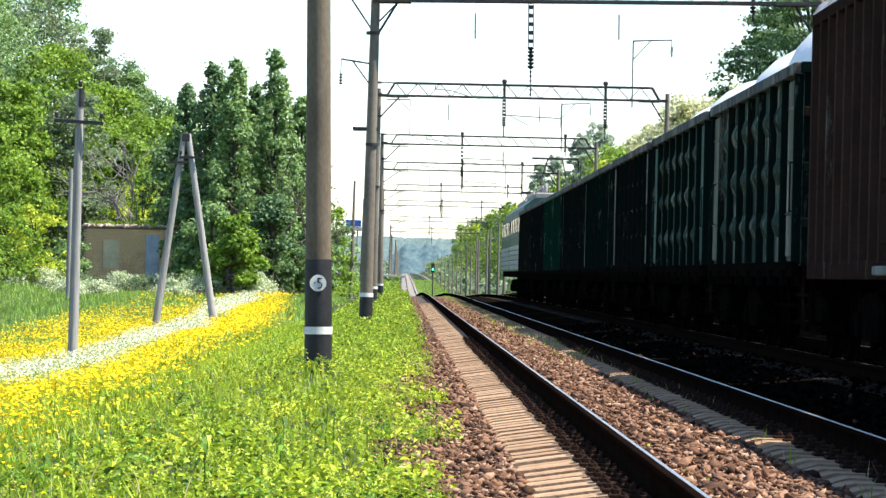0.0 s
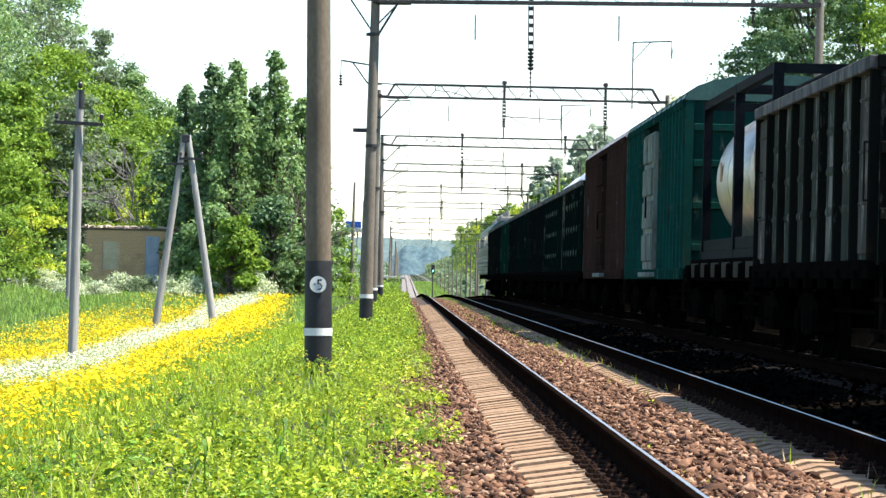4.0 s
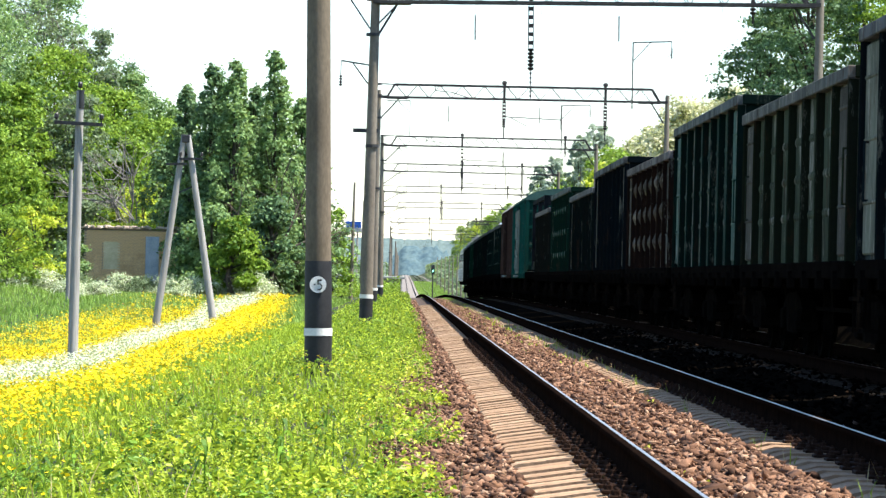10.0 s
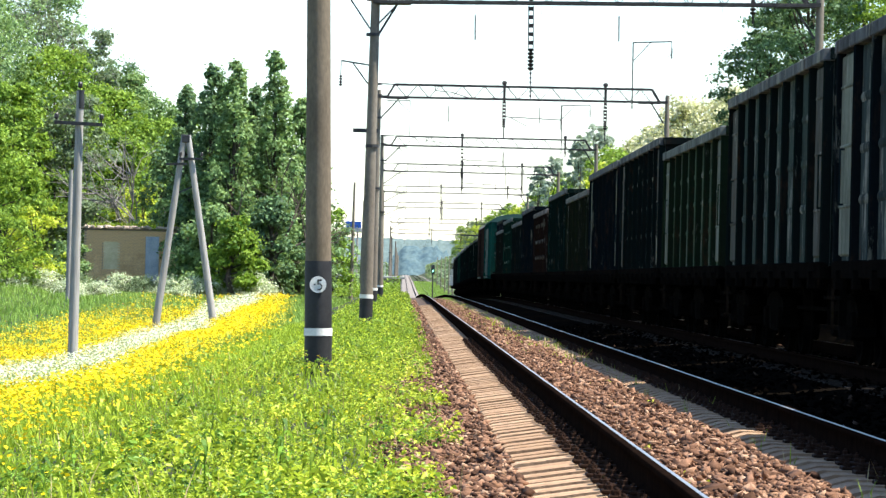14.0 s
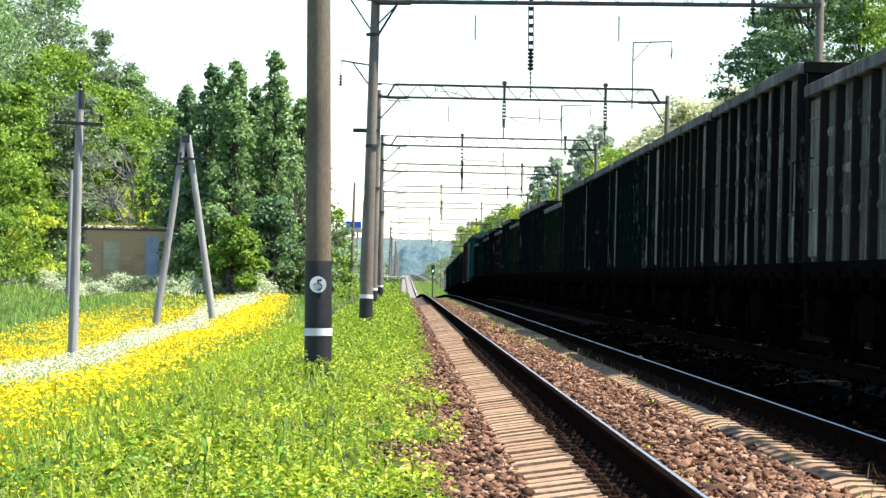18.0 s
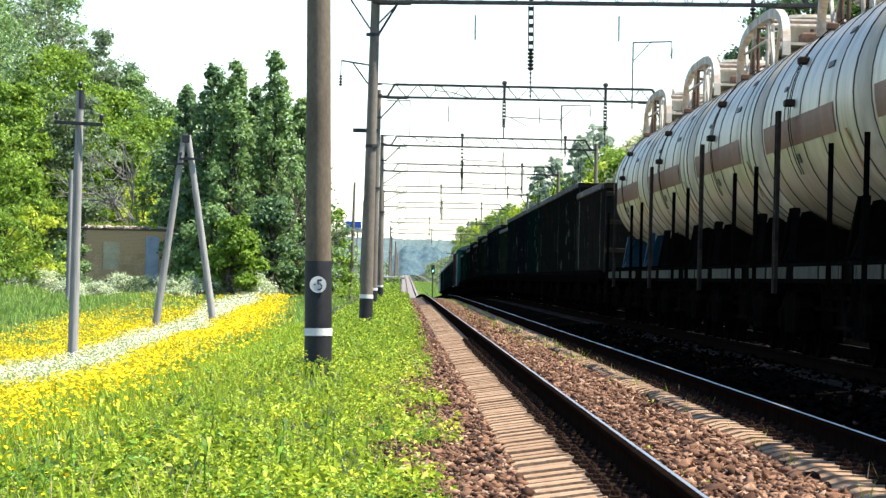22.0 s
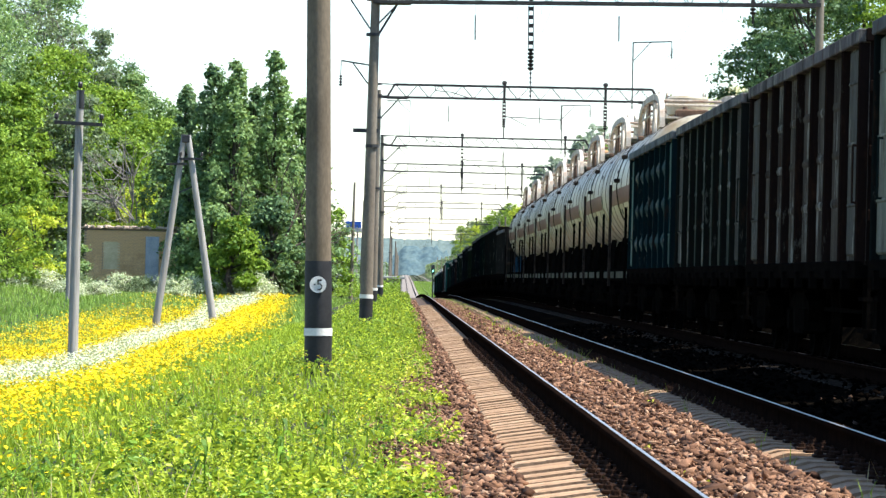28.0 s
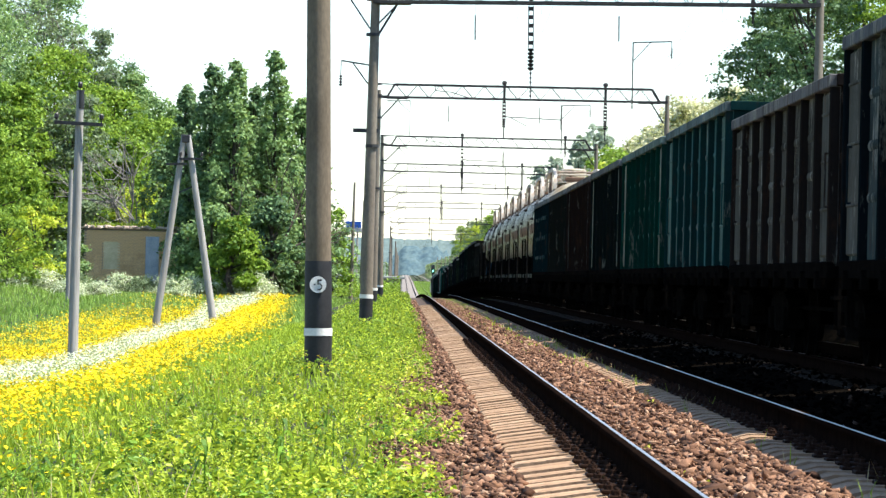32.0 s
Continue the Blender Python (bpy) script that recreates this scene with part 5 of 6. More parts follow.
def build_trees():
    R = random.Random(11)
    B, M, D, G, A = M_LEAF_BRIGHT, M_LEAF_MID, M_LEAF_DARK, M_LEAF_GREY, M_LEAF_PALE
    # the wood on the left, front to back
    rows = [(-23.5, 222, 8.5, 3.4, B), (-25.5, 238, 16.5, 4.6, M), (-21.2, 240, 14.3, 3.6, B), (-18.2, 246, 12.2, 3.2, B), (-24.6, 262, 18.2, 4.2, G), (-27.5, 252, 20.5, 4.8, M), (-24.0, 268, 19.5, 3.6, M),
            (-20.9, 264, 17.0, 2.3, G), (-18.4, 266, 14.0, 2.3, M), (-14.8, 252, 10.6, 2.8, B), (-12.0, 254, 10.2, 2.8, B), (-19.4, 234, 11.2, 2.6, G), (-16.6, 262, 12.4, 3.4, M), (-28.5, 242, 15, 4.2, B), (-20.5, 280, 15.5, 4.2, D),
            (-22.8, 232, 11.5, 2.6, B), (-17.0, 240, 9.0, 2.4, B), (-10.2, 262, 11.0, 3.0, M)]
    for k, (x, y, h, r, mt) in enumerate(rows):
        tree(x, y, h, r, 19000, mt, "tall leafy tree at the edge of the wood", 100 + k, 0.04, 0.21, trunk=0.22, bare=0.5 if mt is G else 0.0)
    # the darker clump beside the A-shaped pole
    for k, (x, y, h, r, mt, sp) in enumerate([(-10.4, 214, 12.4, 1.6, D, 0.8), (-9.1, 212, 12.6, 1.5, M, 0.9), (-7.0, 214, 13.4, 1.5, M, 0.95), (-11.9, 217, 11.6, 1.4, D, 0.8), (-5.8, 222, 11.3, 1.4, M, 0.75), (-10.0, 216, 11.6, 1.3, M, 0.9), (-8.2, 216, 11.2, 1.3, D, 0.9), (-8.2, 222, 10.8, 2.2, D, 0.3), (-9.9, 206, 5.0, 1.7, M, 0.2),
                                              (-12.4, 222, 9.3, 2.2, D, 0.3), (-6.9, 209, 5.5, 1.6, D, 0.2), (-8.6, 203, 4.2, 1.4, B, 0.2), (-6.3, 226, 9.0, 2.4, D, 0.1), (-11.6, 216, 6.5, 1.6, M, 0.3)]):
        tree(x, y, h, r, 12500, mt, "dense dark green tree with a ragged top", 140 + k, 0.02, 0.20, trunk=0.18, spire=sp)
    for k, (x, y, h, r, mt) in enumerate([(-13.2, 226, 5.0, 1.7, B), (-14.9, 227, 6.2, 1.5, M_LIME), (-19.2, 208, 4.4, 1.7, M_LIME), (-16.2, 228, 5.2, 1.3, B), (-20.5, 205, 4.0, 1.8, B), (-17.8, 212, 2.6, 1.4, M), (-22, 200, 5.4, 2.2, B)]):
        tree(x, y, h, r, 4500, mt, "bright green leafy bush by the hut", 170 + k, 0.02, 0.17, trunk=0.07, category="bush")
    for k in range(15):
        x, y = -21.5 + k * 1.02 + R.uniform(-0.3, 0.3), 203 + R.uniform(-3, 5)
        tree(x, y, R.uniform(0.65, 1.15), R.uniform(0.8, 1.25), 3600, M_UMBEL if k % 4 else G, "low bush with white blossom before the hut", 180 + k, 0.02, 0.085, trunk=0.03, category="bush")
    for k, (x, y, h, r) in enumerate([(-5.1, 290, 6.5, 1.4), (-4.6, 300, 5.5, 1.5), (-6.4, 280, 5.5, 1.8)]):
        tree(x, y, h, r, 3500, B if k == 0 else M, "young green tree behind the mast row", 200 + k, 0.05, 0.22, trunk=0.1)
    dead_tree(-16.4, 226, 7.0, "bare grey dead tree among leafy ones", 5)
    dead_tree(-14.9, 224, 5.5, "bare grey dead tree among leafy ones", 8)
    dead_tree(-7.2, 209, 6.0, "bare brown dead tree among dense green ones", 14, M_BARK)
    # the right-hand side above the train
    for k, (x, y, h, r, mt) in enumerate([(20.3, 200, 15.5, 3.0, D), (26.5, 198, 17.0, 4.0, B), (23.6, 206, 13, 2.6, B), (18.8, 206, 13.0, 2.4, D)]):
        tree(x, y, h, r, 24000, mt, "tall dark leafy tree on the bank beyond the train", 220 + k, 0.1, 0.18, trunk=0.3)
    for k in range(8):
        y = 236 + k * 14
        tree(17.6 + R.uniform(-0.9, 0.9), y, R.uniform(9.6, 10.8), 2.8, 11000, A if k < 6 else B, "pale blossoming acacia on the bank beyond the train" if k < 6 else "bright green tree on the bank beyond the train", 240 + k, 0.1, 0.22, trunk=0.15)
    for k, (x, y, h, r) in enumerate([(17.2, 214, 8.8, 2.2), (19.4, 232, 9.8, 2.2), (15.6, 256, 8.8, 2.2), (16.4, 236, 8.8, 2.2)]):
        tree(x, y, h, r, 9000, A, "pale blossoming acacia on the bank beyond the train", 250 + k, 0.1, 0.20, trunk=0.15)
    for k, (x, y, h, r) in enumerate([(15.0, 340, 13.2, 1.6), (16.8, 348, 14.0, 1.8), (14.4, 430, 14.2, 1.3), (16.0, 425, 14.6, 1.4)]):
        tree(x, y, h, r, 4500, M_LEAF_HAZE, "slender poplar on the bank beyond the train", 260 + k, 0.1, 0.30, trunk=0.15)
    for k in range(24):
        y = 275 + k * 24 + k * k * 0.5
        hh = float(np.interp(y, [275, 400, 600, 1000], [9.3, 11.0, 13.5, 15.0]))
        tree(16.0 + R.uniform(-1.0, 1.5), y, hh + R.uniform(-0.7, 0.5), 2.4, 4200, (B, M_LIME, B, M_LEAF_GREY)[k % 4], "leafy tree in the row along the far bank", 280 + k, 0.05, 0.30, trunk=0.12)


# ---- the goods train ----
MADE = {}
def bogie_meshes():
    f = Geo()
    f.prism([(-1.25, 0.62), (-1.05, 0.40), (-0.55, 0.30), (0.55, 0.30), (1.05, 0.40), (1.25, 0.62), (1.05, 0.72), (0.5, 0.82), (-0.5, 0.82), (-1.05, 0.72)], -0.09, 0.09, "x")
    for s in (-1, 1):
        f.box(-0.14, 0.14, s * 0.925 - 0.17, s * 0.925 + 0.17, 0.32, 0.62, 0.03)
    for s in (-0.28, 0.0, 0.28):
        f.tube((0.0, s, 0.32), (0.0, s, 0.66), 0.11, n=8)
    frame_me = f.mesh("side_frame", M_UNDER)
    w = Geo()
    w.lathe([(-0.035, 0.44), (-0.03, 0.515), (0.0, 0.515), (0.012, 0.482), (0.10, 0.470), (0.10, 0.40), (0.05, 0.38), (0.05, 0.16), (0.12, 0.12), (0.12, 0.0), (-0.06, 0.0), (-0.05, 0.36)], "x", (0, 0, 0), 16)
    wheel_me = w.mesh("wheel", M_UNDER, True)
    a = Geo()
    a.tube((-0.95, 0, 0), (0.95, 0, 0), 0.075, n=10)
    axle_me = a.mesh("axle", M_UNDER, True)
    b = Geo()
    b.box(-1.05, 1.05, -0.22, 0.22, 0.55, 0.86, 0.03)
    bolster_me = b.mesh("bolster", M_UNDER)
    return frame_me, wheel_me, axle_me, bolster_me


SIDE_FRAME, WHEEL, AXLE, BOLSTER = bogie_meshes()


def bogie(root, y):
    b = part("bogie", BOLSTER, None, root, at=pose(0, y, 0))
    for s in (-1, 1):
        part("side_frame", SIDE_FRAME, None, b, at=pose(s * 1.02, 0, 0))
        part("axle", AXLE, None, b, at=pose(0, s * 0.925, 0.475))
        for e in (-1, 1):
            part("wheel", WHEEL, None, b, at=pose(e * 0.74, s * 0.925, 0.475, 0, 0, 0 if e > 0 else 180))


def coupler_mesh():
    g = Geo()
    g.box(-0.10, 0.10, -0.62, 0.0, 0.93, 1.15, 0.02)
    g.prism([(-0.2, -0.62), (-0.12, -0.5), (0.2, -0.5), (0.22, -0.72), (0.05, -0.66), (-0.1, -0.78)], 0.9, 1.2, "z")
    return g.mesh("coupler", M_UNDER)


COUPLER = coupler_mesh()


def running_gear(root, half, base=8.65):
    """Underframe, bogies and couplers for a wagon of half-length half."""
    g = Geo()
    g.box(-0.25, 0.25, -half + 0.1, half - 0.1, 0.85, 1.25, 0.02)
    for k in range(-3, 4):
        g.box(-1.4, 1.4, k * half * 0.28 - 0.06, k * half * 0.28 + 0.06, 1.02, 1.22)
    g.tube((0.45, -0.6, 0.78), (0.45, 0.9, 0.78), 0.22, n=10)
    g.tube((-0.55, -2.4, 0.80), (-0.55, -1.7, 0.80), 0.16, n=10)
    g.bar((-0.9, -half * 0.5, 0.62), (-0.9, half * 0.5, 0.62), 0.05)
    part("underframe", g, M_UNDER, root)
    bogie(root, -base / 2)
    bogie(root, base / 2)
    for s in (-1, 1):
        part("coupler", COUPLER, None, root, at=pose(0, s * (half - 0.05), 0, 0, 0, 0 if s < 0 else 180))
    for s in (-1, 1):
        st = Geo()
        y = s * (half - 0.55)
        for e in (-0.18, 0.18):
            st.bar((-1.50, y + e, 0.45), (-1.50, y + e, 1.15), 0.035)
        st.box(-1.56, -1.40, y - 0.2, y + 0.2, 0.44, 0.48)
        st.box(-1.56, -1.40, y - 0.2, y + 0.2, 0.76, 0.80)
        part("footstep", st, M_UNDER, root)


def gondola(top, bulged, label, colour, dusty):
    """An open wagon: two walls with posts, ends, floor, top rails."""
    half, hw, z0 = 6.37, 1.52, 1.12
    w = empty("open_goods_wagon", pose(0, 0, 0), label, "goods wagon", "wagons of the goods train")
    panels = 8
    pitch = 2 * half / panels
    for s in (-1, 1):
        g = Geo()
        g.box(s * hw - 0.02, s * hw + 0.02, -half, half, z0, top - 0.08)
        part("side_wall", g, M_PANEL, w)
        r = Geo()
        x0, x1 = sorted((s * (hw - 0.05), s * (hw + 0.125)))
        r.box(x0, x1, -half - 0.02, half + 0.02, top - 0.14, top, 0.012)
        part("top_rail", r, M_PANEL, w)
        sl = Geo()
        x0, x1 = sorted((s * (hw - 0.06), s * (hw + 0.11)))
        sl.box(x0, x1, -half, half, z0 - 0.14, z0 + 0.05, 0.012)
        part("side_sill", sl, M_UNDER, w)
        if s < 0:
            for e in (-1, 1):
                ep = Geo()
                y = e * (half - pitch * 0.42)
                ep.box(-hw - 0.055, -hw - 0.01, y - pitch * 0.38, y + pitch * 0.40, z0 + 0.10, top - 0.17, 0.02)
                ep = part("end_panel", ep, M_DUSTY, w, "dusty lighter end panel")
                for k in range(3):
                    z = z0 + 0.62 + k * (top - z0 - 0.5) / 3
                    part("seam", Geo().prism([(0.0, z - 0.022), (-0.014, z - 0.008), (-0.014, z + 0.008), (0.0, z + 0.022)], -pitch * 0.36, pitch * 0.38, "y"), M_DUSTY, ep, at=pose(-hw - 0.054, y, 0))
    # posts
    rb = Geo()
    rb.prism([(0.0, -0.075), (-0.088, -0.060), (-0.098, -0.048), (-0.098, 0.048), (-0.088, 0.060), (0.0, 0.075)], z0 + 0.02, top - 0.13, "z")
    post = rb.mesh("post", M_PAINT)
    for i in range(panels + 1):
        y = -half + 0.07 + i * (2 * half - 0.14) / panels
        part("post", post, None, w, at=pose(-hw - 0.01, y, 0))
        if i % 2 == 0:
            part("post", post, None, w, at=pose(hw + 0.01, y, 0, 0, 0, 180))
    # pressed panels
    if bulged:
        pg = Geo()
        hgt = (top - z0 - 0.45) / 3
        for k in range(3):
            za, zb = z0 + 0.36 + k * hgt, z0 + 0.36 + k * hgt + 0.34
            y = pitch * 0.5 - 0.12
            k0 = len(pg.v)
            pg.v += [(0, -y, za), (0, y, za), (0, y, zb), (0, -y, zb), (-0.075, -y * 0.55, za + 0.14), (-0.075, y * 0.55, za + 0.14), (-0.075, y * 0.55, zb - 0.14), (-0.075, -y * 0.55, zb - 0.14)]
            pg.f += [tuple(k0 + q for q in f) for f in ((4, 5, 6, 7), (0, 1, 5, 4), (1, 2, 6, 5), (2, 3, 7, 6), (3, 0, 4, 7), (3, 2, 1, 0))]
    else:
        pg = Geo()
        hgt = (top - z0 - 0.3) / 4
        for k in range(1, 4):
            z = z0 + 0.15 + k * hgt
            pg.prism([(0.0, z - 0.05), (-0.014, z - 0.018), (-0.014, z + 0.018), (0.0, z + 0.05)], -pitch / 2 + 0.08, pitch / 2 - 0.08, "y")
    pm = pg.mesh("panel_pressing", M_PANEL)
    for i in range(1, panels - 1):
        part("panel_pressing", pm, None, w, at=pose(-hw - 0.02, -half + pitch * (i + 0.5), 0))
    for e in (-1, 1):
        g = Geo()
        g.box(-hw, hw, e * half - 0.03, e * half + 0.03, z0, top - 0.05)
        part("end_wall", g, M_PAINT, w)
        r = Geo()
        y0, y1 = sorted((e * (half - 0.03), e * (half + 0.10)))
        for z in (z0 + 0.5, z0 + 1.15, z0 + 1.8):
            r.box(-hw, hw, y0, y1, z - 0.06, z + 0.06, 0.01)
        r.box(-hw - 0.05, hw + 0.05, y0, y1, top - 0.13, top + 0.004, 0.01)
        part("end_rail", r, M_PAINT, w)
    g = Geo()
    g.box(-hw + 0.03, hw - 0.03, -half + 0.04, half - 0.04, z0 + 0.1, z0 + 0.2)
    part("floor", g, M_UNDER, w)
    for e in (-1, 1):
        h = Geo()
        y = e * (half - 0.5)
        h.tube((-hw - 0.10, y, 1.75), (-hw - 0.10, y, 2.35), 0.011, n=6)
        h.bar((-hw - 0.10, y, 2.34), (-hw - 0.03, y, 2.34), 0.022)
        h.bar((-hw - 0.10, y, 1.76), (-hw - 0.03, y, 1.76), 0.022)
        part("handhold", h, M_PAINT, w)
    lt = Geo()
    lt.box(-hw - 0.16, -hw - 0.08, -0.09, 0.09, z0 - 0.25, z0 - 0.05, 0.01)
    lt = lt.mesh("hatch_latch", M_UNDER)
    for i in range(panels):
        part("hatch_latch", lt, None, w, at=pose(0, -half + pitch * (i + 0.5), 0))
    running_gear(w, 6.9)
    recolour(w, colour, dusty)
    return w


# light and shade as colour: posts, ends darker; sheets, top rails paler
def recolour(w, colour, dusty, rib=0.42):
    for o in w.children_recursive:
        if o.type == "MESH" and o.data.materials:
            if o.data.materials[0] is M_PANEL:
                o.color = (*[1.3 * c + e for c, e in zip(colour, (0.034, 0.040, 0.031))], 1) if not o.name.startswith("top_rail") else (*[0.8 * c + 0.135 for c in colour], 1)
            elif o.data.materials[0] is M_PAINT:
                # covered wagons: light on the ribs and shade between put into the colours
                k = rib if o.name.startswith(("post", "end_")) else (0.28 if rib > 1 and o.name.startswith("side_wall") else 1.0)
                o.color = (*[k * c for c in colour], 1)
            elif o.data.materials[0] is M_DUSTY:
                o.color = (*dusty, 1)


def covered_wagon(length, colour, roof_mat, label, door_pale, top):
    half, hw, z0 = length / 2 - 0.62, 1.46, 1.12
    w = empty("covered_goods_wagon", pose(0, 0, 0), label, "goods wagon", "wagons of the goods train")
    for s in (-1, 1):
        g = Geo()
        g.box(s * hw - 0.03, s * hw + 0.03, -half, half, z0, top)
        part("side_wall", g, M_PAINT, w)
        rb = Geo()
        rb.prism([(0.0, -0.05), (-0.085, -0.042), (-0.095, -0.03), (-0.095, 0.03), (-0.085, 0.042), (0.0, 0.05)], z0, top - 0.1, "z")
        rb = rb.mesh("post", M_PAINT)
        n = int(2 * half / 0.82)
        for i in range(n + 1):
            y = -half + 0.09 + i * (2 * half - 0.18) / n
            if abs(y) >= 1.45:
                part("post", rb, None, w, at=pose(s * (hw + 0.02), y, 0, 0, 0, 0 if s < 0 else 180))
        sl = Geo()
        x0, x1 = sorted((s * (hw - 0.03), s * (hw + 0.11)))
        sl.box(x0, x1, -half, half, z0 - 0.16, z0 + 0.04, 0.01)
        sl.box(x0, x1, -half, half, top - 0.12, top + 0.02, 0.01)
        part("side_sill", sl, M_PAINT, w)
        for e in (-1, 1):
            d = Geo()
            x0, x1 = sorted((s * (hw + 0.07), s * (hw + 0.15)))
            y0, y1 = sorted((0.0, e * 1.42))
            d.box(x0, x1, y0 + 0.01, y1 - 0.01, z0 + 0.02, top - 0.28, 0.01)
            pressed = []
            for k in range(4):
                zc = z0 + 0.42 + k * (top - z0 - 0.7) / 3.5
                for y2, y3 in ((y0 + 0.12, (y0 + y1) / 2 - 0.05), ((y0 + y1) / 2 + 0.05, y1 - 0.12)):
                    pressed.append(Geo().box(*sorted((s * (hw + 0.14), s * (hw + 0.185))), y2, y3, zc - 0.26, zc + 0.26, 0.03))
            dr = part("sliding_door", d, M_DUSTY if door_pale else M_PAINT, w, "pale grey-green sliding door" if door_pale else "")
            for q in pressed:
                part("door_panel", q, dr.data.materials[0], dr)
            hd = Geo()
            hd.bar((s * (hw + 0.20), e * 0.10, 2.1), (s * (hw + 0.20), e * 0.10, 2.5), 0.022)
            part("door_handle", hd, M_UNDER, dr)
        tr = Geo()
        x0, x1 = sorted((s * (hw + 0.04), s * (hw + 0.22)))
        tr.box(x0, x1, -1.6, 1.6, z0 - 0.12, z0 - 0.03, 0.01)
        part("door_track", tr, M_DUSTY, w)
    for e in (-1, 1):
        g = Geo()
        g.box(-hw, hw, e * half - 0.03, e * half + 0.03, z0, top)
        ew = part("gable", g, M_PAINT, w)
        y0, y1 = sorted((e * half, e * (half + 0.09)))
        for z in (1.5, 2.2, 2.9, 3.5):
            q = Geo()
            q.box(-hw + 0.08, hw - 0.08, y0, y1 - 0.01, z - 0.06, z + 0.06, 0.01)
            part("stiffener", q, M_PAINT, ew)
        for x in (-hw, hw):
            q = Geo()
            q.box(x - 0.07, x + 0.07, y0, y1, z0, top, 0.01)
            part("corner_post", q, M_PAINT, ew)
    rf = Geo()
    arc = [(hw * 1.06 * math.sin(a), top + 0.46 * (math.cos(a) - math.cos(math.pi / 2.05))) for a in np.linspace(-math.pi / 2.05, math.pi / 2.05, 13)]
    rf.prism(arc, -half - 0.1, half + 0.1, "y")
    part("roof", rf, roof_mat, w, smooth=True)
    rr = Geo()
    n = int(2 * half / 1.2)
    for i in range(n + 1):
        y = -half + i * 2 * half / n
        rr.prism([(x * 1.01, z + 0.02) for x, z in arc], y - 0.03, y + 0.03, "y")
    part("roof_seams", rr, roof_mat, w)
    running_gear(w, length / 2 - 0.1, length - 6.0)
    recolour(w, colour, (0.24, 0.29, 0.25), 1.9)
    return w


def tank_wagon(band_mat, label, box_mat, rings=(), gear_mat=None):
    """A bogie tank car: barrel, straps, ladders, dome gear with railings."""
    gear_mat = gear_mat or M_UNDER
    length = 12.45
    half, R, zc = length / 2 - 0.06, 1.40, 3.0
    w = empty("tank_wagon", pose(0, 0, 0), label, "tank wagon", "tank wagons of the goods train")
    g = Geo()
    e = half - 0.15
    cap = [(e - 0.62 + 0.62 * math.sin(a), R * math.cos(a) ** 0.62) for a in np.linspace(0, 1.5, 9)]
    prof = [(-p, r) for p, r in reversed(cap)] + cap
    g.lathe(prof, "y", (0, 0, zc), 48)
    part("barrel", g, M_TANK, w, smooth=True)
    # the stripe along the side, with a gap at the middle
    for s in (-1, 1):
        for y0, y1 in ((-3.4, e - 0.9),):
            st = Geo()
            k = len(st.v)
            n = 4
            for y in (y0, y1):
                for rr in (R + 0.003, R + 0.009):
                    for i in range(n + 1):
                        a = radians(-15 + 14 * i / n)
                        st.v.append((s * rr * math.cos(a), y, zc + rr * math.sin(a)))
            m = n + 1
            for i in range(n):
                st.f.append((k + m + i, k + m + i + 1, k + 3 * m + i + 1, k + 3 * m + i))
                st.f.append((k + i, k + i + 1, k + 2 * m + i + 1, k + 2 * m + i))
            st.f.append((k, k + m, k + 3 * m, k + 2 * m))
            st.f.append((k + n, k + m + n, k + 3 * m + n, k + 2 * m + n))
            part("side_stripe", st, band_mat, w, "red-brown stripe")
    sm = MADE.get("seam") or surface("sooty_seam", (0.018, 0.016, 0.014), (0.085, 0.060, 0.040), 1.2, 0.7)
    MADE["seam"] = sm
    for y in (-e + 0.62, -3.7, -1.9, 0.3, 2.3, 4.1, e - 0.62):
        se = Geo()
        se.lathe([(y - 0.020, R), (y - 0.013, R + 0.010), (y + 0.013, R + 0.010), (y + 0.020, R)], "y", (0, 0, zc), 48)
        part("weld_seam", se, sm, w, smooth=True)
    # the stepped strap over the middle, with its brackets
    for y in (1.08, 1.32):
        t = Geo().hoop([(-(R + 0.05) * math.cos(radians(a)), y, zc + (R + 0.05) * math.sin(radians(a))) for a in range(-30, 91, 6)], 0.011, 0.011)
        part("strap", t, M_UNDER, w)
    for a in (6, 28, 50, 72):
        bl = Geo()
        c = radians(a)
        x, z = -(R + 0.05) * math.cos(c), zc + (R + 0.05) * math.sin(c)
        bl.box(x - 0.07, x + 0.06, 1.07, 1.33, z - 0.045, z + 0.045, 0.015)
        part("strap_bracket", bl, M_LADDER if a < 40 else M_TANKRUST, w)
    # ladder up to the barrel's side
    ld = Geo()
    ld.bar((-R - 0.18, 1.08, 0.80), (-R - 0.18, 1.08, 3.05), 0.05)
    ladder = part("ladder", ld, M_LADDER, w)
    part("stile", Geo().bar((-R - 0.18, 1.32, 0.80), (-R - 0.18, 1.32, 3.05), 0.05), M_LADDER, ladder)
    rung = Geo().bar((-R - 0.18, 1.105, 0), (-R - 0.18, 1.295, 0), 0.03).mesh("rung", M_LADDER)
    for k in range(8):
        part("rung", rung, None, ladder, at=pose(0, 0, 1.0 + k * 0.27))
    for y in (-4.9, 4.2):
        sp = Geo()
        sp.bar((-R - 0.17, y, 0.75), (-R - 0.17, y, 2.45), 0.055)
        part("side_stanchion", sp, M_UNDER, w)
    # dark lettering bars and slot plates low on the side
    for y, a0, wd, hh, mt in ((-2.6, 18, 0.6, 0.07, M_TANKTEXT), (-3.3, 34, 0.5, 0.07, M_TANKTEXT), (2.6, 16, 0.35, 0.06, M_TANKTEXT), (-4.6, -26, 0.10, 0.55, M_ORANGE), (1.2, -22, 0.3, 0.12, M_TANKTEXT)):
        pl = Geo()
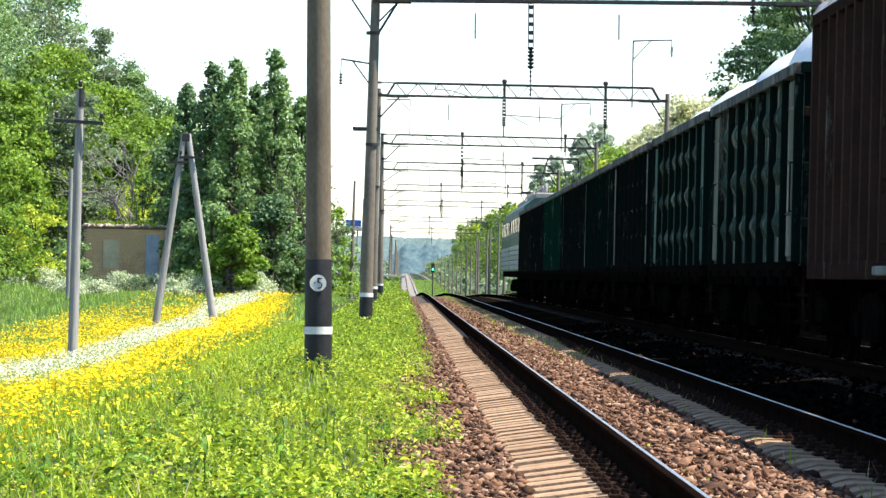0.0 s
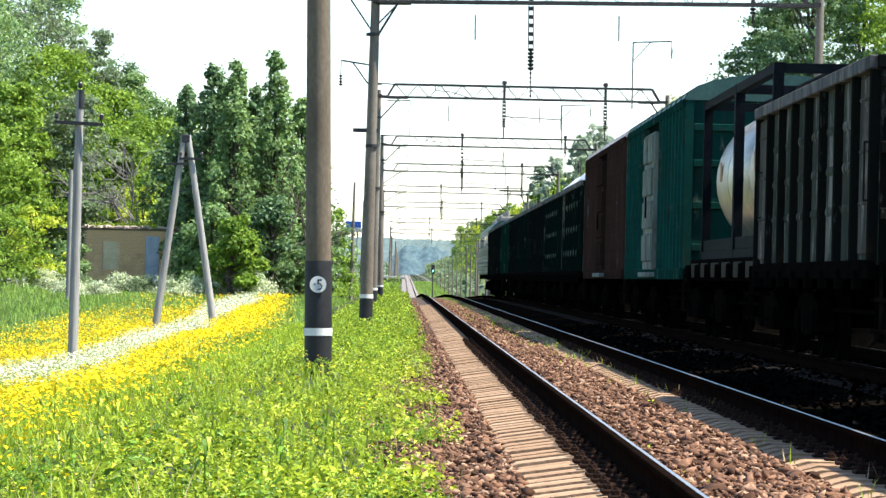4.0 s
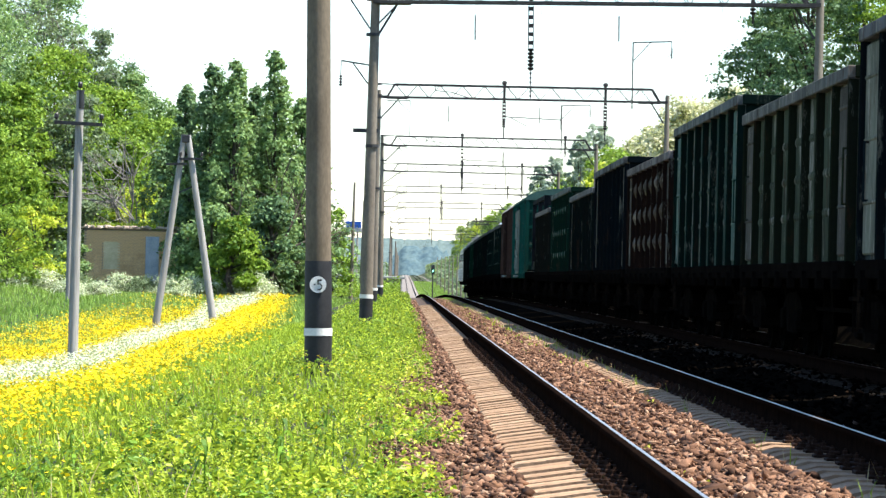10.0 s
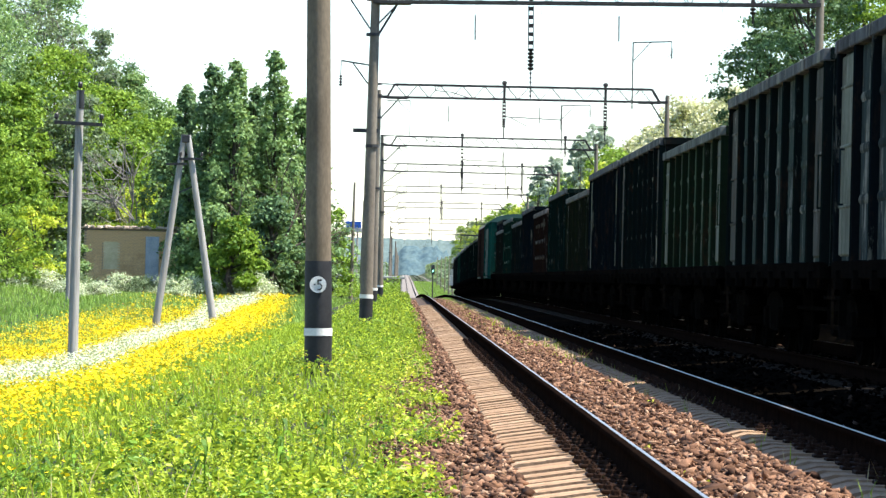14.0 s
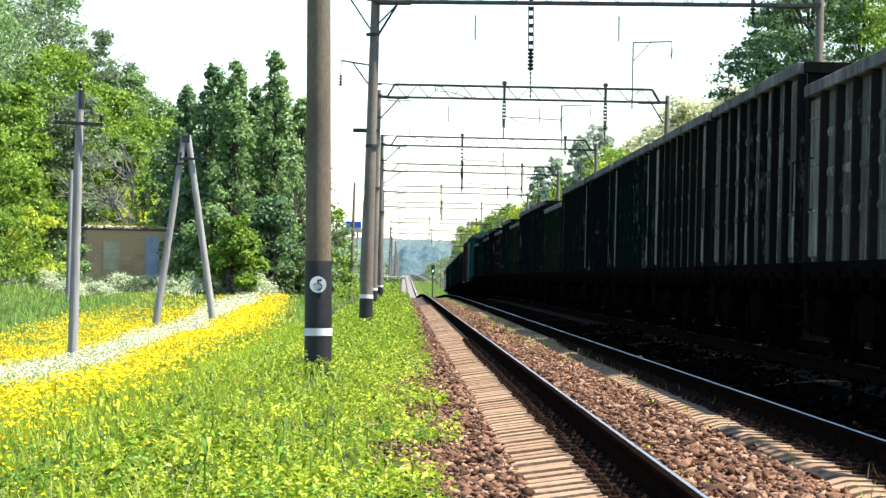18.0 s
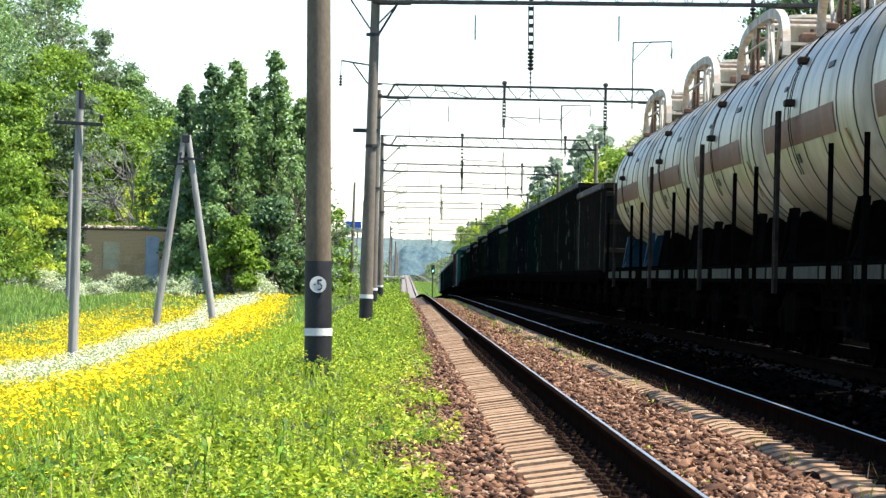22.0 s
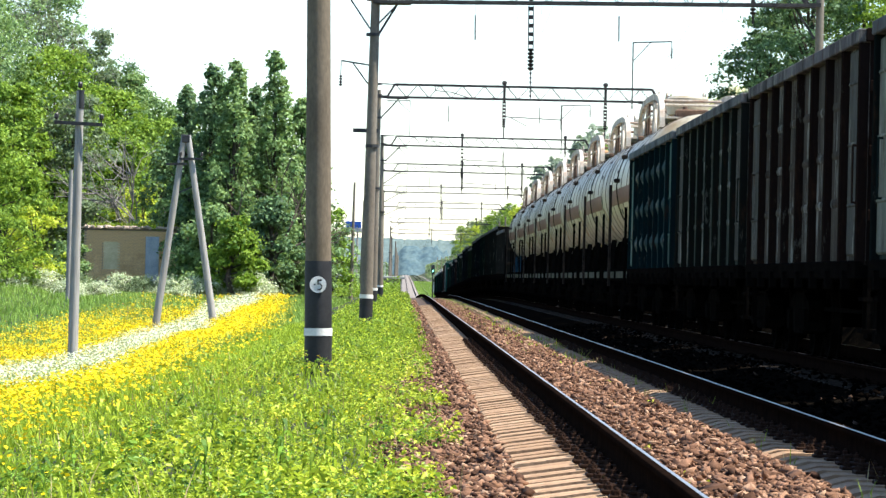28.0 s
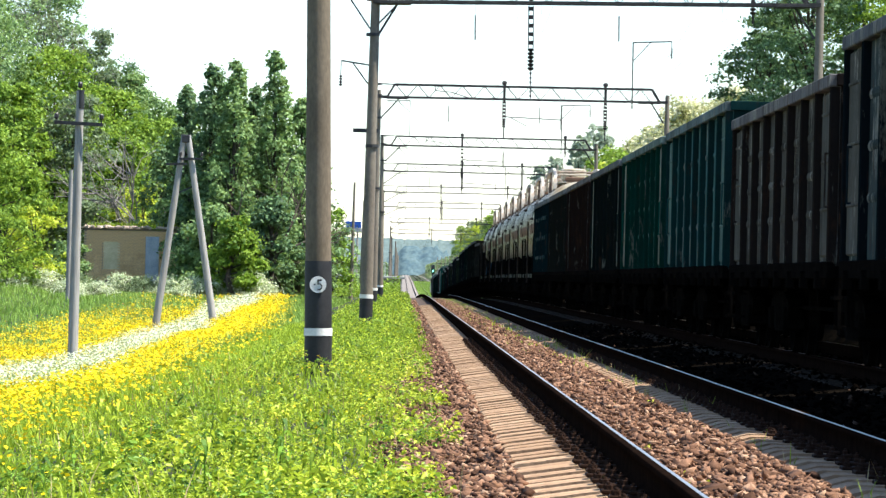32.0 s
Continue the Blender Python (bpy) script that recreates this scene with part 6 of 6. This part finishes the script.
        c0 = radians(a0)
        n = Vector((-math.cos(c0), 0, math.sin(c0)))
        tv = Vector((math.sin(c0), 0, math.cos(c0)))
        o = Vector((0, y, zc)) + n * (R + 0.004)
        k = len(pl.v)
        for dn in (0.0, 0.012):
            for sy, sz in ((-1, -1), (1, -1), (1, 1), (-1, 1)):
                q = o + n * dn + Vector((0, sy * wd / 2, 0)) + tv * (sz * hh / 2)
                pl.v.append(tuple(q))
        pl.f += [tuple(k + i for i in q) for q in ((3, 2, 1, 0), (4, 5, 6, 7), (0, 1, 5, 4), (1, 2, 6, 5), (2, 3, 7, 6), (3, 0, 4, 7))]
        part("side_mark", pl, mt, w)
    # saddle plates and the sill with pale patches
    for y in (-3.9, 3.9):
        s = Geo()
        s.prism([(-1.25, 1.15), (1.25, 1.15), (0.98, 1.86), (0.9, 1.88), (0.5, 1.66), (0.0, 1.58), (-0.5, 1.66), (-0.9, 1.88), (-0.98, 1.86)], y - 0.10, y + 0.10, "y")
        part("saddle", s, gear_mat, w)
        for d in (-0.75, 0.75):
            q = Geo()
            q.bar((-1.20, y + d, 0.95), (-1.08, y + d * 0.25, 1.90), 0.10, 0.06)
            part("saddle_brace", q, gear_mat, w)
    sl = Geo()
    sl.box(-1.50, -1.36, -half, half, 0.93, 1.17, 0.01)
    sl.box(1.36, 1.50, -half, half, 0.93, 1.17, 0.01)
    part("side_sill", sl, M_UNDER, w)
    for y0, y1 in ((-5.6, -3.4), (-3.2, -0.5), (0.5, 3.0), (3.3, 5.6)):
        pa = Geo()
        pa.box(-1.515, -1.503, y0, y1, 0.985, 1.125)
        part("sill_plate", pa, M_SILLPLATE, w, "pale painted sill plate")
    # top: walkway, dome, valve box, railing hoops
    d = Geo()
    d.lathe([(0, 0.42), (0.20, 0.42), (0.26, 0.36), (0.30, 0.1)], "z", (0, 0.0, zc + R - 0.06), 18)
    part("dome", d, M_TANK, w, smooth=True)
    bx = Geo()
    bx.lathe([(0.18, 0.40), (0.20, 0.46), (0.55, 0.46), (0.60, 0.40), (0.62, 0.10)], "z", (0, 0, zc + R), 20)
    part("valve_housing", bx, box_mat, w, "weathered round valve housing", smooth=True)
    wk = Geo()
    wk.box(-0.60, 0.60, -1.9, 1.9, zc + R + 0.04, zc + R + 0.08)
    part("walkway", wk, M_TANKGEAR, w)
    # broad arched side plates of the platform, with braces
    for x in (-0.80, 0.80):
        pts = [(x, 3.9 * math.cos(a) * abs(math.cos(a)) ** -0.35, zc + R - 0.34 + 0.86 * math.sin(a) ** 0.55) for a in np.linspace(0.02, math.pi - 0.02, 26)]
        part("arched_rail", Geo().sweep(pts, 0.11, 0.13), M_TANKGEAR, w, "pale arched side pipe")
        for y0, y1 in ((-2.9, -2.2), (2.9, 2.2), (-1.2, -2.2), (1.2, 2.2)):
            q = Geo().sweep([(x, y0, zc + R + (0.48 if abs(y0) < 2 else 0.30)), (x, y1, zc + R - 0.36)], 0.04, 0.12)
            part("plate_brace", q, M_TANKGEAR, w)
    part("valve_chest", Geo().box(-0.35, 0.35, -1.5, -1.0, zc + R - 0.05, zc + R + 0.26, 0.03), M_TANKRUST, w, "rusty valve chest")
    for x, y in ((-0.5, 1.9), (0.5, 1.9), (-0.3, 2.2)):
        part("safety_hoop", Geo().sweep([(x, y, zc + R + 0.05), (x, y, zc + R + 0.72), (x, y + 0.05, zc + R + 0.78), (x, y + 0.35, zc + R + 0.78), (x, y + 0.4, zc + R + 0.72), (x, y + 0.4, zc + R + 0.05)], 0.03, 0.03), M_TANKGEAR, w)
    for y in (-1.55, -0.7, 0.85, 1.6):
        hp = Geo()
        z = zc + R - 0.30 + 0.80 * math.sqrt(1 - (y / 2.6) ** 2)
        z = min(z, zc + R + 0.5)
        hp.tube((-0.78, y, z), (0.78, y, z), 0.03, n=8)
        for x in (-0.78, 0.78):
            hp.tube((x, y, zc + 1.1), (x, y, z), 0.028, n=8)
        part("railing_hoop", hp, M_TANKRUST if y > 0 else M_TANKGEAR, w)
    for y in (-0.95, 0.75):
        vb = Geo()
        vb.lathe([(0.0, 0.16), (0.06, 0.18), (0.22, 0.15), (0.26, 0.06), (0.36, 0.05)], "z", (-0.12, y, zc + R - 0.02), 12)
        part("valve", vb, M_TANKRUST, w, smooth=True)
    for y in rings:
        rg = Geo()
        rg.lathe([(y - 0.09, R + 0.001), (y - 0.085, R + 0.006), (y + 0.085, R + 0.006), (y + 0.09, R + 0.001)], "y", (0, 0, zc), 48)
        part("ring_band", rg, M_TANKGREEN, w, "dark green painted ring", smooth=True)
    rl = Geo()
    for x in (-0.9, 0.9):
        for z in (R + 0.10,):
            rl.tube((x, -1.9, zc + z), (x, 1.9, zc + z), 0.022, n=6)
    part("handrail", rl, M_TANKGEAR, w)
    running_gear(w, length / 2 - 0.1, 7.8)
    return w




def tank_container_wagon():
    w = empty("container_wagon", pose(0, 0, 0), "flat wagon carrying silver tank containers in dark frames", "goods wagon", "wagons of the goods train")
    half = 6.2
    f = Geo()
    for s in (-1, 1):
        f.box(s * 1.35 - 0.1, s * 1.35 + 0.1, -half, half, 0.95, 1.28, 0.02)
    f.box(-1.4, 1.4, -half, half, 1.2, 1.28)
    part("flat_frame", f, M_UNDER, w)
    plate = Geo().box(-1.47, -1.455, -0.7, 0.7, 1.0, 1.22).mesh("sill_plate", M_OLIVEPLATE)
    pocket = Geo().box(-1.54, -1.45, -0.10, 0.10, 0.98, 1.20, 0.02).mesh("stake_pocket", M_UNDER)
    for k in range(6):
        part("sill_plate", plate, None, w, at=pose(0, -5.2 + k * 2.05, 0))
        part("stake_pocket", pocket, None, w, at=pose(0, -4.2 + k * 2.05, 0))
    for c in (-3.06, 3.06):
        fr = Geo()
        for x in (-1.22, 1.22):
            for y in (c - 3.0, c + 3.0):
                fr.bar((x, y, 1.28), (x, y, 3.87), 0.14)
            for z in (1.35, 3.80):
                fr.bar((x, c - 3.0, z), (x, c + 3.0, z), 0.13)
            fr.box(x - 0.04, x + 0.04, c - 2.93, c + 2.93, 1.415, 1.60, 0.01)
        for y in (c - 3.0, c + 3.0):
            for z in (1.35, 3.80):
                fr.bar((-1.22, y, z), (1.22, y, z), 0.13)
        fr.bar((-0.3, c - 3, 3.83), (-0.3, c + 3, 3.83), 0.25, 0.03)
        b = part("container_frame", fr, surface("dark_blue_frame_paint", (0.003, 0.005, 0.007), (0.008, 0.010, 0.013), 2.0, 0.7, spec=0.02) if "frame" not in MADE else MADE["frame"], w, "dark steel container frame")
        MADE["frame"] = b.data.materials[0]
        t = Geo()
        t.lathe([(-2.8, 0.25), (-2.72, 0.75), (-2.5, 1.03), (-2.2, 1.13), (-0.1, 1.13), (-0.08, 1.145), (0.08, 1.145), (0.1, 1.13), (2.2, 1.13), (2.5, 1.03), (2.72, 0.75), (2.8, 0.25)], "y", (0, c, 2.56), 36)
        part("tank", t, M_TANKSTEEL, b, "silvery insulated tank", smooth=True)
        for y in (c - 1.4, c + 1.2):
            q = radians(6)
            lb = Geo().bar((-1.142 * math.cos(q), y - 0.16, 2.56 + 1.142 * math.sin(q)), (-1.142 * math.cos(q), y + 0.16, 2.56 + 1.142 * math.sin(q)), 0.01, 0.30)
            part("label_plate", lb, M_ORANGE, b, "orange warning plate")
    running_gear(w, 6.4, 8.6)
    return w


def locomotive():
    w = empty("electric_locomotive", pose(0, 0, 0), "pale and green electric freight locomotive at the head", "locomotive")
    for c in (-7.4, 7.4):
        b = Geo()
        b.prism([(-1.5, 1.2), (1.5, 1.2), (1.55, 2.6), (1.42, 3.75), (1.0, 4.1), (-1.0, 4.1), (-1.42, 3.75), (-1.55, 2.6)], c - 7.2, c + 7.2, "y")
        body = part("body", b, M_LOCODARK, w, "green upper body")
        for s in (-1, 1):
            for k in range(5):
                z = 1.25 + k * 0.2
                part("lower_panel", Geo().box(*sorted((s * 1.53, s * 1.585)), c - 7.15, c + 7.15, z, z + 0.17, 0.01), M_LOCO, w, "pale ribbed lower panel")
        for k in range(5):
            for s in (-1, 1):
                wn = Geo()
                y = c - 5.4 + k * 2.6
                wn.box(*sorted((s * 1.49, s * 1.56)), y - 0.45, y + 0.45, 2.75, 3.35, 0.02)
                part("window", wn, M_GLASS, w)
        r = Geo()
        r.box(-0.9, 0.9, c - 5.5, c + 5.5, 4.1, 4.35, 0.05)
        for k in range(7):
            y = c - 5 + k * 1.6
            r.lathe([(0, 0.06), (0.08, 0.10), (0.3, 0.08), (0.38, 0.03)], "z", (0.5 if k % 2 else -0.5, y, 4.33), 8)
        r.bar((0.5, c - 5, 4.72), (0.5, c + 5, 4.72), 0.04)
        part("roof_gear", r, M_MASTGREY, w)
        pt = Geo()
        top = 5.85 if c < 0 else 4.75
        y = c - 1.0
        for s in (-0.6, 0.6):
            pt.bar((s, y - 1.0, 4.4), (s * 0.8, y + 0.9, (4.4 + top) / 2), 0.05)
            pt.bar((s * 0.8, y + 0.9, (4.4 + top) / 2), (s * 0.5, y, top), 0.04)
        pt.bar((-0.95, y, top), (0.95, y, top), 0.08)
        pt.bar((-0.9, y - 0.4, top - 0.03), (0.9, y - 0.4, top - 0.03), 0.05)
        part("pantograph", pt, M_IRON, w)
        for e in (-3.8, 3.8):
            bogie(w, c + e)
        sk = Geo()
        sk.box(-1.45, 1.45, c - 7.1, c + 7.1, 0.95, 1.22, 0.02)
        part("underframe", sk, M_UNDER, w)
    return w


BLACK, SOOT = (0.012, 0.022, 0.021), (0.022, 0.027, 0.022)
GREEN, TEAL, DKGREEN = (0.008, 0.075, 0.045), (0.015, 0.068, 0.068), (0.008, 0.028, 0.023)
BROWN, NAVY, OLIVE = (0.034, 0.020, 0.016), (0.010, 0.018, 0.023), (0.024, 0.034, 0.020)
D1, D2, D3 = (0.10, 0.10, 0.085), (0.18, 0.195, 0.155), (0.10, 0.17, 0.145)
TALL, LOW = 3.50, 3.18
WAGON = 13.92

# kind, colour, end panel colour, label; from the locomotive back
CONSIST = [
    ("tall", SOOT, D1, "sooty black open wagon with ribbed steel sides"), ("tall", BLACK, D1, "sooty black open wagon with ribbed steel sides"),
    ("tall", GREEN, D2, "bright green open wagon with ribbed steel sides"), ("tall", BLACK, D1, "sooty black open wagon with ribbed steel sides"),
    ("tall", DKGREEN, D1, "dark green open wagon with ribbed steel sides"), ("tall", BLACK, D2, "black open wagon with pale end panels"),
    ("bulge_load", DKGREEN, D3, "dark green open wagon heaped with white sheeting"), ("bulge_load", DKGREEN, D2, "dark green open wagon heaped with white sheeting"),
    ("covered_brown", BROWN, D1, ""), ("covered_green", GREEN, D1, ""), ("container", BLACK, D1, ""),
    ("low+", SOOT, D1, "sooty brown-black open wagon with low ribbed sides"), ("bulge", (0.012, 0.048, 0.032), D2, "green open wagon with pressed steel sides"),
    ("low", BLACK, D1, "black open wagon with low ribbed sides"), ("tall", NAVY, D1, "blue-black open wagon with ribbed steel sides"),
    ("lowbulge", BROWN, D1, "rusty brown open wagon with battered pressed sides"), ("tall", DKGREEN, D3, "dented dark green open wagon with worn paint"),
    ("low-", OLIVE, D1, "dirty olive open wagon with ribbed sides"), ("tall", NAVY, D2, "blue-black open wagon with ribbed steel sides"),
    ("tall", BLACK, D1, "sooty black open wagon with ribbed steel sides"), ("low", (0.022, 0.042, 0.022), D2, "dirty green open wagon with peeling paint"),
    ("tall", BLACK, D1, "sooty black open wagon with ribbed steel sides"), ("tall", NAVY, D2, "blue-black open wagon with ribbed steel sides"),
    ("tall", DKGREEN, D2, "dark green open wagon with pale worn posts"), ("tall", SOOT, D2, "sooty open wagon with dusty pale panels"),
    ("tall", SOOT, D1, "sooty black open wagon with ribbed steel sides"), ("low-", (0.05, 0.048, 0.04), D2, "dusty grey-brown open wagon with gridded sides"),
    *[("tank%d" % k, None, None, "") for k in range(8)],
    ("bulge", (0.010, 0.034, 0.040), D3, "dark teal open wagon with pressed steel sides"), ("tall", SOOT, D1, "brown-black open wagon with ribbed steel sides"),
    ("tall", (0.035, 0.022, 0.018), D1, "dark rusty brown open wagon with ribbed steel sides"), ("tall", BLACK, D2, "black open wagon with a pale end panel"),
    ("tall", (0.006, 0.075, 0.055), D2, "bright green open wagon with clean ribbed sides"), ("tall", TEAL, D3, "worn teal open wagon with faded panels"),
    ("low", (0.04, 0.032, 0.028), D1, "dark brown open wagon with low ribbed sides"), ("tall", NAVY, D1, "blue-black open wagon with ribbed steel sides"),
    ("tall", SOOT, D1, "sooty black open wagon with ribbed steel sides"),
]


def white_load(w, heaps):
    """Rounded white sheeted heaps in the wagon, by their heights."""
    g = Geo()
    for y, ln, h in heaps:
        n, m = 14, 6
        k = len(g.v)
        for i in range(m + 1):
            a = math.pi / 2 * i / m
            for j in range(n):
                t = 2 * math.pi * j / n
                g.v.append((1.45 * math.cos(a) * math.cos(t), y + ln * math.cos(a) * math.sin(t), TALL - 0.25 + (h + 0.25) * math.sin(a)))
        for i in range(m):
            for j in range(n):
                q = (j + 1) % n
                g.f.append((k + i * n + j, k + i * n + q, k + (i + 1) * n + q, k + (i + 1) * n + j))
    part("white_load", g, M_LOAD, w, "heaps under white sheeting", smooth=True)


def build_train():
    """Returns (wagon, middle along the train at the start)."""
    base = {
        "tall": gondola(TALL, False, "x", BLACK, D1), "low": gondola(LOW, False, "x", BLACK, D1),
        "bulge": gondola(TALL, True, "x", GREEN, D2), "lowbulge": gondola(LOW, True, "x", BROWN, D1),
    }
    used = set()
    out = [(locomotive(), 157.3 + 14.9)]
    p = 157.3
    tank_base = {}
    for kind, col, dusty, label in CONSIST:
        length = WAGON
        if kind == "covered_brown":
            length = 18.9
            w = covered_wagon(length, BROWN, M_ROOF, "brown ribbed covered wagon with a pale arched roof", False, 3.95)
        elif kind == "covered_green":
            length = 17.6
            w = covered_wagon(length, (0.006, 0.045, 0.036), M_LOCODARK, "green covered wagon with a pale sliding door", True, 3.95)
        elif kind == "container":
            length = 12.95
            w = tank_container_wagon()
        elif kind.startswith("tank"):
            length = 12.45
            k = int(kind[4:])
            v = ("first", "ringed", "ringed", "brown", "orange", "brown", "brown", "brown")[k]
            if v in tank_base:
                w = copy_thing(tank_base[v], pose(0, 0, 0))
            else:
                w = tank_base[v] = tank_wagon(M_TANKBAND, "cream tank wagon with a red-brown stripe and rusty streaks", M_ORANGE if v == "orange" else M_TANK, (-4.6,) if v == "ringed" else (), M_BLUESTEEL if v == "first" else None)
                if v == "ringed":
                    tagged(w, "cream tank wagon with a dark green ring and rusty streaks")
        else:
            length += {"+": 0.7, "-": -0.55}.get(kind[-1], 0.0)
            key = "bulge" if kind == "bulge_load" else kind.strip("+-")
            w = copy_thing(base[key], pose(0, 0, 0)) if key in used else base[key]
            used.add(key)
            recolour(w, col, dusty)
            tagged(w, label)
        out.append((w, p - length / 2))
        if kind == "bulge_load":
            LOADED.append(w)
        p -= length
    for w, heaps in zip(LOADED, (((-2.8, 3.0, 0.76), (2.8, 3.0, 0.66)), ((-2.6, 3.4, 1.02), (2.7, 3.0, 0.84)))):
        white_load(w, heaps)
    return out


LOADED = []
build_ground()
build_bed()
build_track()
build_stones()
build_hills()
build_line_masts()
wires()
build_poles()
build_hut()
build_halt()
TRAIN = build_train()
build_trees()
build_grass()
build_flowers()


def ran(t):
    """Metres run by the train since the start."""
    return 13.95 * t + 0.0215 * t * t - 0.055 * max(0.0, t - 24.0) ** 2


def motions():
    for w, mid in TRAIN:
        rows = []
        for k in range(17):
            t = 2.0 * k
            y = mid + ran(t)
            rows.append((t, pose(TRACK_2, y, float(line_z(y)))))
        walk(w, rows)


motions()
